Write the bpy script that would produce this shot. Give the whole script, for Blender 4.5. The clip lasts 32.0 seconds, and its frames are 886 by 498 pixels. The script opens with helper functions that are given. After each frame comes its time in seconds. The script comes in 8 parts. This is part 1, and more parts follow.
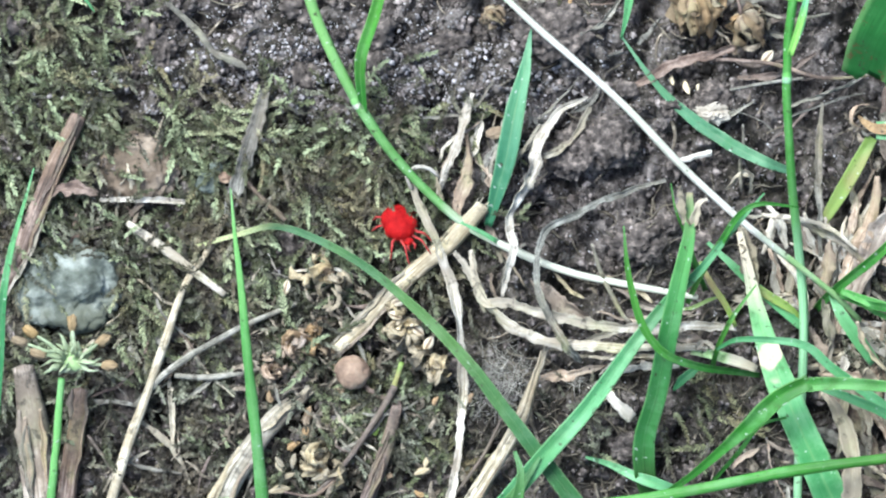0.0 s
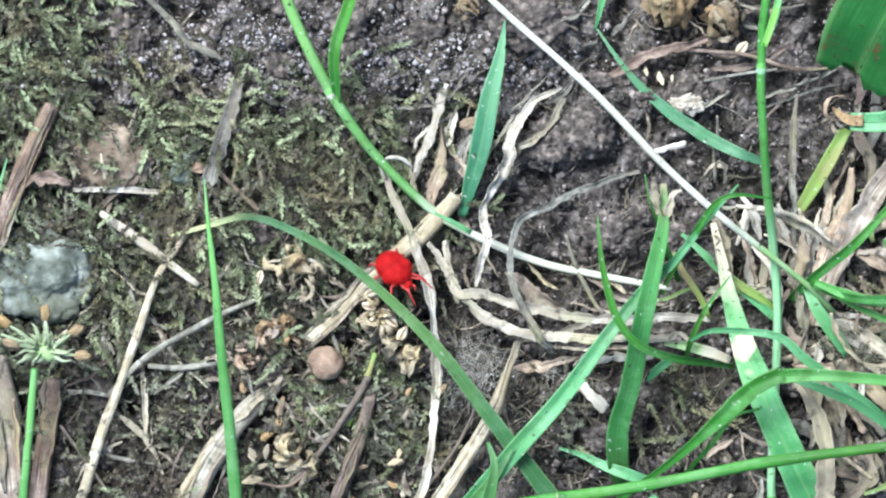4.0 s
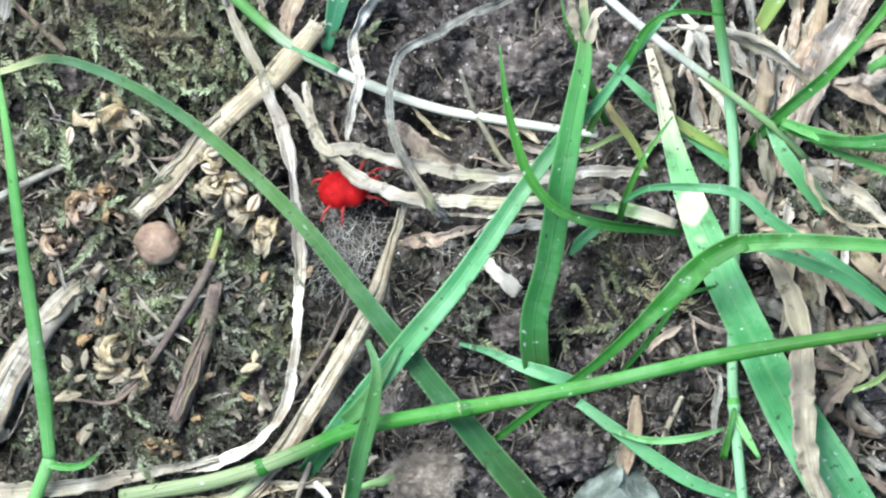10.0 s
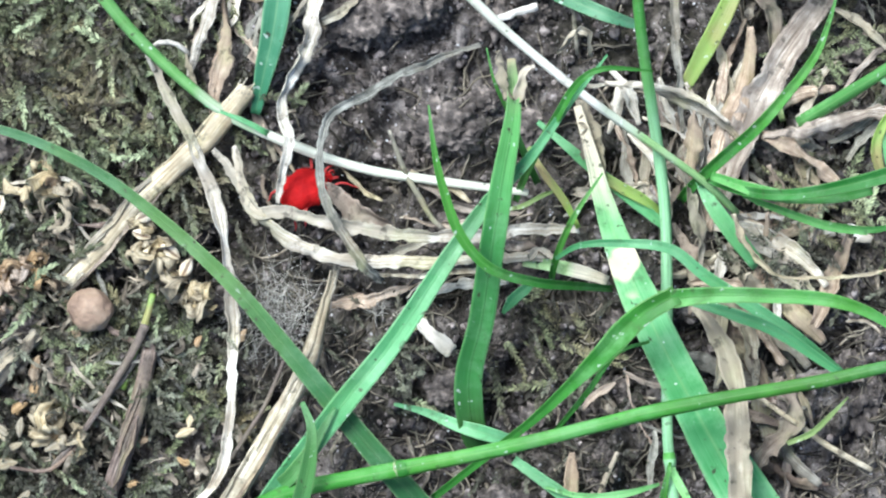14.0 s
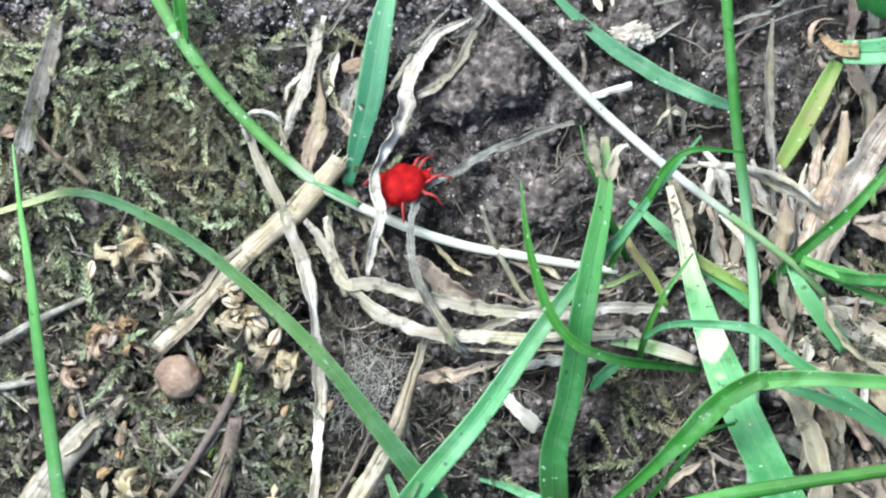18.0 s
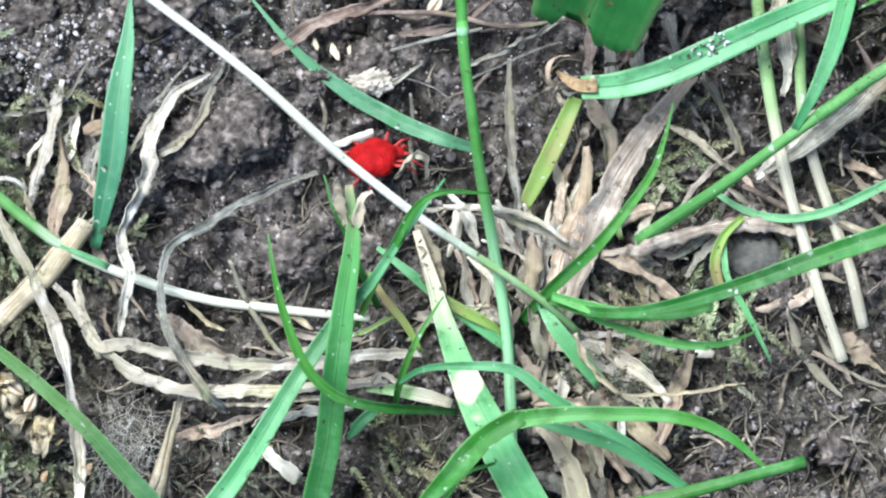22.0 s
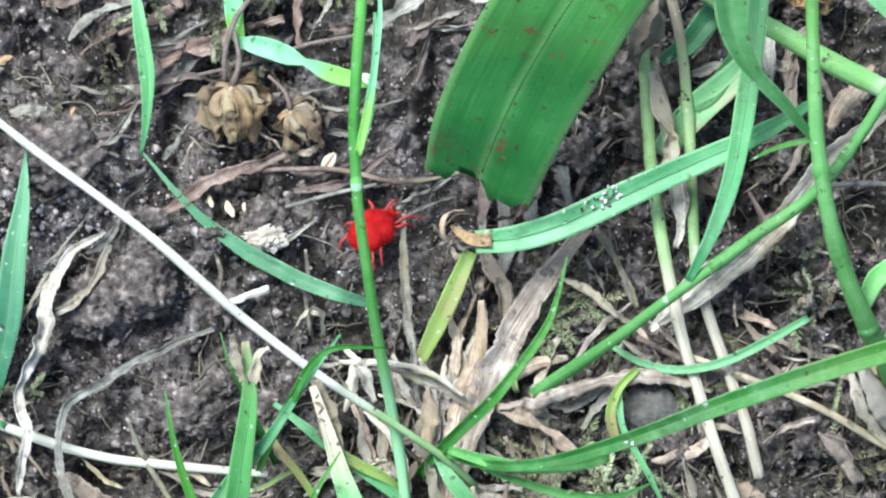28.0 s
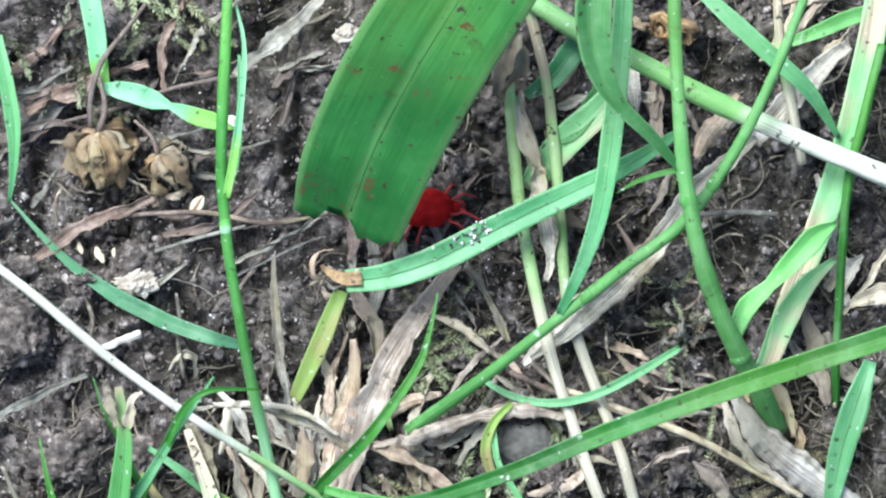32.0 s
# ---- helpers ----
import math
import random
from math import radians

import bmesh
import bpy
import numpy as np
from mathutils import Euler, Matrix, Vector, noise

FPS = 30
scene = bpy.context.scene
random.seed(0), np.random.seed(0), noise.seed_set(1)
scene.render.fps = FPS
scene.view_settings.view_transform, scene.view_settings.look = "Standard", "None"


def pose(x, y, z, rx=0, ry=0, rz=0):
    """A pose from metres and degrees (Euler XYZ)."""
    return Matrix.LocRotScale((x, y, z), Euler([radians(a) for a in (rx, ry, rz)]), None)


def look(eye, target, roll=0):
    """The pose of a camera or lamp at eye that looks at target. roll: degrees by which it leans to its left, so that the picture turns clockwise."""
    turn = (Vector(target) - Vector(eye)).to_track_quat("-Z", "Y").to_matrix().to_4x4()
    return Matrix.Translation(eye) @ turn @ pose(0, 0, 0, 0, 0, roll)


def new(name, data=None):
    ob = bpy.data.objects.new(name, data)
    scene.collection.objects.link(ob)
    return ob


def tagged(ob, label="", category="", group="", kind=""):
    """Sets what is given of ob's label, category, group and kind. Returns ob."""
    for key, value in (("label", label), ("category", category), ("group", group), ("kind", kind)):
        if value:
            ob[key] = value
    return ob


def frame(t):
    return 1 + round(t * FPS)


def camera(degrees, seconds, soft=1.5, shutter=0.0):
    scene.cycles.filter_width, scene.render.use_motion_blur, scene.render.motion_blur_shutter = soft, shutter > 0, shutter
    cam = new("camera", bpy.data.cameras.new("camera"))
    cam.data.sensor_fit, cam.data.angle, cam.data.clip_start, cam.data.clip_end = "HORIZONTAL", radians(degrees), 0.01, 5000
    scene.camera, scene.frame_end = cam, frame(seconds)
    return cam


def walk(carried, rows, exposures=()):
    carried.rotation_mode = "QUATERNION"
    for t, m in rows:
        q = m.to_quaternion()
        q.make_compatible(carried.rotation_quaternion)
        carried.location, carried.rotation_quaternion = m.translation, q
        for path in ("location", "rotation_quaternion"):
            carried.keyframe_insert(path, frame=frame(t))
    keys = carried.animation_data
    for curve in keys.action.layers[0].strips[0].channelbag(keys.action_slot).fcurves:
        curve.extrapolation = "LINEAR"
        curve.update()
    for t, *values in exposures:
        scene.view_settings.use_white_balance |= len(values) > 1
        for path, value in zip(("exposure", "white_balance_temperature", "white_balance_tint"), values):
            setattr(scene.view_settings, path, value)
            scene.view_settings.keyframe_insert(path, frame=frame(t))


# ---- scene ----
# camera: held by hand well above the ground, with a long lens; it turns after the mite and comes nearer once
cam = camera(8.0, 32.0, soft=2.2)
MM = 0.001
EYE_X, EYE_Y = 20.0, -1.0
PATH = [
    (0.0, 0.113, 2.255, 0.003, 506.98),
    (0.5, -0.090, 2.126, -0.039, 506.75),
    (1.0, -0.181, 2.082, 0.073, 506.56),
    (1.5, -0.147, 2.037, 0.160, 506.46),
    (2.0, -0.011, 1.989, 0.176, 506.44),
    (2.5, 0.067, 1.985, 0.255, 506.72),
    (4.5, -0.014, 2.025, -0.103, 506.43),
    (5.0, -0.107, 1.911, -0.624, 506.63),
    (5.5, -0.150, 1.643, -1.312, 506.36),
    (6.0, -0.245, 1.487, -1.333, 506.22),
    (6.5, -0.625, 1.318, -1.475, 505.90),
    (7.0, -0.878, 1.133, -1.760, 506.07),
    (7.5, -1.110, 1.040, -1.739, 489.70),
    (8.0, -1.509, 1.230, -1.716, 395.14),
    (8.5, -1.507, 1.233, -1.607, 394.87),
    (9.0, -1.494, 1.247, -1.604, 395.20),
    (9.5, -1.481, 1.286, -1.593, 395.02),
    (10.0, -1.447, 1.326, -1.582, 394.94),
    (10.5, -1.397, 1.270, -1.927, 394.99),
    (11.0, -1.259, 1.042, -2.595, 395.26),
    (11.5, -1.112, 0.959, -2.464, 395.01),
    (12.0, -1.032, 0.881, -2.368, 395.18),
    (12.5, -1.025, 0.810, -2.468, 395.27),
    (13.0, -0.979, 0.755, -2.578, 395.11),
    (13.5, -0.950, 0.681, -2.779, 395.22),
    (15.5, -0.842, 0.844, -2.012, 395.40),
    (16.0, -0.818, 0.956, -1.762, 395.20),
    (16.5, -0.700, 1.099, -1.519, 395.05),
    (17.0, -0.592, 1.267, -1.166, 395.20),
    (17.5, -0.469, 1.435, -1.127, 395.67),
    (18.0, -0.213, 1.514, -1.228, 395.55),
    (18.5, 0.070, 1.603, -1.216, 395.71),
    (19.0, 0.276, 1.658, -1.401, 396.19),
    (19.5, 0.447, 1.540, -1.786, 396.48),
    (20.0, 0.522, 1.346, -2.072, 396.11),
    (20.5, 0.368, 0.629, -3.215, 395.60),
    (21.0, 0.219, 0.050, -3.877, 396.22),
    (21.5, 0.182, -0.403, -4.206, 396.36),
    (22.0, 0.218, -0.755, -4.393, 396.35),
    (22.5, 0.222, -0.990, -4.447, 396.37),
    (23.0, 0.624, -1.057, -4.327, 397.51),
    (23.5, 1.047, -1.004, -4.290, 397.33),
    (24.0, 1.306, -0.941, -4.322, 397.30),
    (24.5, 1.453, -1.074, -4.487, 397.82),
    (25.0, 1.440, -1.197, -4.553, 397.48),
    (25.5, 1.484, -1.326, -4.694, 397.30),
    (27.5, 1.553, -1.667, -5.141, 397.98),
    (28.0, 1.629, -1.684, -5.058, 397.84),
    (28.5, 1.679, -1.701, -5.200, 398.13),
    (29.0, 1.745, -1.771, -5.477, 397.97),
    (29.5, 1.749, -1.856, -5.561, 397.94),
    (30.0, 1.772, -1.995, -5.912, 398.17),
    (30.5, 1.903, -2.260, -6.488, 398.33),
    (31.0, 2.003, -2.471, -6.636, 398.87),
    (31.5, 2.027, -2.647, -6.689, 397.97),
    (32.0, 2.035, -2.806, -6.662, 398.31),
]
walk(cam, [(t, pose(EYE_X * MM, EYE_Y * MM, h * MM, rx, ry, rz)) for t, rx, ry, rz, h in PATH],
     exposures=[(0.0, 0.97, 5700, 3), (32.0, 0.97, 5700, 3)])

# ---- light: overcast sky with a broad, weak sun ----
world = bpy.data.worlds.new("sky")
scene.world = world
world.use_nodes = True
nt = world.node_tree
nt.nodes.clear()
sky = nt.nodes.new("ShaderNodeTexSky")
sky.sky_type = "NISHITA"
sky.sun_disc = False
sky.sun_elevation = radians(58)
sky.sun_rotation = radians(-35)
sky.air_density, sky.dust_density = 1.0, 4.0
bg = nt.nodes.new("ShaderNodeBackground")
bg.inputs["Strength"].default_value = 0.094
out = nt.nodes.new("ShaderNodeOutputWorld")
nt.links.new(sky.outputs[0], bg.inputs["Color"])
nt.links.new(bg.outputs[0], out.inputs["Surface"])
sun = new("sun", bpy.data.lights.new("sun", "SUN"))
sun.data.energy, sun.data.angle, sun.data.color = 3.1, radians(28), (1.0, 0.97, 0.93)
sun.matrix_world = look((-0.35, 0.5, 1.0), (0, 0, 0))


# ---- materials ----
class Nodes:
    """A small shorthand for node materials."""

    def __init__(self, name):
        self.mat = bpy.data.materials.new(name)
        self.mat.use_nodes = True
        self.tree = self.mat.node_tree
        self.tree.nodes.clear()
        self.out = self.add("ShaderNodeOutputMaterial")

    def add(self, kind, **inputs):
        node = self.tree.nodes.new(kind)
        for key, value in inputs.items():
            self.put(node, key.replace("_", " "), value)
        return node

    def put(self, node, key, value):
        if isinstance(value, bpy.types.NodeSocket):
            self.tree.links.new(value, node.inputs[key])
        else:
            node.inputs[key].default_value = value

    def noise(self, scale, detail=3.0, vector=None, rough=0.55):
        n = self.add("ShaderNodeTexNoise", Scale=scale, Detail=detail, Roughness=rough)
        if vector is not None:
            self.put(n, "Vector", vector)
        return n.outputs["Fac"]

    def ramp(self, fac, *stops, kind="LINEAR"):
        n = self.add("ShaderNodeValToRGB", Fac=fac)
        n.color_ramp.interpolation = kind
        el = n.color_ramp.elements
        while len(el) < len(stops):
            el.new(0.5)
        for e, (p, c) in zip(el, stops):
            e.position = p
            e.color = (*c, 1) if len(c) == 3 else c
        return n.outputs["Color"]

    def mix(self, fac, a, b, blend="MIX"):
        n = self.tree.nodes.new("ShaderNodeMix")
        n.data_type, n.blend_type = "RGBA", blend
        for i, v in ((0, fac), (6, a), (7, b)):
            if isinstance(v, bpy.types.NodeSocket):
                self.tree.links.new(v, n.inputs[i])
            else:
                n.inputs[i].default_value = (*v, 1) if isinstance(v, tuple) and len(v) == 3 else v
        return n.outputs[2]

    def math(self, op, a, b=0.0):
        n = self.tree.nodes.new("ShaderNodeMath")
        n.operation = op
        for i, v in ((0, a), (1, b)):
            if isinstance(v, bpy.types.NodeSocket):
                self.tree.links.new(v, n.inputs[i])
            else:
                n.inputs[i].default_value = v
        return n.outputs[0]

    def place(self):
        return self.add("ShaderNodeTexCoord").outputs["Object"]

    def uv(self):
        return self.add("ShaderNodeTexCoord").outputs["UV"]

    def stretched(self, vector, x, y, z=1.0):
        n = self.add("ShaderNodeMapping", Vector=vector)
        n.inputs["Scale"].default_value = (x, y, z)
        return n.outputs[0]

    def bump(self, height, strength, distance):
        return self.add("ShaderNodeBump", Height=height, Strength=strength, Distance=distance).outputs[0]

    def principled(self, **inputs):
        return self.add("ShaderNodeBsdfPrincipled", **inputs)

    def done(self, shader):
        self.tree.links.new(shader, self.out.inputs["Surface"])
        return self.mat




def leaf_material(name, low, high, tip=None, tip_from=0.75, patch=None, specks=0.5, gloss=0.45, base=None, base_to=0.2, shine=0.35, thin=0.3, bands=(), spray=0.6, rust=0.0):
    """A grass blade: veins along it, pale and dark specks, withered tip, base or patches where given. UV: x across, y in millimetres/10 along."""
    n = Nodes(name)
    uv, pos = n.uv(), n.place()
    part_uv = n.add("ShaderNodeSeparateXYZ", Vector=uv)
    veins = n.noise(9.0, 2.0, n.stretched(uv, 4.0, 0.25))
    streaks = n.ramp(n.noise(7.0, 4.0, n.stretched(uv, 2.2, 0.2), 0.6), (0.38, (0, 0, 0)), (0.52, (1, 1, 1)))
    rnd = n.add("ShaderNodeObjectInfo").outputs["Random"]
    col = n.mix(n.ramp(veins, (0.26, (0, 0, 0)), (0.74, (1, 1, 1))), low, high)
    blot = n.noise(420.0, 3.0, pos)
    col = n.mix(n.ramp(blot, (0.35, (0, 0, 0)), (0.75, (1, 1, 1))), col, n.mix(0.55, col, high))
    wide_blot = n.noise(95.0, 4.0, pos, 0.6)
    col = n.mix(n.ramp(wide_blot, (0.40, (0.75, 0.75, 0.75)), (0.56, (0, 0, 0))), col, n.mix(0.55, low, tuple(0.45 * c for c in low)))
    film = n.ramp(n.noise(210.0, 6.0, pos, 0.75), (0.50, (0, 0, 0)), (0.67, (0.38, 0.38, 0.38)))
    col = n.mix(n.math("MULTIPLY", film, min(1.0, 0.1 + 0.9 * spray)), col, n.mix(0.35, (0.40, 0.50, 0.36), high))
    mid = n.math("ABSOLUTE", n.math("SUBTRACT", part_uv.outputs["X"], 0.5))
    col = n.mix(n.ramp(mid, (0.0, (0.45, 0.45, 0.45)), (0.06, (0, 0, 0))), col, n.mix(0.5, col, (0.35, 0.5, 0.22)))
    # worn, dusty smudges and yellower stretches
    smudge = n.ramp(n.noise(330.0, 5.0, pos, 0.68), (0.50, (0, 0, 0)), (0.66, (0.38, 0.38, 0.38)))
    col = n.mix(n.math("MULTIPLY", smudge, min(1.0, 0.05 + 1.3 * spray)), col, n.mix(0.4, high, (0.52, 0.74, 0.50)))
    col = n.mix(n.ramp(n.noise(70.0, 3.0, pos), (0.50, (0, 0, 0)), (0.68, (0.22, 0.22, 0.22))), col, n.mix(0.6, col, (0.34, 0.50, 0.07)))
    col = n.mix(n.ramp(mid, (0.42, (0, 0, 0)), (0.5, (0.4, 0.4, 0.4))), col, n.mix(0.5, high, (0.5, 0.6, 0.3)))
    grime = n.ramp(n.noise(520.0, 5.0, pos, 0.7), (0.60, (0, 0, 0)), (0.70, (0.75, 0.75, 0.75)))
    col = n.mix(n.math("MULTIPLY", grime, specks), col, n.mix(0.6, low, (0.07, 0.05, 0.03)))
    along = n.add("ShaderNodeAttribute")
    along.attribute_name = "along"
    wob = n.math("ADD", along.outputs["Fac"], n.math("MULTIPLY", n.math("SUBTRACT", n.noise(260.0, 2.0, pos), 0.5), 0.22))
    if tip:
        col = n.mix(n.ramp(wob, (tip_from, (0, 0, 0)), (min(1.0, tip_from + 0.1), (1, 1, 1))), col, n.mix(streaks, tuple(0.66 * c for c in tip), tip))
    if base:
        col = n.mix(n.ramp(wob, (max(0.0, base_to - 0.12), (1, 1, 1)), (base_to, (0, 0, 0))), col, n.mix(streaks, tuple(0.5 * c for c in base), base))
    for at, half, hue in bands:
        edge = n.ramp(n.math("ABSOLUTE", n.math("SUBTRACT", wob, at)), (half * 0.7, (1, 1, 1)), (half, (0, 0, 0)))
        col = n.mix(edge, col, hue)
    if patch:
        hue, where = patch
        col = n.mix(n.ramp(n.noise(150.0, 2.0, pos), (where, (0, 0, 0)), (where + 0.09, (1, 1, 1))), col, n.mix(streaks, tuple(0.6 * c for c in hue), hue))
    hsv = n.add("ShaderNodeHueSaturation", Color=col)
    n.put(hsv, "Value", n.math("ADD", 0.85, n.math("MULTIPLY", rnd, 0.3)))
    col = hsv.outputs[0]
    dark = n.ramp(n.noise(1500.0, 2.0, pos), (0.66, (0, 0, 0)), (0.72, (1, 1, 1)))
    col = n.mix(n.math("MULTIPLY", dark, specks), col, (0.05, 0.045, 0.03))
    if rust:
        spot = n.ramp(n.noise(620.0, 4.0, pos, 0.7), (0.60, (0, 0, 0)), (0.66, (1, 1, 1)))
        col = n.mix(n.math("MULTIPLY", spot, rust), col, (0.12, 0.055, 0.03))
    pale = n.ramp(n.noise(2100.0, 1.0, n.stretched(pos, 1.0, 1.0, 1.3)), (0.72, (0, 0, 0)), (0.76, (1, 1, 1)))
    col = n.mix(n.math("MULTIPLY", pale, spray), col, (0.72, 0.78, 0.72))
    bump = n.bump(n.mix(0.5, veins, n.noise(900.0, 3.0, pos)), 0.5, 0.0001)
    p = n.principled(Base_Color=col, Roughness=n.math("ADD", gloss - 0.1, n.math("MULTIPLY", blot, 0.25)), Normal=bump)
    p.inputs["Specular IOR Level"].default_value = shine
    t = n.add("ShaderNodeBsdfTranslucent", Color=n.mix(0.35, col, (0.25, 0.5, 0.05)))
    m = n.add("ShaderNodeMixShader", Fac=thin)
    n.tree.links.new(p.outputs[0], m.inputs[1])
    n.tree.links.new(t.outputs[0], m.inputs[2])
    return n.done(m.outputs[0])


def dry_material(name, dark, mid, pale, streak=1.0, blotch=0.65):
    """Dead straw or leaf: fibres along it, weathered grey and dark mould spots."""
    n = Nodes(name)
    uv, pos = n.uv(), n.place()
    fib = n.mix(0.5, n.noise(7.0, 5.0, n.stretched(uv, 1.1 * streak, 0.3), 0.65), n.noise(360.0, 5.0, pos, 0.65))
    col = n.ramp(fib, (0.37, dark), (0.47, mid), (0.57, pale))
    col = n.mix(n.ramp(n.noise(140.0, 3.0, pos), (0.45, (0, 0, 0)), (0.62, (0.5, 0.5, 0.5))), col, n.mix(0.5, col, (0.42, 0.29, 0.15)))
    crack = n.ramp(n.noise(8.0, 3.0, n.stretched(uv, 1.9 * streak, 0.13)), (0.36, (1, 1, 1)), (0.44, (0, 0, 0)))
    col = n.mix(n.math("MULTIPLY", crack, 0.45), col, n.mix(0.5, dark, (0.03, 0.025, 0.02)))
    col = n.mix(n.ramp(n.noise(85.0, 5.0, pos, 0.7), (0.50, (0, 0, 0)), (0.62, (0.55, 0.55, 0.55))), col, n.mix(0.35, (0.11, 0.075, 0.05), dark))
    col = n.mix(n.ramp(n.noise(120.0, 4.0, n.stretched(pos, 1.0, 1.0, 2.0), 0.65), (0.54, (0, 0, 0)), (0.66, (0.45, 0.45, 0.45))), col, (0.27, 0.29, 0.15))
    rnd = n.add("ShaderNodeObjectInfo").outputs["Random"]
    col = n.mix(n.ramp(n.noise(330.0, 5.0, pos, 0.65), (0.46, (0, 0, 0)), (0.62, (0.85, 0.85, 0.85))), col, n.mix(0.6, mid, dark))
    hsv = n.add("ShaderNodeHueSaturation", Color=col)
    n.put(hsv, "Value", n.math("ADD", 0.78, n.math("MULTIPLY", rnd, 0.4)))
    n.put(hsv, "Saturation", n.math("ADD", 0.75, n.math("MULTIPLY", rnd, 0.4)))
    spots = n.ramp(n.noise(1000.0, 4.0, pos, 0.65), (0.57, (0, 0, 0)), (0.66, (1, 1, 1)))
    col = n.mix(n.math("MULTIPLY", spots, blotch), hsv.outputs[0], (0.035, 0.03, 0.025))
    bump = n.bump(n.mix(0.35, fib, n.noise(1600.0, 3.0, pos)), 0.8, 0.00015)
    p = n.principled(Base_Color=col, Roughness=0.78, Normal=bump)
    p.inputs["Specular IOR Level"].default_value = 0.25
    return n.done(p.outputs[0])


def plain_material(name, a, b, scale, rough=0.85, bump=0.6, fine=2600.0, island=0.0, c=None, spec=0.25, stain=None):
    n = Nodes(name)
    pos = n.place()
    f = n.noise(scale, 5.0, pos)
    stops = [(0.32, a), (0.68, b)] if c is None else [(0.3, a), (0.5, b), (0.7, c)]
    col = n.ramp(f, *stops)
    if stain:
        col = n.mix(n.ramp(n.noise(110.0, 4.0, pos, 0.65), (0.46, (0, 0, 0)), (0.6, (0.8, 0.8, 0.8))), col, stain)
    if island:
        r = n.add("ShaderNodeNewGeometry").outputs["Random Per Island"]
        hsv = n.add("ShaderNodeHueSaturation", Color=col)
        n.put(hsv, "Value", n.math("ADD", 1.0 - island, n.math("MULTIPLY", r, 2 * island)))
        col = hsv.outputs[0]
    b_ = n.bump(n.mix(0.5, f, n.noise(fine, 4.0, pos)), bump, 0.0003)
    p = n.principled(Base_Color=col, Roughness=rough, Normal=b_)
    p.inputs["Specular IOR Level"].default_value = spec
    return n.done(p.outputs[0])


def soil_material():
    n = Nodes("soil")
    pos = n.place()
    big, mid, fine = n.noise(55.0, 4.0, pos), n.noise(420.0, 5.0, pos, 0.62), n.noise(2100.0, 4.0, pos, 0.65)
    col = n.ramp(mid, (0.36, (0.012, 0.010, 0.009)), (0.48, (0.088, 0.075, 0.070)), (0.60, (0.30, 0.265, 0.25)))
    col = n.mix(n.ramp(big, (0.45, (0, 0, 0)), (0.65, (0.5, 0.5, 0.5))), col, (0.10, 0.095, 0.055))
    col = n.mix(n.math("MULTIPLY", n.ramp(fine, (0.4, (1, 1, 1)), (0.55, (0, 0, 0))), 0.6), col, (0.03, 0.026, 0.022))
    grit = n.ramp(n.noise(2600.0, 1.0, pos), (0.70, (0, 0, 0)), (0.74, (1, 1, 1)))
    col = n.mix(n.math("MULTIPLY", grit, 0.7), col, (0.5, 0.48, 0.48))
    b = n.bump(n.mix(0.5, mid, fine), 1.0, 0.0012)
    p = n.principled(Base_Color=col, Roughness=n.math("SUBTRACT", n.math("ADD", 0.6, n.math("MULTIPLY", big, 0.5)), n.math("MULTIPLY", grit, 0.4)), Normal=b)
    p.inputs["Specular IOR Level"].default_value = 0.3
    return n.done(p.outputs[0])


def velvet_material():
    n = Nodes("red_velvet")
    pos = n.place()
    f = n.noise(1500.0, 3.0, pos)
    col = n.ramp(f, (0.3, (0.27, 0.003, 0.005)), (0.7, (0.43, 0.008, 0.009)))
    b = n.bump(n.noise(5200.0, 3.0, pos), 0.7, 0.0001)
    p = n.principled(Base_Color=col, Roughness=0.75, Normal=b)
    p.inputs["Specular IOR Level"].default_value = 0.15
    p.inputs["Sheen Weight"].default_value = 0.15
    p.inputs["Sheen Tint"].default_value = (1.0, 0.12, 0.1, 1)
    return n.done(p.outputs[0])


CREAM = (0.62, 0.56, 0.38)
LONGDEEP = leaf_material("long_deep_blade", (0.016, 0.125, 0.013), (0.055, 0.27, 0.04), specks=0.8)
STEMGREEN = leaf_material("green_stem", (0.12, 0.40, 0.085), (0.30, 0.63, 0.23), specks=0.7)
BRIGHT = leaf_material("bright_grass", (0.032, 0.19, 0.017), (0.11, 0.40, 0.06), shine=0.45)
ROOTED = leaf_material("grass_runner", (0.035, 0.21, 0.018), (0.105, 0.43, 0.055), shine=0.45, base=(0.42, 0.52, 0.26), base_to=0.26)
FRESH = leaf_material("fresh_grass_stem", (0.17, 0.54, 0.12), (0.38, 0.78, 0.30), specks=0.5, spray=0.45)
UPRIGHT = leaf_material("tall_grass_stem", (0.10, 0.45, 0.06), (0.28, 0.72, 0.18), specks=0.5, spray=0.5, tip=(0.47, 0.86, 0.47), tip_from=0.42)
MINT = leaf_material("mint_grass", (0.15, 0.52, 0.24), (0.36, 0.76, 0.46), specks=0.7, spray=0.6, tip=(0.30, 0.62, 0.14), tip_from=0.62)
ANTHER = dry_material("anther", (0.13, 0.09, 0.05), (0.29, 0.205, 0.10), (0.46, 0.35, 0.20), blotch=0.6)

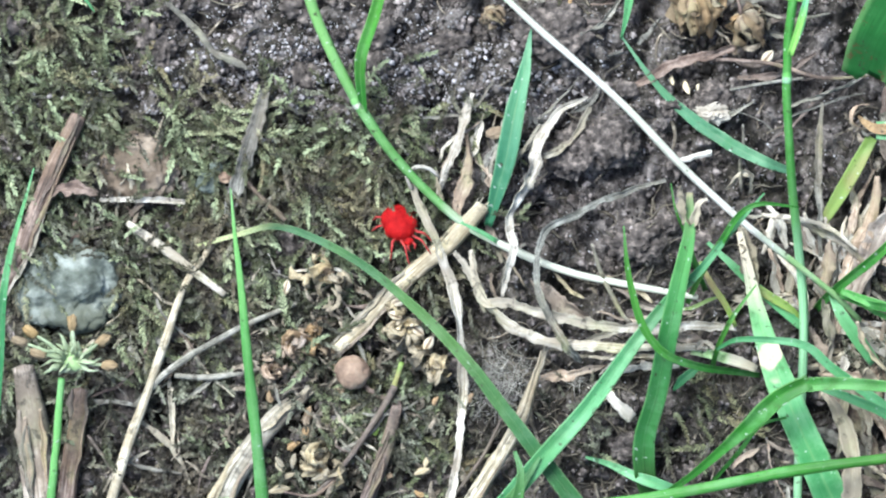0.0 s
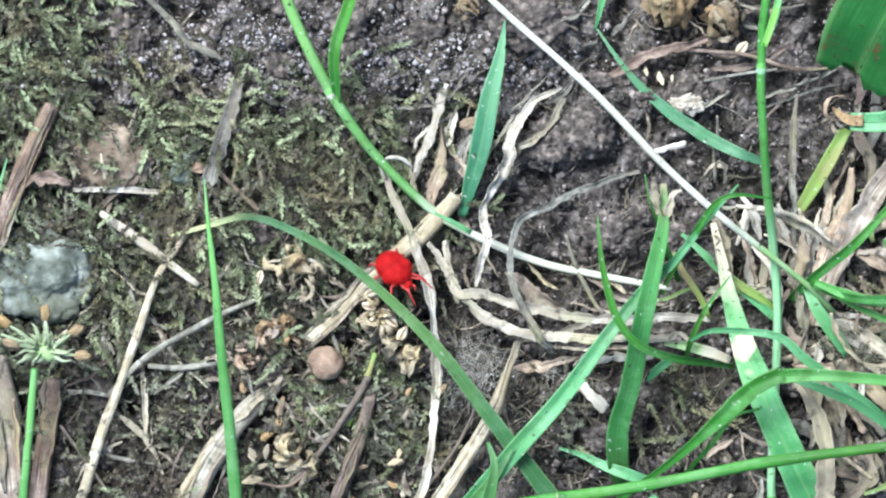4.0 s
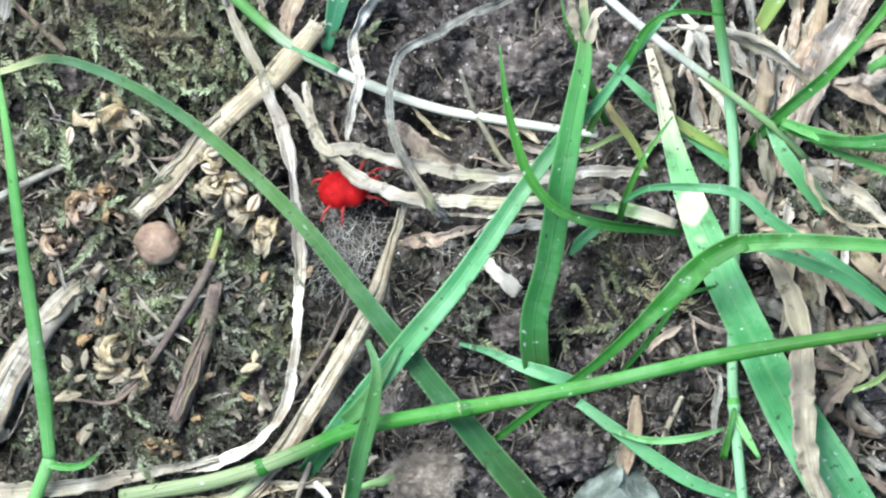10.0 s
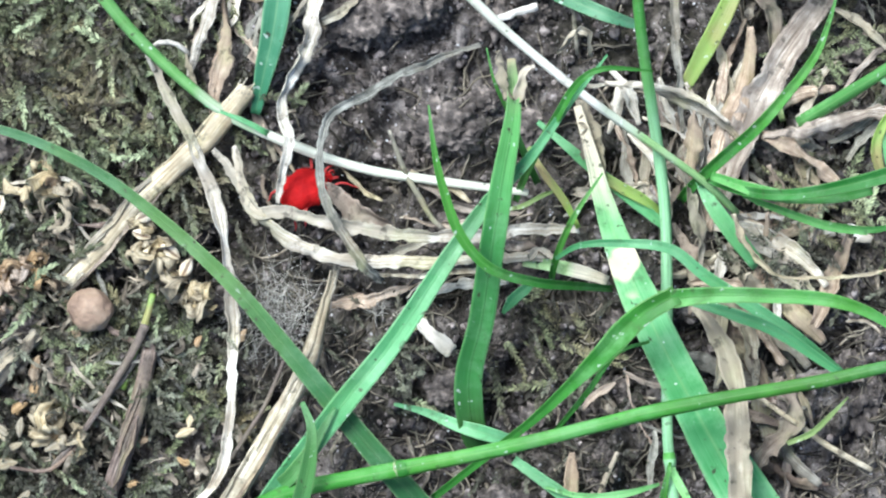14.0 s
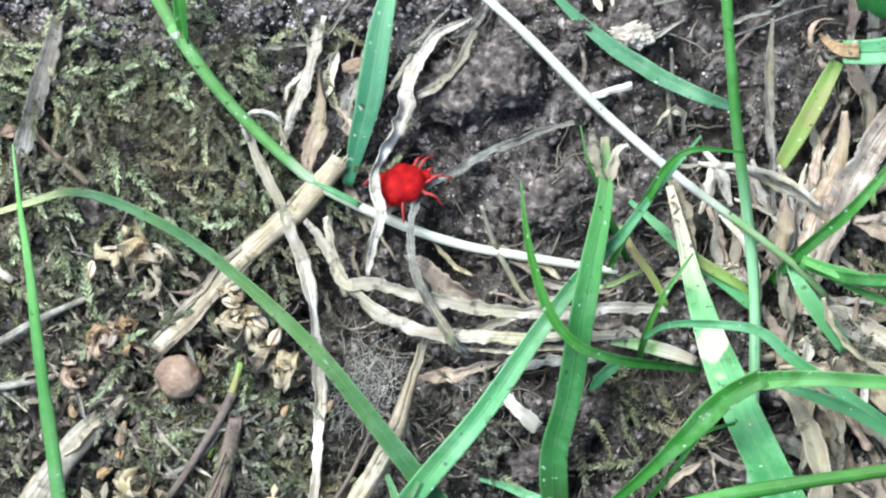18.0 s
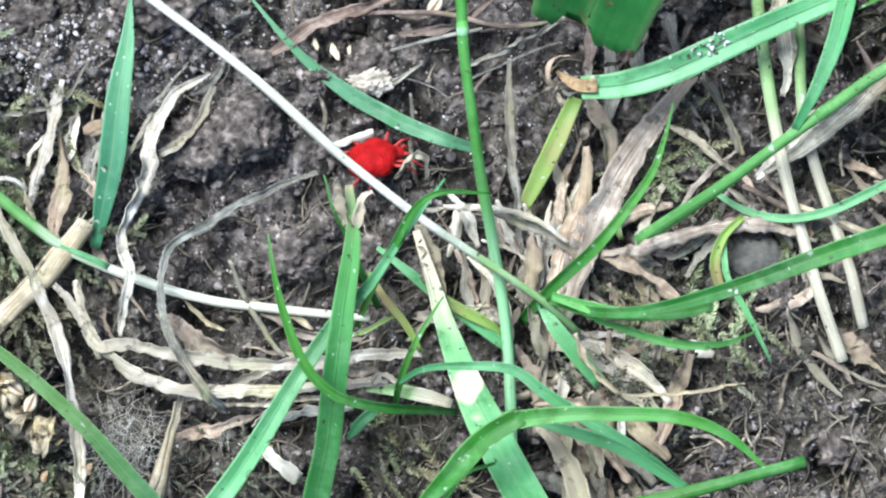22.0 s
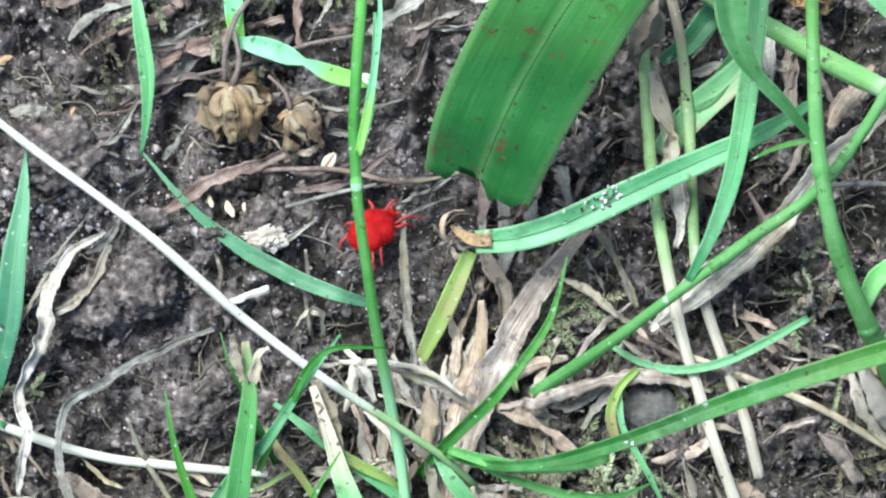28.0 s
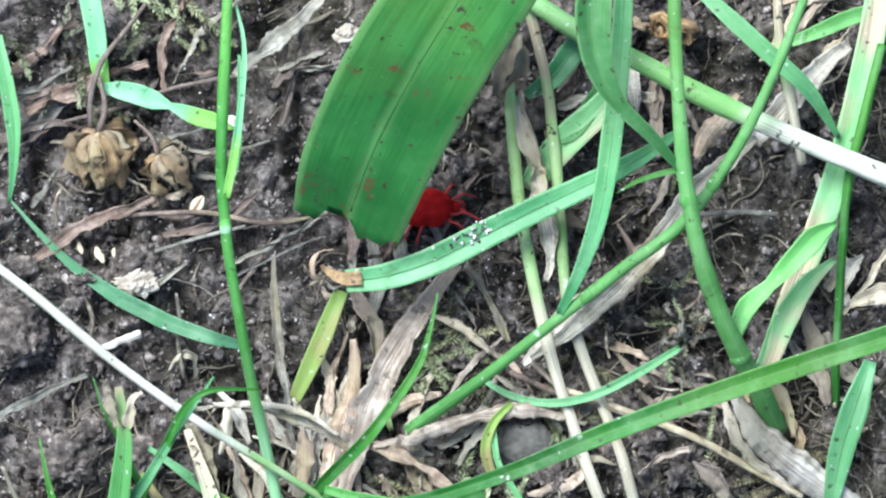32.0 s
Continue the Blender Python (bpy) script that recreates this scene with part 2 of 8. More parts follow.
TEAL = leaf_material("bluish_grass", (0.055, 0.28, 0.09), (0.20, 0.54, 0.24), specks=0.8, gloss=0.38, shine=0.6)
LOW_TEAL = leaf_material("dull_bluish_grass", (0.045, 0.22, 0.105), (0.17, 0.43, 0.25), specks=1.0, gloss=0.4, shine=0.5)
DEEP = leaf_material("deep_green_grass", (0.03, 0.19, 0.018), (0.095, 0.39, 0.055), shine=0.45)
DULL = leaf_material("dull_grass", (0.05, 0.21, 0.055), (0.13, 0.34, 0.12), specks=0.9)
BROAD = leaf_material("broad_leaf", (0.028, 0.155, 0.034), (0.072, 0.29, 0.072), specks=1.0, gloss=0.55, shine=0.12, spray=0.05, rust=0.9, patch=((0.04, 0.075, 0.016), 0.64), thin=0.2)
MIDRIB = leaf_material("leaf_midrib", (0.028, 0.155, 0.034), (0.072, 0.29, 0.072), specks=0.8, gloss=0.55, shine=0.12, spray=0.05)
TIPPED = leaf_material("withering_tip_grass", (0.011, 0.062, 0.015), (0.044, 0.15, 0.05), specks=1.0, spray=0.3, thin=0.12, base=(0.55, 0.60, 0.30), base_to=0.16)
BURNT = leaf_material("burnt_tip_grass", (0.06, 0.29, 0.06), (0.20, 0.55, 0.19), specks=0.9, base=(0.55, 0.47, 0.3), base_to=0.12, tip=(0.05, 0.15, 0.03), tip_from=0.80)
BANDED = leaf_material("yellow_banded_grass", (0.06, 0.31, 0.085), (0.21, 0.52, 0.23), specks=0.9, bands=[(0.325, 0.034, (0.80, 0.72, 0.50))], thin=0.15, base=(0.80, 0.70, 0.52), base_to=0.23)
PATCHY = leaf_material("patchy_withered_grass", (0.15, 0.45, 0.15), (0.36, 0.66, 0.33), specks=0.9, thin=0.15, patch=((0.56, 0.48, 0.33), 0.50))
YELLOWING = leaf_material("yellowing_grass", (0.20, 0.42, 0.06), (0.46, 0.58, 0.16), specks=0.8, patch=((0.52, 0.43, 0.2), 0.57))
HALF = leaf_material("half_dry_stem", (0.16, 0.42, 0.10), (0.28, 0.55, 0.2), specks=0.9, tip=(0.74, 0.75, 0.62), tip_from=0.5, thin=0.12)
WHITE = leaf_material("bleached_straw", (0.44, 0.43, 0.36), (0.84, 0.83, 0.77), specks=0.9, thin=0.03, base=(0.24, 0.5, 0.14), base_to=0.24, tip=(0.3, 0.5, 0.2), tip_from=0.78)
SHEATH = leaf_material("pale_sheath", (0.28, 0.44, 0.12), (0.52, 0.60, 0.29), specks=0.6)
PALE_GREEN = leaf_material("pale_green_straw", (0.24, 0.47, 0.13), (0.55, 0.72, 0.38), specks=1.0, thin=0.1, patch=((0.50, 0.43, 0.30), 0.54), tip=(0.66, 0.61, 0.47), tip_from=0.52)
SPENT = leaf_material("spent_flower", (0.40, 0.50, 0.28), (0.72, 0.78, 0.58), specks=0.5, thin=0.15, patch=((0.62, 0.52, 0.36), 0.60))
STRAW = dry_material("straw", (0.16, 0.13, 0.09), (0.44, 0.385, 0.28), (0.74, 0.69, 0.56))
BLEACHED = dry_material("bleached_leaf", (0.16, 0.125, 0.09), (0.58, 0.525, 0.42), (0.94, 0.91, 0.83))
GREYDRY = dry_material("grey_dead_leaf", (0.075, 0.07, 0.056), (0.225, 0.215, 0.18), (0.50, 0.48, 0.42))
DARKDRY = dry_material("dark_grey_leaf", (0.04, 0.04, 0.035), (0.135, 0.135, 0.12), (0.34, 0.34, 0.31))
BROWN = dry_material("brown_dead_leaf", (0.13, 0.092, 0.066), (0.39, 0.305, 0.235), (0.72, 0.62, 0.51))
STICK = dry_material("brown_stick", (0.055, 0.041, 0.035), (0.17, 0.124, 0.103), (0.40, 0.325, 0.28))
HUSK = dry_material("seed_husk", (0.10, 0.066, 0.038), (0.29, 0.20, 0.115), (0.60, 0.47, 0.30), blotch=0.8)
def seed_material():
    """Pale seed coat with a brown groove and brown margins."""
    n = Nodes("grooved_seed")
    u = n.add("ShaderNodeSeparateXYZ", Vector=n.uv()).outputs["X"]
    pos = n.place()
    col = n.ramp(n.noise(1400.0, 4.0, pos), (0.35, (0.55, 0.44, 0.28)), (0.6, (0.80, 0.73, 0.58)))
    groove = n.ramp(n.math("ABSOLUTE", n.math("SUBTRACT", u, 0.25)), (0.025, (1, 1, 1)), (0.05, (0, 0, 0)))
    col = n.mix(n.math("MULTIPLY", groove, 0.85), col, (0.14, 0.075, 0.04))
    rim = n.ramp(n.math("ABSOLUTE", n.math("SUBTRACT", u, 0.25)), (0.17, (0, 0, 0)), (0.23, (1, 1, 1)))
    col = n.mix(n.math("MULTIPLY", rim, 0.7), col, (0.26, 0.16, 0.08))
    p = n.principled(Base_Color=col, Roughness=0.55, Normal=n.bump(n.noise(3000.0, 3.0, pos), 0.5, 0.0001))
    return n.done(p.outputs[0])


GROOVED = seed_material()
PAPERY = dry_material("papery_husk", (0.16, 0.125, 0.075), (0.40, 0.33, 0.21), (0.72, 0.65, 0.48), blotch=0.7)
SEED = dry_material("pale_seed", (0.45, 0.36, 0.22), (0.66, 0.57, 0.40), (0.82, 0.76, 0.62), blotch=0.15)
CHIP = dry_material("white_chip", (0.6, 0.54, 0.45), (0.76, 0.72, 0.64), (0.85, 0.83, 0.78), blotch=0.2)
SOIL = soil_material()
CRUMB = plain_material("soil_crumb", (0.022, 0.018, 0.016), (0.105, 0.089, 0.083), 2000.0, island=0.9, c=(0.35, 0.31, 0.295), bump=1.0, rough=0.8, spec=0.25)
CLOD = plain_material("soil_clod", (0.024, 0.020, 0.018), (0.10, 0.086, 0.079), 1500.0, bump=1.0, c=(0.30, 0.255, 0.225), rough=0.85, spec=0.15)
SANDY = plain_material("sandy_soil", (0.10, 0.09, 0.09), (0.26, 0.24, 0.245), 1400.0, island=0.6, c=(0.50, 0.475, 0.485), bump=0.8, rough=0.5, spec=0.5)
GRIT = plain_material("pale_grit", (0.30, 0.29, 0.30), (0.68, 0.68, 0.70), 900.0, rough=0.18, island=0.5, spec=0.8)
FROND = plain_material("moss_frond", (0.055, 0.066, 0.03), (0.18, 0.205, 0.11), 150.0, rough=0.6, island=0.6, bump=0.2, c=(0.46, 0.51, 0.31), stain=(0.16, 0.125, 0.07))
LITTER = plain_material("plant_litter", (0.045, 0.037, 0.028), (0.15, 0.126, 0.096), 1400.0, island=0.9, c=(0.38, 0.335, 0.265))
ROOT = plain_material("rootlet", (0.07, 0.06, 0.046), (0.22, 0.195, 0.15), 900.0, island=0.8)
STONE = plain_material("mossy_stone", (0.05, 0.058, 0.046), (0.16, 0.18, 0.155), 620.0, c=(0.40, 0.43, 0.39), bump=1.0, stain=(0.12, 0.125, 0.085))
TANSTONE = plain_material("tan_stone", (0.05, 0.04, 0.03), (0.17, 0.13, 0.095), 480.0, c=(0.36, 0.295, 0.23), bump=1.0)
ROCK = plain_material("grey_green_stone", (0.06, 0.072, 0.06), (0.15, 0.175, 0.15), 650.0, c=(0.32, 0.36, 0.31), bump=0.9)
DARKROCK = plain_material("dark_stone", (0.05, 0.048, 0.042), (0.11, 0.105, 0.095), 700.0, c=(0.19, 0.18, 0.16), bump=1.0)
BALL = plain_material("tan_pellet", (0.13, 0.085, 0.065), (0.30, 0.21, 0.15), 480.0, c=(0.50, 0.38, 0.28), bump=0.9, rough=0.6)
LICHEN = plain_material("lichen_crust", (0.28, 0.24, 0.19), (0.50, 0.45, 0.38), 500.0, c=(0.75, 0.71, 0.63), bump=1.0)
FELT = plain_material("felted_roots", (0.12, 0.095, 0.075), (0.30, 0.25, 0.20), 900.0, c=(0.55, 0.48, 0.40), bump=1.0)
HAIR = plain_material("white_hair", (0.35, 0.33, 0.29), (0.55, 0.53, 0.48), 900.0, island=0.3)
VELVET = velvet_material()
LEGRED = plain_material("red_leg", (0.30, 0.02, 0.02), (0.46, 0.06, 0.055), 1500.0, rough=0.6, bump=0.3)
EYE = plain_material("dark_eye", (0.05, 0.005, 0.005), (0.09, 0.01, 0.01), 900.0, rough=0.3)

# ---- mesh building, in millimetres ----
rng = np.random.default_rng(7)


def spline(pts, count):
    """Points and parameters along a smooth curve through pts, evenly spaced."""
    p = np.array(pts, float)
    if len(p) == 2:
        p = np.array([p[0], (p[0] + p[1]) / 2, p[1]])
    q = np.vstack([2 * p[0] - p[1], p, 2 * p[-1] - p[-2]])
    fine, par = [], []
    for i in range(len(p) - 1):
        a, b, c, d = q[i:i + 4]
        for s in np.linspace(0, 1, 12, endpoint=i == len(p) - 2):
            fine.append(0.5 * (2 * b + (c - a) * s + (2 * a - 5 * b + 4 * c - d) * s * s + (3 * b - a - 3 * c + d) * s ** 3))
    fine = np.array(fine)
    run = np.r_[0, np.cumsum(np.linalg.norm(np.diff(fine, axis=0), axis=1))]
    at = np.linspace(0, run[-1], count)
    return np.stack([np.interp(at, run, fine[:, k]) for k in range(3)], 1), at / run[-1], run[-1]


def mesh_of(name, verts, faces, mat, uv=None, along=None, smooth=True):
    me = bpy.data.meshes.new(name)
    if isinstance(faces, np.ndarray):
        count, corners = faces.shape
        me.vertices.add(len(verts))
        me.vertices.foreach_set("co", (np.asarray(verts) * MM).astype(np.float32).ravel())
        me.loops.add(faces.size)
        me.loops.foreach_set("vertex_index", faces.astype(np.int32).ravel())
        me.polygons.add(count)
        me.polygons.foreach_set("loop_start", np.arange(0, faces.size, corners, dtype=np.int32))
        me.update(calc_edges=True)
    else:
        me.from_pydata((np.asarray(verts) * MM).tolist(), [], faces)
    if uv is not None:
        idx = np.zeros(len(me.loops), int)
        me.loops.foreach_get("vertex_index", idx)
        me.uv_layers.new(name="UVMap").data.foreach_set("uv", np.asarray(uv, float)[idx].ravel())
    if along is not None:
        me.attributes.new("along", "FLOAT", "POINT").data.foreach_set("value", np.asarray(along, float))
    if smooth:
        me.polygons.foreach_set("use_smooth", np.ones(len(me.polygons), bool))
    me.materials.append(mat)
    return me


def wobble(count, size, seed, step=4):
    """Smooth random numbers along a strip."""
    r = np.random.default_rng(seed)
    k = r.normal(0, size, max(3, count // step + 2))
    return np.interp(np.linspace(0, 1, count), np.linspace(0, 1, len(k)), k)


def frames_along(p, twist):
    tan = np.gradient(p, axis=0)
    tan /= np.linalg.norm(tan, axis=1)[:, None] + 1e-9
    side = np.cross(tan, [0, 0, 1.0])
    weak = np.linalg.norm(side, axis=1) < 0.15
    side[weak] = np.cross(tan[weak], [0, 1.0, 0.2])
    for i in range(1, len(side)):
        if side[i] @ side[i - 1] < 0:
            side[i] *= -1
    side /= np.linalg.norm(side, axis=1)[:, None]
    up = np.cross(side, tan)
    a = np.radians(twist)[:, None]
    return tan, side * np.cos(a) + up * np.sin(a), up * np.cos(a) - side * np.sin(a)


def ribbon(pts, widths, fold=0.25, twist=0.0, crinkle=0.0, thick=0.09, seed=1, across=7, dense=2.2):
    """A blade: verts, faces, uv and along. fold lifts the edges, crinkle wrinkles a dead leaf."""
    length = np.linalg.norm(np.diff(np.array(pts, float), axis=0), axis=1).sum()
    n = int(min(70, max(10, length * dense))) if not crinkle else int(min(130, max(16, length * 4.5)))
    p, s, length = spline(pts, n)
    tw = np.interp(s, np.linspace(0, 1, len(np.atleast_1d(twist))), np.atleast_1d(np.asarray(twist, float))) if np.ndim(twist) else np.full(n, float(twist))
    w = np.interp(s, np.linspace(0, 1, len(widths)), widths) / 2
    if crinkle:
        fold = fold * (2.4 if seed % 3 else -1.6)
        crinkle = crinkle * min(1.0, 0.9 / max(widths))
        w = w * np.clip(1 + wobble(n, 0.5 * crinkle, seed + 3, 5) + wobble(n, 0.34 * crinkle, seed + 8, 1), 0.35, 1.7)
        tw = tw + wobble(n, 85 * crinkle, seed + 4, 9) + wobble(n, 40 * crinkle, seed + 9, 2)
        p = p + np.stack([wobble(n, 0.13 * crinkle, seed + k, 6) + wobble(n, 0.05 * crinkle, seed + k + 20, 1) for k in (5, 6, 7)], 1)
    tan, side, up = frames_along(p, tw)
    u = np.linspace(-1, 1, across)
    verts = []
    r = np.random.default_rng(seed)
    waves = sum(np.sin(u * k + r.uniform(0, 6)) / k for k in (3.0, 5.5, 8.0)) * 0.55 * crinkle
    for layer in (0, 1):
        for i in range(n):
            lift = (fold * np.abs(u) ** 1.3 + waves * (1 + 0.5 * np.sin(s[i] * 14))) * w[i]
            t_here = thick * (1 - 0.6 * np.abs(u)) * min(1.0, w[i] / 0.25 + 0.15)
            verts.append(p[i] + np.outer(u * w[i], side[i]) + np.outer(lift - layer * t_here, up[i]))
    v = np.vstack(verts)
    m, c = n * across, across
    faces = []
    for i in range(n - 1):
        for j in range(c - 1):
            a = i * c + j
            faces.append((a, a + 1, a + c + 1, a + c))
            faces.append((m + a, m + a + c, m + a + c + 1, m + a + 1))
        a, b = i * c, i * c + c - 1
        faces.append((a, a + c, m + a + c, m + a))
        faces.append((b, m + b, m + b + c, b + c))
    for j in range(c - 1):
        a, b = j, (n - 1) * c + j
        faces.append((a, m + a, m + a + 1, a + 1))
        faces.append((b, b + 1, m + b + 1, m + b))
    uv = np.tile(np.stack([np.tile(u / 2 + 0.5, n), np.repeat(s * length / 10, c)], 1), (2, 1))
    return v, faces, uv, np.tile(np.repeat(s, c), 2)


def tube(pts, widths, ridge=0.0, ridges=7, bend=0.0, seed=1, sides=10, dense=2.2, flat=1.0):
    """A stem or stick with round ends; flat squeezes it towards the ground."""
    length = np.linalg.norm(np.diff(np.array(pts, float), axis=0), axis=1).sum()
    n = int(min(60, max(8, length * dense)))
    p, s, length = spline(pts, n)
    r = np.interp(s, np.linspace(0, 1, len(widths)), widths) / 2
    if bend:
        r = r * (1 + wobble(n, 0.12 * bend, seed, 3))
        p = p + np.stack([wobble(n, 0.05 * bend, seed + k, 3) for k in (1, 2, 3)], 1)
    tan, side, up = frames_along(p, np.zeros(n))
    a = np.linspace(0, 2 * math.pi, sides, endpoint=False)
    drift, swell = wobble(n, 0.9, seed + 11, 6), 1 + wobble(n, 0.5, seed + 12, 4)
    ks = [1 + ridge * swell[i] * (np.sin(a * ridges + seed + drift[i]) + 0.6 * np.sin(a * 2 + seed * 2 + 2 * drift[i])) for i in range(n)]
    v = np.vstack([p[i] + np.outer(np.cos(a) * ks[i] * r[i], side[i]) + np.outer(np.sin(a) * ks[i] * r[i] * flat, up[i]) for i in range(n)])
    faces = [(i * sides + j, i * sides + (j + 1) % sides, (i + 1) * sides + (j + 1) % sides, (i + 1) * sides + j)
             for i in range(n - 1) for j in range(sides)]
    v = np.vstack([v, p[0] - tan[0] * r[0] * 0.3, p[-1] + tan[-1] * r[-1] * 0.3])
    m = n * sides
    faces += [(m, (j + 1) % sides, j) for j in range(sides)]
    faces += [(m + 1, m - sides + j, m - sides + (j + 1) % sides) for j in range(sides)]
    faces = [f[::-1] for f in faces]
    uv = np.vstack([np.stack([np.tile(np.abs(a / math.pi - 1), n), np.repeat(s * length / 10, sides)], 1), [[0.5, 0], [0.5, length / 10]]])
    return v, faces, uv, np.r_[np.repeat(s, sides), 0.0, 1.0]


def ico(level):
    bm = bmesh.new()
    bmesh.ops.create_icosphere(bm, subdivisions=level, radius=1.0)
    v, f = np.array([x.co[:] for x in bm.verts]), [tuple(q.index for q in x.verts) for x in bm.faces]
    bm.free()
    return v, f


def lump(level, radii, rough, seed, scale=1.6, crag=0.0):
    """An uneven rounded body."""
    v, f = ico(level)
    off = Vector((seed * 3.7, seed * 1.3, seed * 2.1))
    k = np.array([1 + rough * noise.noise(Vector(x) * scale + off) + crag * noise.noise(Vector(x) * scale * 3.3 + off)
                  + (crag * (abs(noise.noise(Vector(x) * scale * 8 + off)) + 0.5 * noise.noise(Vector(x) * scale * 16 + off)) if level > 2 else 0.0) for x in v])
    return v * k[:, None] * np.array(radii), f


def strip_object(name, mat, shape, parent=None):
    """Links a ribbon or tube; its origin is at its first point."""
    v, f, uv, al = shape
    o = v[0].copy()
    ob = new(name, mesh_of(name, v - o, f, mat, uv, al))
    ob.location = o * MM
    if parent is not None:
        ob.parent = parent
        ob.matrix_parent_inverse = Matrix.Translation(-parent.location)
    return ob


SEEDS = iter(range(1, 100000))


DEAD = [STRAW, BROWN, GREYDRY, STICK, BLEACHED]
GREENS = {BRIGHT, FRESH, TEAL, DEEP, DULL, TIPPED, BURNT}


def blade(name, label, mat, widths, *pts, fold=0.25, twist=0.0, crinkle=0.0, thick=0.09, parent=None, category="grass plant", group="", across=9):
    ob = strip_object(name, mat, ribbon(pts, widths, fold, twist, crinkle, thick, next(SEEDS), across), parent)
    if mat in GREENS and max(widths) >= 1.0 and not crinkle and not np.ndim(twist):
        rib = [(x, y, z + 0.015) for x, y, z in pts]
        strip_object("midrib", mat, ribbon(rib, [0.08 * w for w in widths], 0.0, twist, 0.0, 0.06, 1, 3), ob).matrix_parent_inverse = Matrix.Translation(-ob.matrix_basis.translation)
    return tagged(ob, label, category, group) if parent is None else tagged(ob, label)


def join_shapes(shapes):
    v, f, uv, al, base = [], [], [], [], 0
    for a, b_, c, d in shapes:
        v.append(a), uv.append(c), al.append(d)
        f += [tuple(i + base for i in q) for q in b_]
        base += len(a)
    return np.vstack(v), f, np.vstack(uv), np.concatenate(al)


def stem(name, label, mat, widths, *pts, ridge=0.05, bend=0.3, flat=0.85, parent=None, category="grass stem", group="", sides=10, fray=0, nodes=()):
    key = next(SEEDS)
    ob = strip_object(name, mat, tube(pts, widths, ridge, 5, bend, key, sides, 2.2, flat), parent)
    line, along, _ = spline(pts, 200)
    for at in nodes:
        i = int(at * 199)
        w = float(np.interp(at, np.linspace(0, 1, len(widths)), widths))
        d = line[min(199, i + 1)] - line[i - 1]
        d /= np.linalg.norm(d)
        ring = [line[i] + d * k for k in (-0.45, -0.15, 0.15, 0.45)]
        strip_object("node", mat, tube(ring, (0.98 * w, 1.16 * w, 1.14 * w, 0.98 * w), 0.03, 5, 0.1, key, 10, 9.0, flat), ob)
    r = np.random.default_rng(key)
    q = np.array(pts, float)
    if mat in DEAD and max(widths) >= 1.0:
        w = max(widths)
        total = np.linalg.norm(np.diff(line, axis=0), axis=1).sum()
        for k in range(int(2 + total * w * 0.09)):
            a0, a1 = sorted(r.uniform(0, 1, 2))
            a1 = min(1.0, max(a1, a0 + 0.22))
            a0 = max(0.0, a1 - 0.5)
            ids = np.linspace(a0 * 199, a1 * 199, 6).astype(int)
            seg = line[ids]
            d = seg[-1] - seg[0]
            side = np.array([-d[1], d[0], 0.0]) / (np.hypot(d[0], d[1]) + 1e-9)
            off, lift = r.uniform(-0.5, 0.5) * w, r.uniform(0.02, 0.18)
            rise = w * flat * 0.5 * math.sqrt(max(0.0, 1 - (1.6 * off / w) ** 2))
            seg = seg + side * (off + wobble(6, 0.08, key + k, 1)[:, None]) + np.array([0, 0, 1.0]) * (rise + lift * r.random((6, 1)))
            peel = r.uniform(0.12, 0.38) * w
            strip_object("peeling_strip", DEAD[(DEAD.index(mat) + (k % 2)) % len(DEAD)] if k % 3 == 0 else mat, ribbon(seg, (0.3 * peel, peel, 0.9 * peel, 0.2 * peel), 0.3, 0.0, 0.22, 0.06, key + k, 5, 3.0), ob)
    for end, back, w in ((q[0], q[1], widths[0]), (q[-1], q[-2], widths[-1])):
        d = end - back
        d /= np.linalg.norm(d)
        side = np.array([-d[1], d[0], 0.0])
        for k in range(fray):
            off = side * w * r.uniform(-0.48, 0.48) + np.array([0, 0, w * flat * r.uniform(0.1, 0.45)])
            a, b_, out_ = end - d * r.uniform(0.8, 2.6) + off, end + off, end + d * r.uniform(0.05, 0.8) + off * r.uniform(0.8, 1.3)
            strip_object("frayed_fibre", mat, ribbon([a, b_, out_], (0.18, 0.24, 0.05), 0.3, 0.0, 0.3, 0.06, k + key, 5, 5.0), ob)
    return tagged(ob, label, category, group) if parent is None else tagged(ob, label)


def plant(name, label, x, y, z):
    """The foot of a plant that carries blades and stems."""
    ob = new(name)
    ob.location = (x * MM, y * MM, z * MM)
    return tagged(ob, label, "grass plant")


# ---- the ground ----
X0, X1, Y0, Y1 = -42.0, 92.0, -40.0, 42.0
PITS = [(10.8, -3.8, 3.0, -2.2), (-10.5, 8.2, 2.5, -1.6), (30.4, 1.7, 2.5, -1.5), (9.8, -2.5, 3.0, -1.8), (31.6, 25.0, 2.5, -2.5), (31.6, 12.2, 4.0, -1.2), (34.4, 12.5, 3.0, -1.0), (12.6, -18.2, 3.0, -1.8), (16.7, -23.3, 4.0, -1.5), (3.6, -8.6, 3.0, -1.3), (-29.7, 16.4, 3.0, -1.2), (-10.1, 9.1, 2.0, -1.0), (53.7, 6.5, 2.5, -1.6), (13.8, 8.9, 2.8, 2.4), (15.0, 0.9, 3.2, 1.6), (10.6, 17.5, 4.0, 1.8), (-25.1, 7.1, 3.0, 1.4), (18.1, -24.0, 2.0, 1.4), (14.7, 1.4, 2.4, 1.2), (12.8, 17.1, 3.0, 1.5), (-3.8, 15.4, 8.0, 0.7), (16.6, 1.4, 1.4, 0.8), (8.0, 23.5, 3.5, -2.2), (12.5, 21.0, 2.5, -1.8), (5.5, 20.0, 2.5, -1.6), (28.0, 22.5, 3.0, -1.8)]  # hollows and rises: x, y, radius, depth


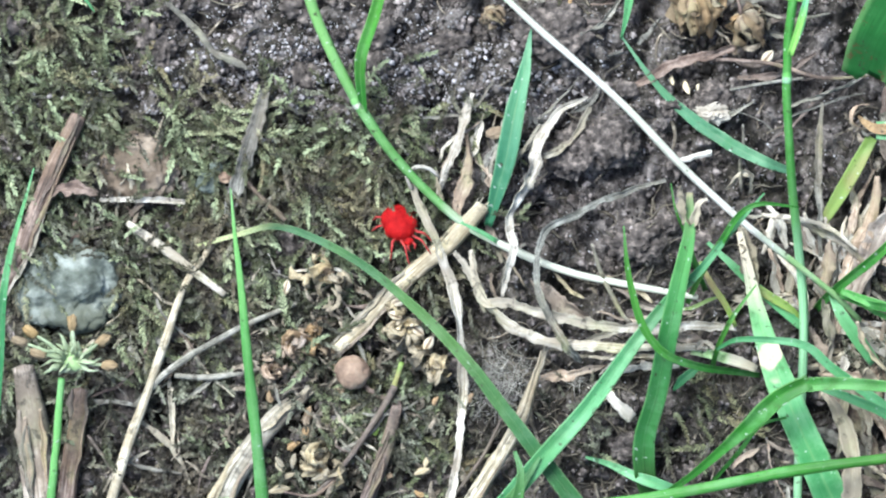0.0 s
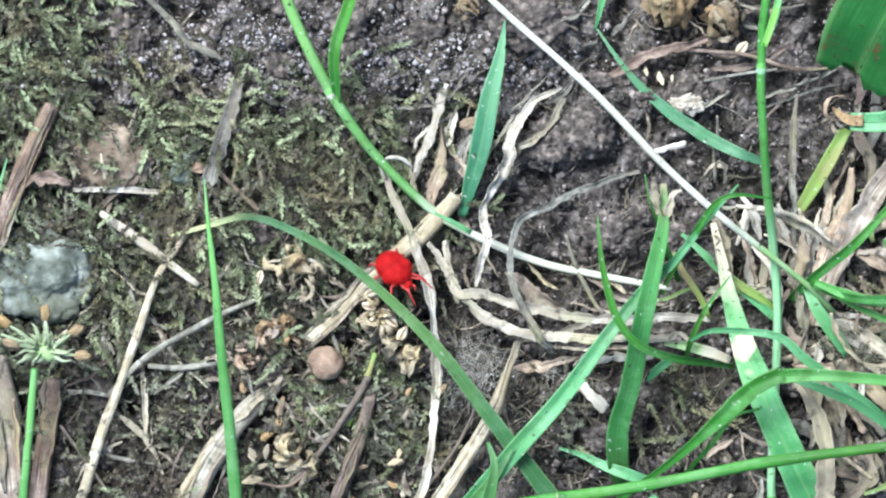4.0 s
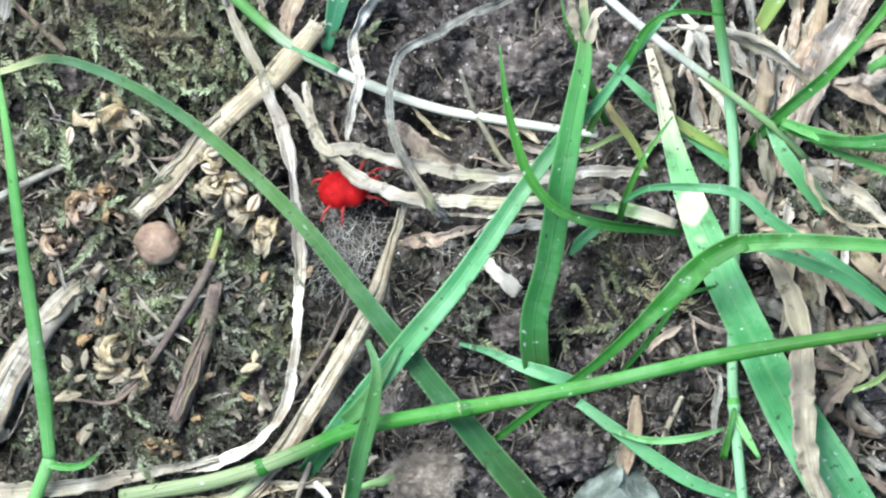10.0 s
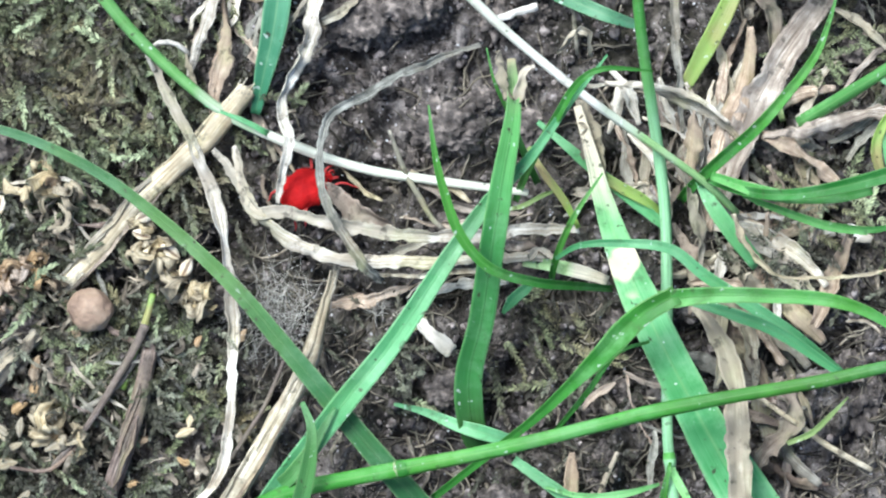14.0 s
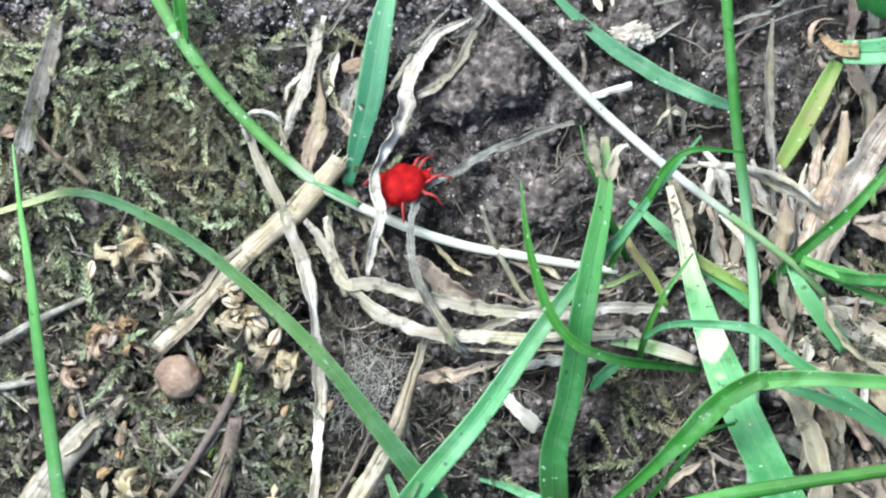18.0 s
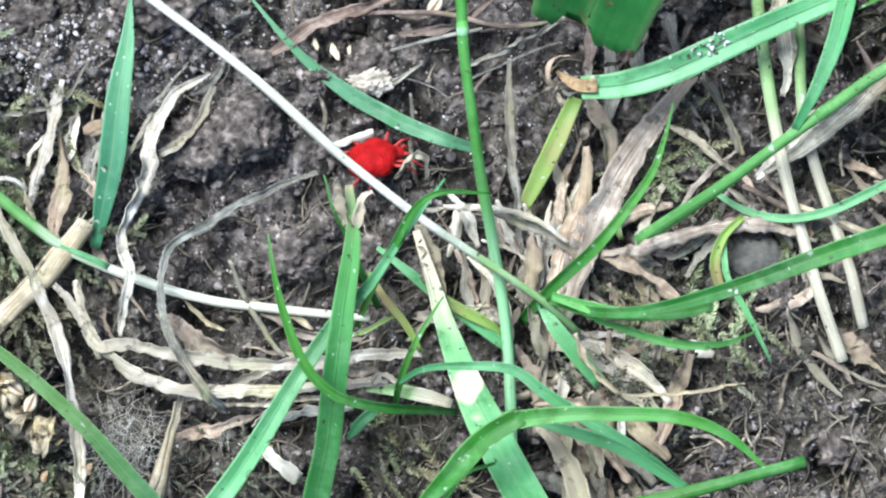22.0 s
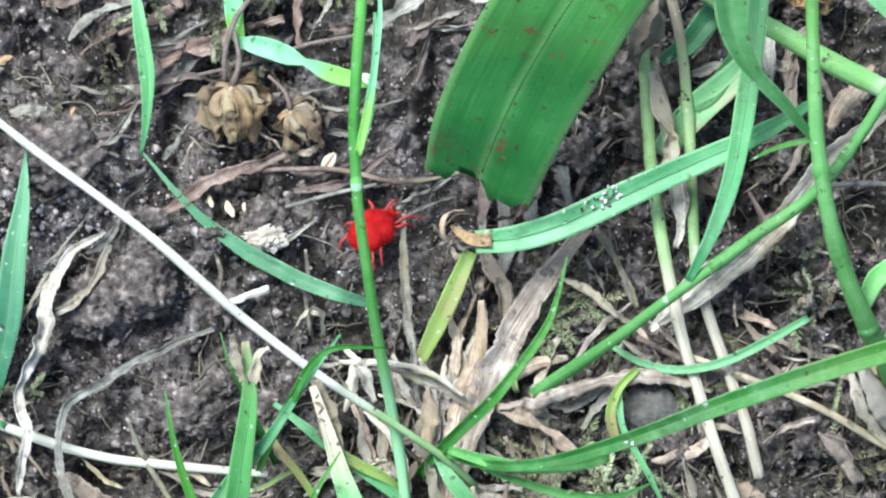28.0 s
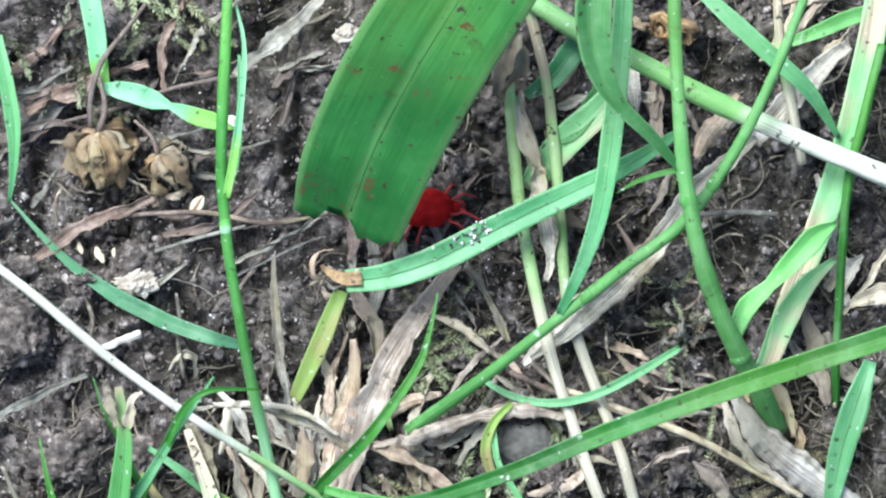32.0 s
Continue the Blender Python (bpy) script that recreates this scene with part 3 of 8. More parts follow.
def hollow(x, y):
    """Where the ground is hollow: above 0, between the clods and mossy mounds."""
    v = Vector((x, y, 11.0))
    return noise.noise(v / 3.9) + 0.45 * noise.noise(v / 1.7)


def soil_z(x, y):
    """Height of the soil in millimetres."""
    v = Vector((x, y, 3.0))
    z = -2.15 + 0.9 * noise.noise(v / 10) + 2.4 * abs(noise.noise(v / 3.3)) + 1.8 * abs(noise.noise(v / 1.35)) + 0.85 * abs(noise.noise(v / 0.62))
    z -= 3.4 * max(0.0, hollow(x, y) - 0.04)
    for px, py, pr, pd in PITS:
        d = ((x - px) ** 2 + (y - py) ** 2) / pr ** 2
        if d < 4:
            z += pd * math.exp(-1.6 * d)
    return 0.5 + 0.3 * (z - 0.5) if z > 0.5 else z


def build_ground():
    step = 0.24
    nx, ny = int((X1 - X0) / step) + 1, int((Y1 - Y0) / step) + 1
    xs, ys = np.linspace(X0, X1, nx), np.linspace(Y0, Y1, ny)
    verts = [(x, y, soil_z(x, y)) for y in ys for x in xs]
    faces = [(j * nx + i, j * nx + i + 1, (j + 1) * nx + i + 1, (j + 1) * nx + i) for j in range(ny - 1) for i in range(nx - 1)]
    # wide surroundings out to the horizon
    rim = [i for i in range(nx)] + [j * nx + nx - 1 for j in range(1, ny)] + [(ny - 1) * nx + i for i in range(nx - 2, -1, -1)] + [j * nx for j in range(ny - 2, 0, -1)]
    last = rim
    for far in (1.5, 4.0, 40.0, 8000.0):
        ring = []
        for i in rim:
            x, y, z = verts[i]
            ring.append(len(verts))
            verts.append((25 + (x - 25) * far, y * far, -0.6 + (3.0 * noise.noise(Vector((x, y, far))) if far < 100 else 0)))
        m = len(rim)
        faces += [(last[k], ring[k], ring[(k + 1) % m], last[(k + 1) % m]) for k in range(m)]
        last = ring
    ob = new("ground", mesh_of("ground", verts, faces, SOIL))
    tagged(ob, "dark brown crumbly damp soil with pale grit", "soil", kind="structure")


build_ground()


def scatter(name, label, category, mat, level, count, size, seed, where=None, squash=0.75, sink=0.15, smooth=True, crag=0.4):
    """Many small uneven bodies in one mesh."""
    r = np.random.default_rng(seed)
    shapes = [lump(level, (1, 1, 1), 0.55, seed + k, 1.3, crag) for k in range(6)]
    vs, fs, base = [], [], 0
    tries = 0
    made = 0
    while made < count and tries < count * 12:
        tries += 1
        x, y = r.uniform(X0 + 6, X1 - 6), r.uniform(Y0 + 6, Y1 - 6)
        if where is not None and r.random() > where(x, y):
            continue
        made += 1
        v, f = shapes[made % 6]
        s = size[0] + (size[1] - size[0]) * r.random() ** 2.5
        a = r.uniform(0, 6.283)
        ca, sa = math.cos(a), math.sin(a)
        k = s * r.uniform(0.7, 1.3, 3)
        q = v * k
        q = np.stack([q[:, 0] * ca - q[:, 1] * sa + x, q[:, 0] * sa + q[:, 1] * ca + y, q[:, 2] * squash + soil_z(x, y) + s * (squash - sink) * 0.6], 1)
        vs.append(q)
        fs.append(np.array(f) + base)
        base += len(v)
    ob = new(name, mesh_of(name, np.vstack(vs), np.vstack(fs), mat, smooth=smooth))
    return tagged(ob, label, category, kind="stuff")


def patchy(scale, low, seed):
    return lambda x, y: max(low, min(1.0, 0.5 + 1.6 * noise.noise(Vector((x / scale, y / scale, seed)))))


scatter("soil_crumbs", "small dark brown crumbs of soil", "soil", CRUMB, 2, 11000, (0.1, 0.42), 11, patchy(9, 0.3, 5.0), crag=0.8)
scatter("fine_soil", "fine grey-brown grains of soil", "soil", CRUMB, 1, 36000, (0.05, 0.2), 14, patchy(5, 0.3, 2.0))

def clods(count, size, seed):
    """Clods of soil, each lying by itself, on a few shared meshes."""
    r = np.random.default_rng(seed)
    shapes = []
    for k in range(8):
        v, f = lump(4, (1, 1, 1), 0.55, seed + k, 1.3, 0.6)
        shapes.append(mesh_of("soil_clod", v, np.array(f), CLOD))
    made, where = 0, patchy(14, 0.08, 9.0)
    while made < count:
        x, y = r.uniform(-36, 68), r.uniform(-27, 28)
        if r.random() > where(x, y):
            continue
        k = size[0] + (size[1] - size[0]) * r.random() ** 2
        ob = new("soil_clod", shapes[made % 8])
        ob.matrix_world = pose(x * MM, y * MM, (soil_z(x, y) + 0.15 * k) * MM, 0, 0, r.uniform(0, 360)) @ Matrix.Diagonal((k * r.uniform(0.8, 1.3), k, k * 0.75, 1))
        tagged(ob, "small crumbly clod of damp dark brown soil", "soil", "clods of soil")
        made += 1


clods(290, (0.45, 1.25), 12)
scatter("pale_grit", "white and grey grains of grit on the soil", "grit", GRIT, 1, 12000, (0.025, 0.105), 13, lambda x, y: 0.06 + math.exp(-(((x - -6.0) / 16) ** 2 + ((y - 15.0) / 4.5) ** 2)) + 0.3 * max(0.0, noise.noise(Vector((x / 7, y / 7, 4.0)))), sink=0.0)

scatter("sandy_soil", "pale lilac-grey sandy grains over the soil", "soil", SANDY, 1, 15000, (0.05, 0.24), 15, lambda x, y: math.exp(-(((x + 10.0) / 19) ** 2 + ((y - 13.5) / 3.6) ** 2)), sink=0.0, crag=0.8)

# ---- moss: short leafy shoots ----
MOSS_PATCHES = [(-27.4, -9.0, 4.0, 30), (-20.6, -12.6, 4.0, 34), (-24.2, -5.4, 3.0, 24), (-16.5, -5.4, 3.0, 24), (-3.8, -11.7, 4.0, 26), (-3.1, -12.1, 3.0, 22), (-0.8, -17.8, 3.0, 20), (-9.5, -13.4, 3.0, 16), (-8.3, -0.4, 3.0, 26), (-7.4, 9.6, 4.0, 24), (-13.8, 7.3, 3.0, 22), (-26.5, 14.6, 4.0, 24), (-32.8, 17.3, 4.0, 50), (-32.8, 12.7, 4.0, 45), (-20.6, 10.9, 3.0, 30), (-22.4, 7.8, 4.0, 50), (-19.9, 4.4, 3.0, 35), (-28.7, 11.4, 4.0, 40), (-15.1, -0.9, 3.0, 30), (-24.2, -2.7, 4.0, 30), (-10.1, 7.7, 4.0, 40), (-3.8, 10.5, 3.0, 20), (-24.2, -7.2, 4.0, 25), (-16.0, -11.3, 4.0, 25), (-6.0, -14.4, 5.0, 30), (-10.1, 5.0, 4.0, 35), (-1.1, 9.1, 2.0, 15), (-2.2, 1.8, 4.0, 35), (-6.6, 7.3, 4.0, 30), (21.2, -12.9, 3.0, 35), (20.6, -12.4, 2.5, 25), (-5.5, 2.7, 4.0, 40), (-12.1, -6.6, 4.0, 20), (-5.0, -16.3, 5.0, 30), (0.9, -20.0, 4.0, 15), (40.9, 4.0, 3.0, 25), (39.0, -6.6, 3.0, 40), (55.4, 10.7, 2.0, 10), (47.8, 0.6, 3.0, 20), (39.3, 3.2, 3.0, 35), (24.9, 27.7, 2.5, 25), (58.7, -5.9, 3.0, 25), (3.4, 10.8, 2.0, 15), (41.3, -5.0, 3.0, 25), (55.3, 4.9, 2.0, 15), (39.3, 6.0, 2.0, 12), (-16.9, 8.6, 3.0, 35), (-19.9, 6.5, 4.0, 40), (-10.3, -15.6, 5.0, 25), (15.2, -14.6, 4.0, 15)]  # x, y, radius, shoots


def moss_material(name, old, mid, young, dead):
    """Wet moss leaves: brown at the foot of a shoot, pale towards its tip, with dead brown patches."""
    n = Nodes(name)
    pos = n.place()
    along = n.add("ShaderNodeAttribute")
    along.attribute_name = "along"
    rnd = n.add("ShaderNodeNewGeometry").outputs["Random Per Island"]
    shoot = n.add("ShaderNodeSeparateXYZ", Vector=n.uv()).outputs["X"]
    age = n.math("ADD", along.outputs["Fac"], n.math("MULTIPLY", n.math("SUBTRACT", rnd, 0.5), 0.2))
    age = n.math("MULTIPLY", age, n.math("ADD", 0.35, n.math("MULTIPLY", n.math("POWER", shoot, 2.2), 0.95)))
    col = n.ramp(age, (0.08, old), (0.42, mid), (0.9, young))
    col = n.mix(n.ramp(n.noise(130.0, 4.0, pos, 0.65), (0.50, (0, 0, 0)), (0.62, (0.8, 0.8, 0.8))), col, n.mix(age, old, dead))
    hsv = n.add("ShaderNodeHueSaturation", Color=col)
    n.put(hsv, "Value", n.math("ADD", 0.75, n.math("MULTIPLY", rnd, 0.5)))
    p = n.principled(Base_Color=hsv.outputs[0], Roughness=0.55)
    p.inputs["Specular IOR Level"].default_value = 0.35
    t = n.add("ShaderNodeBsdfTranslucent", Color=hsv.outputs[0])
    m = n.add("ShaderNodeMixShader", Fac=0.18)
    n.tree.links.new(p.outputs[0], m.inputs[1])
    n.tree.links.new(t.outputs[0], m.inputs[2])
    return n.done(m.outputs[0])


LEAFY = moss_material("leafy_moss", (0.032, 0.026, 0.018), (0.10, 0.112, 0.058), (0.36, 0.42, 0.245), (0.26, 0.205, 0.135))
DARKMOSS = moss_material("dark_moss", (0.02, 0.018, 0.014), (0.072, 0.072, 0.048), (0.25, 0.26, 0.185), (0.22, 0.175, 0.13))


def smooth_step(v):
    return 1 / (1 + math.exp(-v))


def moss_cover(x, y):
    """How much moss grows at a place, from 0 to 1."""
    if ((x + 30.1) / 3.6) ** 2 + ((y + 3.2) / 2.7) ** 2 < 1 or ((x + 24.6) / 1.9) ** 2 + ((y - 6.3) / 1.6) ** 2 < 1:
        return 0.0
    left = smooth_step((11.5 - y + (1.5 if x < -20 else 0.0)) / 0.9) * smooth_step((0.5 - x) / 1.6)
    corner = 0.8 * smooth_step((-26.0 - x) / 1.2)
    patch = 0.0
    for px, py, pr in ((21.0, -12.6, 2.6), (39.2, -6.2, 3.2), (40.0, 4.0, 2.6), (20.8, -19.0, 2.4), (55.0, 4.0, 2.2), (17.0, 25.5, 2.0), (13.5, 24.0, 2.4), (20.0, 26.0, 1.8), (24.9, 27.0, 2.2), (58.5, -6.0, 2.6), (47.5, 0.8, 1.8), (10.5, -14.5, 2.2), (35.0, -8.5, 2.0)):
        patch = max(patch, 0.85 * math.exp(-((x - px) ** 2 + (y - py) ** 2) / pr ** 2))
    return max(left, corner, patch)


def moss_shoots(name, label, mat, count, length, leaf, seed, amount, low=0.0):
    """Shoots that rise and bend over, with pointed leaves set round them."""
    r = np.random.default_rng(seed)
    vs, al, tone, made, tries = [], [], [], 0, 0
    while made < count and tries < count * 14:
        tries += 1
        x, y = r.uniform(-37, 62), r.uniform(-29, 29)
        clump = min(1.0, max(0.0, 0.5 - 2.2 * hollow(x, y) + 0.8 * noise.noise(Vector((x / 6, y / 6, seed)))))
        if r.random() > moss_cover(x, y) * amount(x, y) * clump:
            continue
        made += 1
        q, h = r.uniform(*length), r.uniform(0, 6.283)
        if r.random() < 0.5:
            h = r.normal(-1.3, 0.6)
        rise, turn = r.uniform(0.35, 1.25), r.uniform(-0.8, 0.8)
        n = int(q / (0.17 * leaf)) + 3
        t = np.linspace(0, 1, n)
        hh, e = h + turn * t, rise * (1 - 1.1 * t)
        d = np.stack([np.cos(hh) * np.cos(e), np.sin(hh) * np.cos(e), np.sin(e)], 1)
        p = np.cumsum(d, 0) * q / n + np.array([x, y, max(soil_z(x, y), -1.3) + low])
        spin = np.where(np.arange(n) % 2 == 0, 0.35, math.pi - 0.35) + r.normal(0, 0.7, n)
        side = np.stack([-np.sin(hh), np.cos(hh), np.zeros(n)], 1)
        up = np.cross(d, side)
        out_ = side * np.cos(spin)[:, None] + up * np.sin(spin)[:, None]
        ll = (leaf * r.uniform(0.65, 1.2, n) * (0.75 + 0.5 * t - 0.55 * t ** 4))[:, None]
        way = out_ * (0.92 - 0.6 * t ** 3)[:, None] + d * (0.7 + 0.4 * t)[:, None] + r.normal(0, 0.08, (n, 3))
        way /= np.linalg.norm(way, axis=1)[:, None]
        flat = np.cross(way, up + r.normal(0, 0.3, (n, 3)))
        flat /= np.linalg.norm(flat, axis=1)[:, None] + 1e-9
        wide = ll * 0.17
        mid = p + way * ll * 0.42
        vs.append(np.stack([p, mid + flat * wide, p + way * ll - d * ll * 0.12, mid - flat * wide], 1).reshape(-1, 3))
        al.append(np.repeat(t, 4))
        tone.append(np.stack([np.full(4 * n, r.random()), np.repeat(t, 4)], 1))
    v = np.vstack(vs)
    f = np.arange(len(v)).reshape(-1, 4)
    ob = new(name, mesh_of(name, v, f, mat, np.vstack(tone), np.concatenate(al), smooth=False))
    return tagged(ob, label, "moss", kind="stuff")


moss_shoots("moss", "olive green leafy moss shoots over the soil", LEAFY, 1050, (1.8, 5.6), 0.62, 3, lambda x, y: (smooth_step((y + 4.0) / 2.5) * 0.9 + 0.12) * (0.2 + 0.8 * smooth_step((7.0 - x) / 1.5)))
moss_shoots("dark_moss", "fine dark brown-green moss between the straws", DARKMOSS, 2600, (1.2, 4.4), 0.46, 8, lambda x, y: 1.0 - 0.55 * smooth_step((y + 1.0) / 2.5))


def build_fronds():
    """Feathery moss fronds that lie over the carpet."""
    r = np.random.default_rng(23)
    vs, fs, base = [], [], 0
    for mx, my, mr, count in MOSS_PATCHES:
        for k in range(int(count * 0.55)):
            d, a = mr * math.sqrt(r.random()), r.uniform(0, 6.283)
            x, y = mx + d * math.cos(a), my + d * math.sin(a)
            if r.random() > 0.6 + 1.8 * noise.noise(Vector((x / 2.6, y / 2.6, 4.0))):
                continue
            h, length = r.uniform(0, 6.283), r.uniform(1.4, 4.6)
            bend, rise = r.uniform(-0.9, 0.9), r.uniform(0.2, 0.75)
            z0 = max(soil_z(x, y), -0.9) + 0.15
            n = int(length / 0.16)
            wide = r.uniform(0.28, 0.56)
            px, py = x, y
            for i in range(n):
                s = i / n
                hh = h + bend * s
                cz = z0 + rise * math.sin(math.pi * min(1.0, 0.75 * s + 0.1)) * length * 0.4
                nx, ny = px + math.cos(hh) * 0.16, py + math.sin(hh) * 0.16
                # stem piece
                sx, sy = -math.sin(hh) * 0.035, math.cos(hh) * 0.035
                vs += [(px + sx, py + sy, cz), (px - sx, py - sy, cz), (nx - sx, ny - sy, cz + 0.02), (nx + sx, ny + sy, cz + 0.02)]
                fs.append((base, base + 1, base + 2, base + 3))
                base += 4
                ll = wide * (0.35 + 0.65 * math.sin(math.pi * (0.12 + 0.85 * (1 - s)) * 0.62)) * r.uniform(0.75, 1.15)
                for sgn in (-1, 1):
                    la = hh + sgn * (0.8 + r.normal(0, 0.2))
                    dx, dy, lw = math.cos(la), math.sin(la), 0.07
                    up = r.uniform(0.0, 0.32)
                    mid = (px + dx * ll * 0.45, py + dy * ll * 0.45, cz + 0.06)
                    vs += [(px, py, cz), (mid[0] - dy * lw, mid[1] + dx * lw, mid[2]), (px + dx * ll, py + dy * ll, cz + up), (mid[0] + dy * lw, mid[1] - dx * lw, mid[2])]
                    fs.append((base, base + 3, base + 2, base + 1))
                    base += 4
                px, py = nx, ny
    ob = new("moss_fronds", mesh_of("moss_fronds", vs, fs, FROND, smooth=False))
    tagged(ob, "pale olive feathery moss fronds over the soil", "moss", kind="stuff")


build_fronds()


def build_litter():
    """Chaff, short dead bits and rootlets that lie about."""
    r = np.random.default_rng(31)

    def somewhere():
        while True:
            x, y = r.uniform(X0 + 8, X1 - 8), r.uniform(Y0 + 8, Y1 - 8)
            thick = 0.16 + 0.84 / (1 + math.exp((y - 0.5) / 1.6)) + (0.5 if x > 40 else 0.0)
            if r.random() < thick * (0.55 + 0.9 * noise.noise(Vector((x / 5, y / 5, 1.0)))):
                return x, y

    vs, fs, base = [], [], 0
    for k in range(4600):
        x, y = somewhere()
        h, length, w = r.uniform(0, 6.283), r.uniform(0.4, 2.6), 0.03 + 0.17 * r.random() ** 2.5
        bend = r.uniform(-1.3, 1.3)
        px, py, z = x, y, soil_z(x, y) + 0.12
        lift = r.uniform(0.0, 0.35)
        for i in range(5):
            hh = h + bend * i / 4
            ww = w * (1 - 0.35 * abs(i - 2) / 2)
            vs += [(px - math.sin(hh) * ww, py + math.cos(hh) * ww, z), (px, py, z + 0.35 * ww), (px + math.sin(hh) * ww, py - math.cos(hh) * ww, z), (px, py, z - 0.06)]
            px, py, z = px + math.cos(hh) * length / 4, py + math.sin(hh) * length / 4, z + lift * length / 8 + r.uniform(-0.06, 0.06)
        for i in range(4):
            a = base + 4 * i
            fs += [(a, a + 4, a + 5, a + 1), (a + 1, a + 5, a + 6, a + 2), (a + 2, a + 6, a + 7, a + 3), (a + 3, a + 7, a + 4, a)]
        base += 20
    tagged(new("plant_litter", mesh_of("plant_litter", vs, fs, LITTER)), "small brown and grey bits of dead plant", "litter", kind="stuff")
    vs, fs, base = [], [], 0
    for k in range(2400):
        x, y = somewhere()
        h, length, w = r.uniform(0, 6.283), r.uniform(2.0, 7.0), r.uniform(0.025, 0.085)
        curl = r.uniform(-0.35, 0.35)
        n = int(length * 2.2)
        z = soil_z(x, y) + 0.25
        for i in range(n):
            for q in range(4):
                a = q * math.pi / 2
                vs.append((x - math.sin(h) * math.cos(a) * w, y + math.cos(h) * math.cos(a) * w, z + math.sin(a) * w))
            h += curl * r.uniform(0, 1) + r.normal(0, 0.25)
            x, y = x + math.cos(h) * length / n, y + math.sin(h) * length / n
            z = 0.7 * z + 0.3 * (soil_z(x, y) + 0.45) + r.normal(0, 0.05)
        for i in range(n - 1):
            for q in range(4):
                a = base + 4 * i
                fs.append((a + q, a + 4 + q, a + 4 + (q + 1) % 4, a + (q + 1) % 4))
        base += 4 * n
    tagged(new("rootlets", mesh_of("rootlets", vs, fs, ROOT)), "thin brown rootlets and fibres on the soil", "roots", kind="stuff")


build_litter()


# ---- kinds of small things ----
def body(name, label, category, mat, x, y, z, radii, seed, level=5, rough=0.35, scale=1.6, crag=0.08, turn=0.0, group=""):
    v, f = lump(level, radii, rough, seed, scale, crag)
    ob = new(name, mesh_of(name, v, f, mat))
    ob.matrix_world = pose(x * MM, y * MM, z * MM, 0, 0, turn)
    return tagged(ob, label, category, group)


def flat_stone(name, label, mat, x, y, z, radii, seed, turn=0.0, category="stone", cuts=()):
    """A stone with broken flat facets."""
    v, f = lump(4, (1, 1, 1), 0.25, seed, 1.2, 0.05)
    r = np.random.default_rng(seed)
    for k in range(9):
        d = r.normal(size=3)
        d /= np.linalg.norm(d)
        over = np.maximum(v @ d - r.uniform(0.55, 0.8), 0)
        v = v - np.outer(over * 0.85, d)
    for angle, far in cuts:
        d = np.array([math.cos(math.radians(angle)), math.sin(math.radians(angle)), 0.25])
        v = v - np.outer(np.maximum(v @ d - far, 0), d)
    ob = new(name, mesh_of(name, v * np.array(radii), f, mat))
    ob.matrix_world = pose(x * MM, y * MM, z * MM, 0, 0, turn)
    return tagged(ob, label, category)


def seed_mesh(name, length, width, mat, seed):
    """A seed with a groove down its middle and a thin rim."""
    n, m = 14, 16
    vs, uv = [], []
    for i in range(n):
        s = i / (n - 1)
        r = math.sin(math.pi * min(max(s, 0.03), 0.97)) ** 0.6
        for j in range(m):
            a = 2 * math.pi * j / m
            g = 1 - 0.38 * math.exp(-((a - math.pi / 2) / 0.32) ** 2)
            k = 1 + (0.55 * noise.noise(Vector((3.1 * s, math.cos(a) * 1.3, math.sin(a) * 1.3 + seed))) - 0.35 * s if mat is not GROOVED else 0.0)
            vs.append(((s - 0.5) * length, math.cos(a) * r * k * width / 2 + (0.12 * width * math.sin(3 * s) if mat is not GROOVED else 0.0), math.sin(a) * r * k * g * width * 0.36))
            uv.append((j / m, s * length / 10))
    fs = [(i * m + j, (i + 1) * m + j, (i + 1) * m + (j + 1) % m, i * m + (j + 1) % m) for i in range(n - 1) for j in range(m)]
    fs += [tuple(range(m)), tuple(range(n * m - 1, n * m - m - 1, -1))]
    return mesh_of(name, vs, fs, mat, uv, np.zeros(len(vs)))


SEED_MESHES = [seed_mesh("seed", 1.2, 0.75, GROOVED, 1), seed_mesh("seed", 1.0, 0.5, SEED, 2), seed_mesh("seed", 1.0, 0.62, HUSK, 3), seed_mesh("seed", 1.2, 0.6, PAPERY, 9)]


def seed(x, y, z, turn, size=1.0, kind=0, label="pale oval seed with a groove"):
    ob = new("seed", SEED_MESHES[kind])
    ob.matrix_world = pose(x * MM, y * MM, z * MM, rng.uniform(-22, 8), rng.uniform(-12, 12), turn) @ Matrix.Scale(size, 4)
    return tagged(ob, label, "seed", "seeds on the soil")


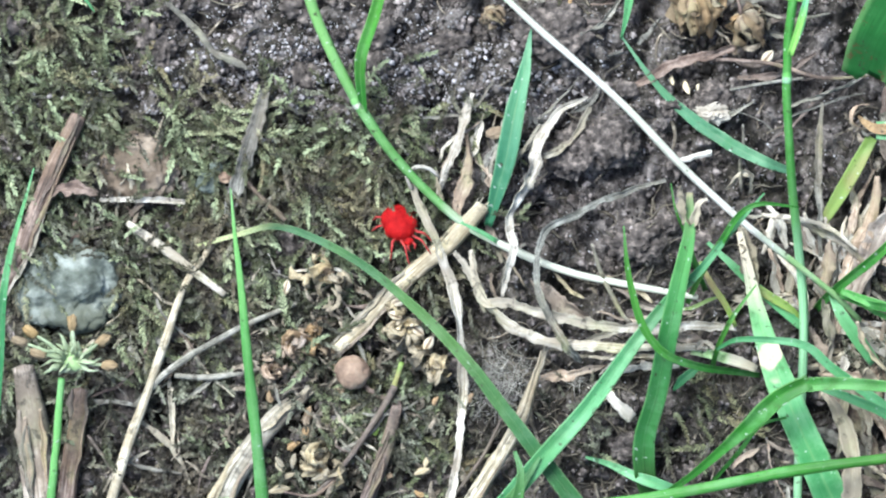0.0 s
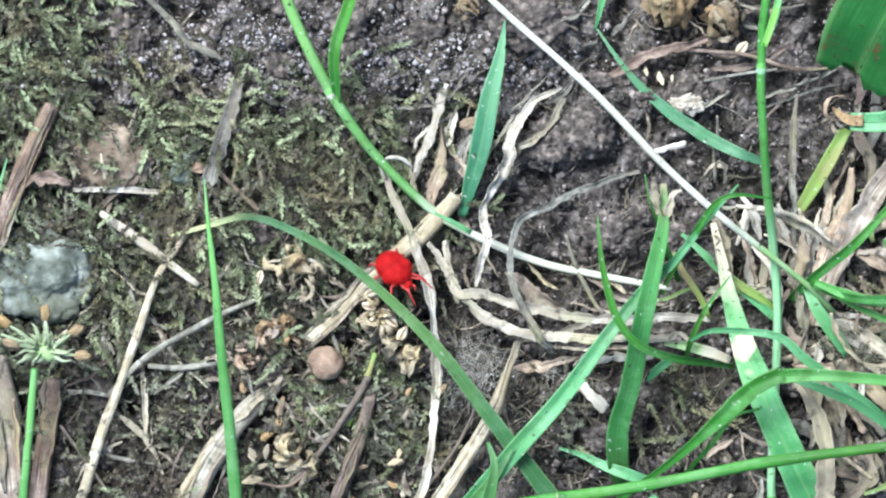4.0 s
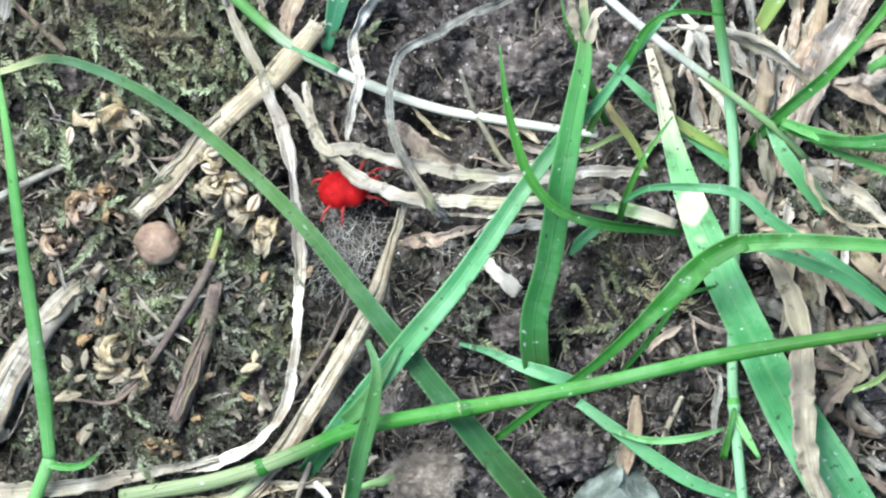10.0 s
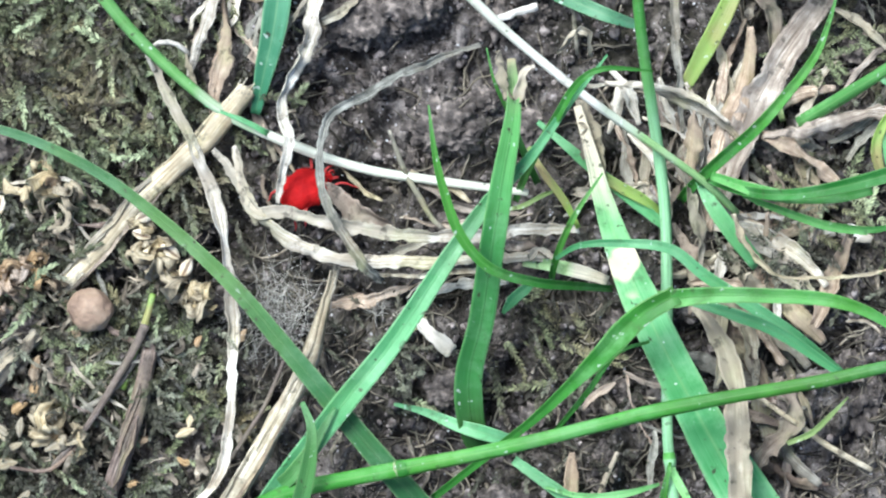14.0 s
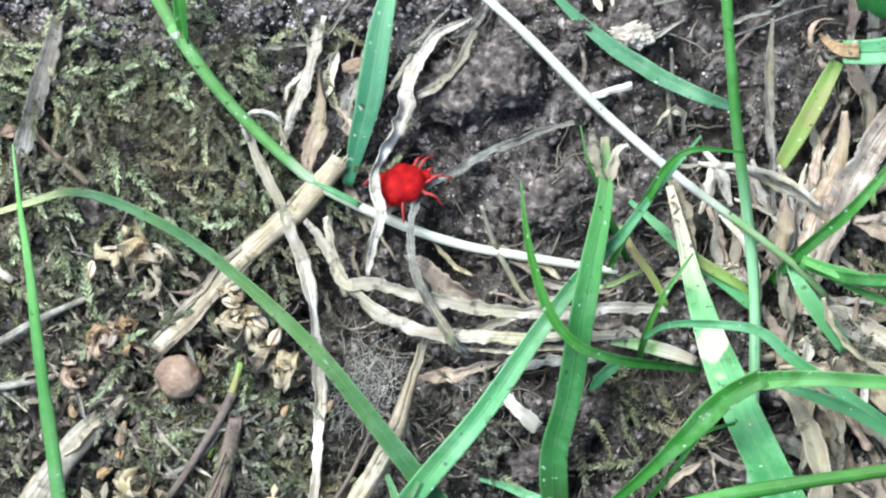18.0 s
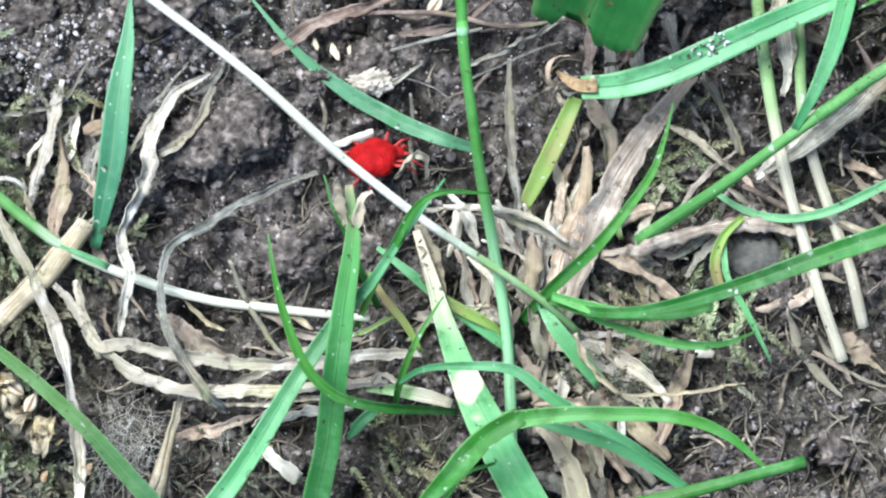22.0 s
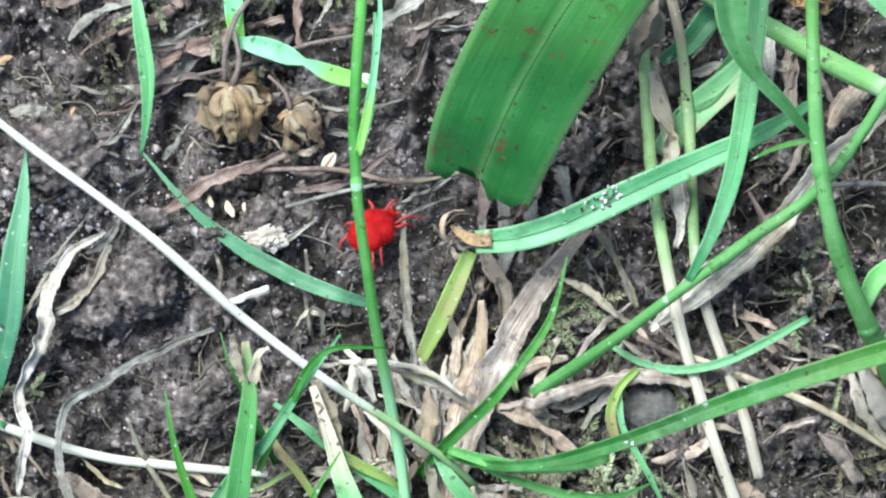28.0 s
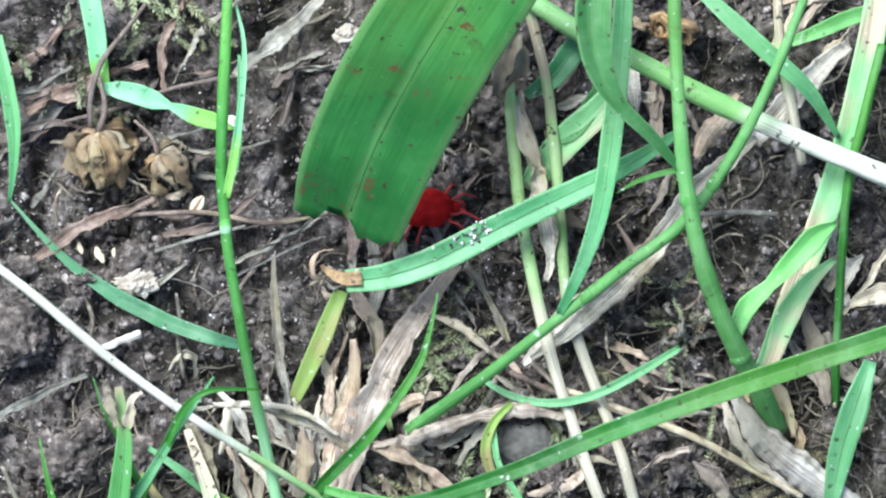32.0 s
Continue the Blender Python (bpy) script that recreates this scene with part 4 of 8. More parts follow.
def capsule(x, y, z, size, turn, tilt, label, ribs=9, stalk=True):
    """A dried seed head: ribbed husks in a bunch round a core, open below."""
    top = new("dried_capsule")
    top.matrix_world = pose(x * MM, y * MM, z * MM, tilt, 0, turn)
    tagged(top, label, "dried capsule")
    v, f = lump(3, (0.36 * size, 0.36 * size, 0.4 * size), 0.3, int(size * 10), 2.0)
    core = new("core", mesh_of("core", v, f, HUSK))
    core.parent = top
    r = np.random.default_rng(int(x * 10) % 997 + 3)
    for k in range(ribs):
        a = 2 * math.pi * k / ribs + r.uniform(-0.15, 0.15)
        ca, sa = math.cos(a), math.sin(a)
        wide, low = 0.52 * size * r.uniform(0.85, 1.1), 0.62 * size * r.uniform(0.8, 1.25)
        pts = [(0.08 * ca * size, 0.08 * sa * size, 0.42 * size), (wide * 0.8 * ca, wide * 0.8 * sa, 0.25 * size),
               (wide * ca, wide * sa, -0.12 * size), (wide * 0.72 * ca, wide * 0.72 * sa, -low)]
        strip_object("husk", PAPERY if k % 3 == 0 else HUSK, ribbon(pts, (0.08 * size, 0.34 * size, 0.36 * size, 0.14 * size), -0.5, 0.0, 0.4, 0.07, k + 5, 5, 6.0)).parent = top
    for ob in top.children:
        ob.matrix_parent_inverse = Matrix.Identity(4)
    if stalk:
        s = strip_object("stalk", STICK, tube([(0, 0, 0.4 * size), (0.15 * size, 0.1 * size, 0.8 * size), (0.1 * size, 0.4 * size, 1.3 * size)], (0.14 * size, 0.1 * size, 0.08 * size), 0.05, 5, 0.3, 3))
        s.parent = top
    return top


def dried_flower(x, y, z, size, turn, label, mat, arms=9, droop=-0.2, spread=360.0, wide=0.22):
    """A withered flower: curled bracts that spread from one point."""
    top = new("dried_flower")
    top.matrix_world = pose(x * MM, y * MM, z * MM, 0, 0, turn)
    tagged(top, label, "dried flower")
    r = np.random.default_rng(int(abs(x * 7 + y * 3) * 10) % 991)
    for k in range(arms):
        a = math.radians(spread) * r.random()
        ca, sa = math.cos(a), math.sin(a)
        q = size * r.uniform(0.45, 1.2)
        up_ = r.uniform(-0.3, 0.4)
        ox, oy = r.normal(0, 0.32 * size, 2)
        turn_ = r.uniform(-0.9, 0.9)
        pts = [(ox, oy, 0.1 * q), (ox + 0.3 * ca * q, oy + 0.3 * sa * q, (0.35 + up_) * q), (ox + 0.55 * q * math.cos(a + 0.4 * turn_), oy + 0.55 * q * math.sin(a + 0.4 * turn_), (0.3 + up_) * q),
               (ox + 0.7 * q * math.cos(a + turn_), oy + 0.7 * q * math.sin(a + turn_), droop * q)]
        w = wide * size * r.uniform(0.7, 1.2)
        strip_object("bract", mat, ribbon(pts, (0.4 * w, w, 1.1 * w, 0.3 * w), 0.6, 0.0, 0.4, 0.06, k + 9, 5, 6.0)).parent = top
    v, f = lump(3, (0.22 * size, 0.22 * size, 0.2 * size), 0.4, 4, 2.0)
    c = new("core", mesh_of("core", v, f, HUSK))
    c.parent = top
    return top


def flower_head(x, y, z):
    """A small green flower head past bloom: pale pointed bracts, and stalks that end in ochre anthers."""
    top = new("flower_head")
    top.matrix_world = pose(x * MM, y * MM, z * MM)
    tagged(top, "pale green spent flower head with ochre tips on a green stem", "flower")
    v, f = lump(3, (1.0, 0.9, 0.8), 0.4, 5, 2.0, 0.2)
    c = new("core", mesh_of("core", v, f, PALE_GREEN))
    c.parent = top
    r = np.random.default_rng(5)
    for k in range(17):
        a = math.radians(-30 + 240 * k / 16 + r.uniform(-7, 7))
        q, up_ = r.uniform(1.3, 2.5), r.uniform(0.4, 1.5)
        pts = [(0.4 * math.cos(a), 0.4 * math.sin(a), 0.3), (0.6 * q * math.cos(a), 0.6 * q * math.sin(a), up_), (q * math.cos(a + 0.15), q * math.sin(a + 0.15), up_ + r.uniform(-0.3, 0.5))]
        w = r.uniform(0.32, 0.6)
        strip_object("bract", SPENT, ribbon(pts, (0.8 * w, w, 0.7 * w, 0.08), 0.6, r.uniform(-30, 30), 0.25, 0.06, k, 5, 6.0)).parent = top
    for k, (tx, ty) in enumerate(((0.1, 3.1), (2.6, 1.7), (-3.2, 2.4), (-4.0, 1.6), (3.1, -0.3), (-2.6, 0.7))):
        a, lift = math.atan2(ty, tx), r.uniform(0.9, 1.6)
        pts = [(0.12 * tx, 0.12 * ty, 0.3), (0.55 * tx + 0.15, 0.55 * ty, lift), (0.86 * tx, 0.86 * ty, lift + 0.1)]
        strip_object("filament", SPENT, tube(pts, (0.44, 0.3, 0.22), 0.05, 5, 0.4, k, 7)).parent = top
        v, f = lump(3, (0.68, 0.40, 0.34), 0.35, k + 2, 2.0, 0.1)
        b = new("anther", mesh_of("anther", v, f, ANTHER, np.stack([v[:, 1], v[:, 0] / 10], 1)))
        b.parent = top
        b.matrix_basis = pose(tx * MM, ty * MM, (lift + 0.15) * MM, 0, -10, math.degrees(a))
    return top


def broad_leaf(name, label, mat, left, right, thick=0.22):
    """A wide blade between two edges, slightly channelled, with many parallel veins."""
    n, c = 40, 15
    a, s, length = spline(left, n)
    b, _, _ = spline(right, n)
    u = np.linspace(0, 1, c)
    vs, uv, al = [], [], []
    for layer in (0, 1):
        for i in range(n):
            for w in u:
                p = a[i] * (1 - w) + b[i] * w
                if i == n - 1:
                    back = a[i - 1] * (1 - w) + b[i - 1] * w
                    p = p + (p - back) * (0.9 * math.sin(w * 11.0) + 0.5 * math.sin(w * 31.0 + 1.0) - 1.2 * math.exp(-((w - 0.35) / 0.12) ** 2) + 1.4 * max(0.0, w - 0.8) * 5)
                dip = -0.5 * math.sin(math.pi * w) + 0.05 * math.sin(w * 60) - (0.03 * math.exp(-((w - 0.5) / 0.07) ** 2))
                vs.append((p[0], p[1], p[2] + dip - layer * thick * (0.3 + 0.7 * math.sin(math.pi * w))))
                uv.append((w, s[i] * length / 10))
                al.append(s[i])
    m = n * c
    fs = []
    for i in range(n - 1):
        for j in range(c - 1):
            k = i * c + j
            fs += [(k, k + c, k + c + 1, k + 1), (m + k, m + k + 1, m + k + c + 1, m + k + c)]
        k, q = i * c, i * c + c - 1
        fs += [(k, m + k, m + k + c, k + c), (q, q + c, m + q + c, m + q)]
    for j in range(c - 1):
        k, q = j, (n - 1) * c + j
        fs += [(k, k + 1, m + k + 1, m + k), (q, m + q, m + q + 1, q + 1)]
    ob = strip_object(name, mat, (np.array(vs), fs, np.array(uv), np.array(al)))
    for w, wide in ((0.5, 0.3),):
        line = [tuple(a[i] * (1 - w) + b[i] * w + np.array([0, 0, 0.012 - 0.5 * math.sin(math.pi * w) + 0.05 * math.sin(w * 60) - 0.03])) for i in range(1, n - 2, 4)]
        rib = strip_object("midrib", MIDRIB, ribbon(line, (wide, wide, 0.8 * wide), 0.0, 0.0, 0.0, 0.05, 1, 5), ob)
        rib.matrix_parent_inverse = Matrix.Translation(-ob.matrix_basis.translation)
    return tagged(ob, label, "leaf")


def hair_tuft(x, y, z, radius, count, length, label, mat, seed):
    r = np.random.default_rng(seed)
    vs, fs, base = [], [], 0
    for k in range(count):
        d, a = radius * math.sqrt(r.random()), r.uniform(0, 6.283)
        px, py, pz = d * math.cos(a), d * math.sin(a), 0.0
        h, q, w = r.uniform(0, 6.283), length * r.uniform(0.5, 1.2), 0.014
        curl = r.uniform(-1.2, 1.2)
        for i in range(6):
            for e in range(3):
                t_ = e * 2.094
                vs.append((px - math.sin(h) * math.cos(t_) * w, py + math.cos(h) * math.cos(t_) * w, pz + math.sin(t_) * w))
            h += curl / 5
            px, py, pz = px + math.cos(h) * q / 5, py + math.sin(h) * q / 5, pz + r.uniform(-0.02, 0.16) * q / 2
        for i in range(5):
            for e in range(3):
                b = base + 3 * i
                fs.append((b + e, b + 3 + e, b + 3 + (e + 1) % 3, b + (e + 1) % 3))
        base += 18
    ob = new("root_hair", mesh_of("root_hair", vs, fs, mat))
    ob.location = (x * MM, y * MM, z * MM)
    return tagged(ob, label, "roots", kind="stuff")


def strew(label, mats, x, y, radius, count, length, width, seed, lift=0.5, heading=None):
    """Loose strips of dead grass that lie about a spot, each a thing of its own."""
    r = np.random.default_rng(seed)
    for k in range(count):
        d, a = radius * math.sqrt(r.random()), r.uniform(0, 6.283)
        h = r.uniform(0, 6.283) if heading is None else math.radians(heading) + r.normal(0, 0.45)
        q, bend = r.uniform(*length), r.uniform(-0.6, 0.6)
        cx, cy = x + d * math.cos(a), y + d * math.sin(a)
        pts = []
        for i in range(4):
            s = i / 3 - 0.5
            hh = h + bend * s
            px, py = cx + math.cos(hh) * q * s, cy + math.sin(hh) * q * s
            pts.append((px, py, max(soil_z(px, py), -0.6) + 0.25 + lift * r.random()))
        w = r.uniform(*width)
        blade("dead_leaf", label, mats[k % len(mats)], (0.4 * w, w, 0.9 * w, 0.35 * w), *pts, crinkle=r.uniform(0.25, 0.6), category="dead leaf", group="loose strips of dead grass")


def husk_heap(spots):
    """Curled bracts and husks heaped on the soil."""
    r = np.random.default_rng(77)
    shapes = []
    for x, y, radius, count in spots:
        for k in range(count):
            d, a, h = radius * math.sqrt(r.random()), r.uniform(0, 6.283), r.uniform(0, 6.283)
            px, py = x + d * math.cos(a), y + d * math.sin(a)
            z, q = max(soil_z(px, py), -0.5) + r.uniform(0.2, 1.0), r.uniform(0.8, 2.6)
            bow, turn = r.uniform(-0.1, 0.35) * q, r.uniform(-0.5, 0.5)
            pts = [(px - math.cos(h) * q / 2, py - math.sin(h) * q / 2, z), (px + turn * 0.4, py, z + bow), (px + math.cos(h + turn) * q / 2, py + math.sin(h + turn) * q / 2, z)]
            w = r.uniform(0.12, 0.55)
            shapes.append(ribbon(pts, (0.3 * w, w, 0.9 * w, 0.25 * w), r.uniform(-0.6, 0.8), r.uniform(-60, 60), 0.5, 0.06, int(r.integers(1, 9999)), 5))
    v, f, uv, al = join_shapes(shapes)
    ob = new("husk_litter", mesh_of("husk_litter", v, f, LITTER, uv, al))
    tagged(ob, "curled grey-brown husks and bracts heaped on the soil", "litter", kind="stuff")



# grass over the middle of the place
tuft = plant("grass_plant", "open tuft of green grass blades with withered tips", 19.79, -27.61, -0.50)
blade("blade", "long arching dull green blade with a withered pale tip", TIPPED, (0.3, 0.6, 0.75, 1.05, 1.35, 1.7, 1.7), (-19.80, 0.18, 1.00), (-16.36, 1.13, 1.60), (-12.69, 1.75, 2.40), (-7.20, -0.64, 3.60), (-2.68, -4.09, 4.20), (1.83, -8.57, 4.60), (5.42, -13.18, 4.80), (9.90, -19.05, 4.60), (13.48, -23.64, 4.00), (17.95, -29.22, 2.00), (20.20, -32.06, -0.40), fold=0.3, parent=tuft)
blade("blade", "straight bluish green blade that crosses another", TEAL, (1.0, 1.35, 1.45, 1.3, 1.0, 0.6, 0.12), (1.50, -24.64, -0.30), (4.06, -21.36, 4.00), (8.28, -16.43, 6.00), (11.88, -12.35, 6.60), (15.49, -7.41, 7.00), (18.18, -4.02, 7.20), (20.48, -1.84, 7.60), (22.80, 1.03, 8.20), (25.64, 4.38, 8.60), fold=0.45, parent=tuft)
blade("blade", "broad upright green blade with a torn dry tip", BURNT, (0.5, 1.15, 1.5, 1.6, 1.6, 1.8, 1.5), (19.77, 4.41, 10.00), (19.76, 1.25, 9.50), (18.82, -3.22, 8.50), (17.99, -7.36, 7.50), (17.17, -11.57, 5.00), (16.19, -15.13, 2.50), (16.28, -18.36, 1.00), (17.10, -20.21, -0.50), fold=0.3, parent=tuft)
blade("withered_tip", "curled pale withered leaf tip", STRAW, (0.5, 0.95, 0.8), (19.10, 4.97, 10.40), (19.34, 3.67, 10.00), (19.64, 1.94, 9.60), crinkle=0.6, parent=tuft)
blade("withered_tip", "curled pale withered leaf tip", BLEACHED, (0.3, 0.75, 0.85), (21.20, 3.89, 10.60), (20.57, 3.42, 10.40), (20.05, 1.76, 9.60), crinkle=0.3, parent=tuft)
blade("blade", "narrow curved deep green blade", DEEP, (0.1, 0.45, 0.65, 0.65, 0.6, 0.5, 0.4), (14.64, 1.81, 12.00), (14.86, -0.99, 11.50), (15.30, -3.40, 11.00), (16.18, -6.17, 10.50), (17.90, -8.29, 9.80), (20.62, -9.29, 8.50), (23.04, -9.68, 6.00), (25.35, -10.05, 2.00), fold=0.5, parent=tuft)
blade("blade", "short thin green blade", DEEP, (0.08, 0.38, 0.45), (18.30, 5.15, 9.00), (18.69, 3.01, 8.00), (19.48, 1.10, 6.00), (20.22, -1.18, 3.00), (21.05, -3.32, -0.30), fold=0.5, parent=tuft)
blade("blade", "curved green blade bent over to one side", BRIGHT, (0.12, 0.45, 0.6, 0.55, 0.4), (28.36, 3.25, 9.00), (25.32, 3.52, 10.00), (23.65, 2.63, 9.50), (22.23, 0.50, 8.00), (20.91, -1.55, 5.00), (20.06, -3.29, 1.00), (19.61, -4.35, -0.40), fold=0.5, parent=tuft)
banded = plant("grass_plant", "grass plant with a wide yellow-banded blade and bright sheaths", 35.30, -28.03, -0.50)
blade("blade", "wide pale green blade with yellow withered bands", BANDED, (0.5, 0.95, 1.6, 2.3, 2.4, 2.6, 3.2, 3.5, 3.4), (23.72, 1.38, 3.00), (24.50, -1.96, 3.40), (25.02, -4.42, 3.60), (25.84, -7.40, 3.80), (26.62, -9.69, 4.00), (27.92, -12.86, 4.00), (29.84, -17.12, 3.60), (31.58, -20.69, 3.00), (33.62, -24.31, 1.80), (35.98, -28.38, -0.20), fold=0.22, parent=banded)
blade("dead_leaf", "brownish withered leaf end", STRAW, (0.3, 0.9, 1.0), (23.64, 2.08, 1.50), (24.12, 0.48, 2.60), (24.58, -1.81, 3.20), crinkle=0.7, category='dead leaf')
blade("blade", "bright green blade that bends out from a fold", BRIGHT, (1.2, 1.0, 0.9, 0.85, 0.6, 0.15), (28.10, -10.76, 8.00), (31.16, -10.58, 8.60), (34.64, -10.76, 9.00), (38.56, -11.23, 9.00), (41.60, -12.56, 8.60), (44.18, -15.10, 8.00), fold=0.4, parent=banded)
blade("blade", "folded bright green sheath rising to a bend", BRIGHT, (0.45, 0.5, 0.55, 0.8, 1.5, 1.2), (13.57, -22.66, -0.30), (17.19, -20.00, 2.00), (20.40, -17.59, 4.50), (23.95, -14.40, 7.00), (26.77, -11.74, 8.00), (29.21, -10.43, 8.20), fold=0.5, parent=banded)
blade("blade", "thin green blade beside the sheath", BRIGHT, (0.3, 0.35, 0.35, 0.2), (21.43, -18.75, 1.00), (23.58, -16.23, 4.00), (25.36, -13.96, 5.60), (27.45, -13.31, 6.00), fold=0.4, parent=banded)
blade("blade", "narrow bluish green blade arching down", TEAL, (0.25, 0.5, 0.7, 0.8, 0.8, 0.6), (21.88, -7.97, 5.00), (23.46, -7.19, 6.50), (26.22, -7.19, 7.00), (28.98, -7.69, 6.50), (31.04, -9.43, 5.50), (33.80, -11.44, 4.50), (36.56, -13.53, 3.50), (39.36, -16.04, 2.00), fold=0.4, parent=banded)
blade("blade", "narrow green blade lying on dark soil", TEAL, (0.5, 0.8, 0.7, 0.5), (29.60, -10.77, 6.00), (32.70, -11.90, 5.60), (35.47, -13.21, 5.00), (39.25, -15.96, 4.20), fold=0.4, parent=banded)
blade("blade", "small thin blade leaning", BRIGHT, (0.12, 0.4, 0.45, 0.3), (25.03, -2.84, 6.50), (23.52, -4.88, 6.00), (22.62, -6.43, 5.00), (21.89, -8.18, 3.00), (21.50, -9.99, -0.30), fold=0.4, parent=banded)
blade("blade", "dark green blade with a rounded start", DEEP, (0.5, 0.85, 0.75, 0.5), (31.74, -3.31, 5.00), (34.28, -4.31, 6.00), (36.32, -4.81, 6.50), (39.40, -5.00, 7.00), (41.48, -4.68, 7.00), fold=0.35, parent=banded)
blade("blade", "thin dark green blade", DEEP, (0.2, 0.5, 0.5, 0.3), (33.65, -4.65, 4.00), (36.01, -5.69, 5.00), (38.74, -6.80, 5.50), (41.15, -7.28, 5.50), fold=0.4, parent=banded)
low = plant("grass_plant", "low tuft of dull and bluish grass blades", 18.41, -26.16, -0.50)
stem("grass_plant", "long bright green stem lying across, paler at its root", ROOTED, (0.95, 0.95, 1.0, 0.95, 0.85, 0.85, 0.8, 0.7), (-9.90, -25.57, 1.40), (-5.09, -24.89, 1.90), (-1.52, -24.04, 2.40), (1.71, -22.85, 3.20), (5.30, -21.47, 4.60), (11.65, -20.40, 6.40), (18.62, -19.28, 7.60), (27.30, -17.55, 8.20), (38.26, -16.03, 8.80), (46.26, -14.59, 9.00), flat=0.5, nodes=(0.16, 0.4))
blade("blade", "dark green blurred blade end", DULL, (0.3, 1.0, 1.2, 0.8, 0.5), (6.00, -15.95, 8.00), (6.50, -17.69, 8.00), (6.12, -20.15, 7.00), (5.29, -22.99, 5.50), (4.28, -27.03, 2.00), (3.84, -29.30, -0.30), fold=0.4, parent=low)
blade("blade", "dark short blade end", DULL, (0.2, 0.9, 1.0, 0.5), (7.94, -16.41, 6.40), (6.66, -18.48, 6.00), (4.99, -20.57, 5.00), (3.66, -21.69, 3.00), (2.60, -23.26, -0.40), fold=0.3, parent=low)
blade("blade", "low bluish blade lying on dark soil", TEAL, (0.2, 0.6, 0.95, 0.8), (11.46, -16.63, 0.60), (13.39, -17.20, 1.00), (15.30, -18.08, 1.30), (17.39, -18.81, 1.20), (18.95, -19.43, 0.20), fold=0.3, parent=low)
blade("blade", "low bluish blade with fine hairs", TEAL, (0.6, 0.8, 0.9, 0.8, 0.5), (18.75, -20.43, 1.20), (20.99, -22.16, 1.50), (23.39, -24.06, 1.50), (25.99, -25.73, 1.20), (29.31, -26.93, 0.30), fold=0.3, parent=low)
blade("blade", "thin low green blade", FRESH, (0.15, 0.45, 0.5, 0.2), (20.63, -22.21, 1.80), (23.07, -22.88, 2.20), (25.52, -22.81, 2.20), (27.72, -22.33, 1.80), fold=0.35, parent=low)
blade("blade", "short blade stub lying on dark soil", BRIGHT, (0.2, 0.45, 0.5), (28.45, -21.00, 2.00), (28.17, -22.05, 2.00), (27.70, -24.25, 0.20), fold=0.4, parent=low)

# upright grass stem with a leaf sheath at its node
upright = stem("grass_plant", "tall light green grass stem with nodes, paler towards its foot", UPRIGHT, (0.7, 0.68, 0.66, 0.66, 0.68, 0.72, 0.74, 0.74, 0.7, 0.66), (29.35, 28.98, 14.00), (28.23, 21.90, 13.00), (27.49, 16.84, 12.00), (27.43, 14.78, 11.60), (27.39, 11.67, 11.00), (27.79, 5.76, 8.00), (28.41, 0.11, 3.60), (28.83, -4.88, 1.90), (28.75, -10.56, 1.30), (28.40, -18.21, 1.20), (28.46, -21.38, 1.20), (28.81, -26.67, 0.90), (28.90, -30.00, -0.30), flat=1.0, nodes=(0.26, 0.85))
blade("side_leaf", "small side leaf at the lower node", FRESH, (0.5, 0.55, 0.2), (28.46, -21.38, 1.50), (29.20, -22.90, 1.70), (29.93, -24.23, 1.50), parent=upright, fold=0.4)
blade("sheath", "pale leaf sheath that clasps the stem", MINT, (0.15, 0.3, 0.4, 0.55, 0.5), (29.54, 26.61, 13.00), (29.74, 24.16, 13.00), (29.25, 21.11, 12.80), (28.43, 17.76, 12.20), (27.60, 15.09, 11.90), parent=upright, fold=0.6)

# forked curved stem
forked = stem("forked_plant", "curved green stem that dries to straw", HALF, (0.95, 0.9, 0.85, 0.8, 0.75, 0.7, 0.66, 0.62, 0.55, 0.4), (-10.82, 22.37, 7.00), (-10.12, 19.28, 6.00), (-8.48, 15.28, 5.00), (-6.38, 11.18, 3.80), (-3.43, 7.02, 2.60), (0.81, 2.75, 1.50), (4.41, 0.49, 0.90), (9.82, -1.76, 0.55), (14.33, -2.76, 0.45), (20.43, -3.88, 0.30), nodes=(0.27,))
blade("side_leaf", "side leaf that rises from the fork", BRIGHT, (0.7, 0.95, 0.95, 0.6), (-3.84, 22.75, 8.00), (-5.17, 18.36, 6.50), (-6.31, 14.82, 5.20), (-6.15, 10.82, 3.90), parent=forked, fold=0.5)
blade("leaf_tip", "small leaf tip beside the straw", TEAL, (0.1, 0.3, 0.4), (0.59, 2.52, 1.60), (3.08, 1.39, 1.60), (4.42, 0.58, 1.20), parent=forked)

# bleached straw
stem("bleached_straw", "long straight bleached straw", WHITE, (0.5, 0.55, 0.55, 0.58, 0.58, 0.55, 0.5, 0.45), (-2.32, 27.47, 2.40), (1.63, 23.54, 2.60), (6.58, 18.59, 3.40), (14.18, 11.79, 4.20), (18.73, 7.02, 4.60), (23.32, 2.72, 4.80), (27.96, -1.01, 4.40), (31.31, -3.64, 3.20), (33.32, -5.75, 1.50), flat=0.8, category='straw', bend=0.4)
blade("straw_chip", "short white flat chip of straw", CHIP, (0.45, 0.5, 0.5), (18.89, 7.02, 0.90), (20.16, 7.34, 0.80), (21.54, 7.67, 0.60), category='straw', crinkle=0.2, group='pale chips')
blade("straw_chip", "short white flat chip of straw", CHIP, (0.75, 1.0, 0.85), (13.05, -11.49, 0.80), (14.22, -12.58, 0.70), (15.24, -13.61, 0.50), category='straw', crinkle=0.3, group='pale chips')

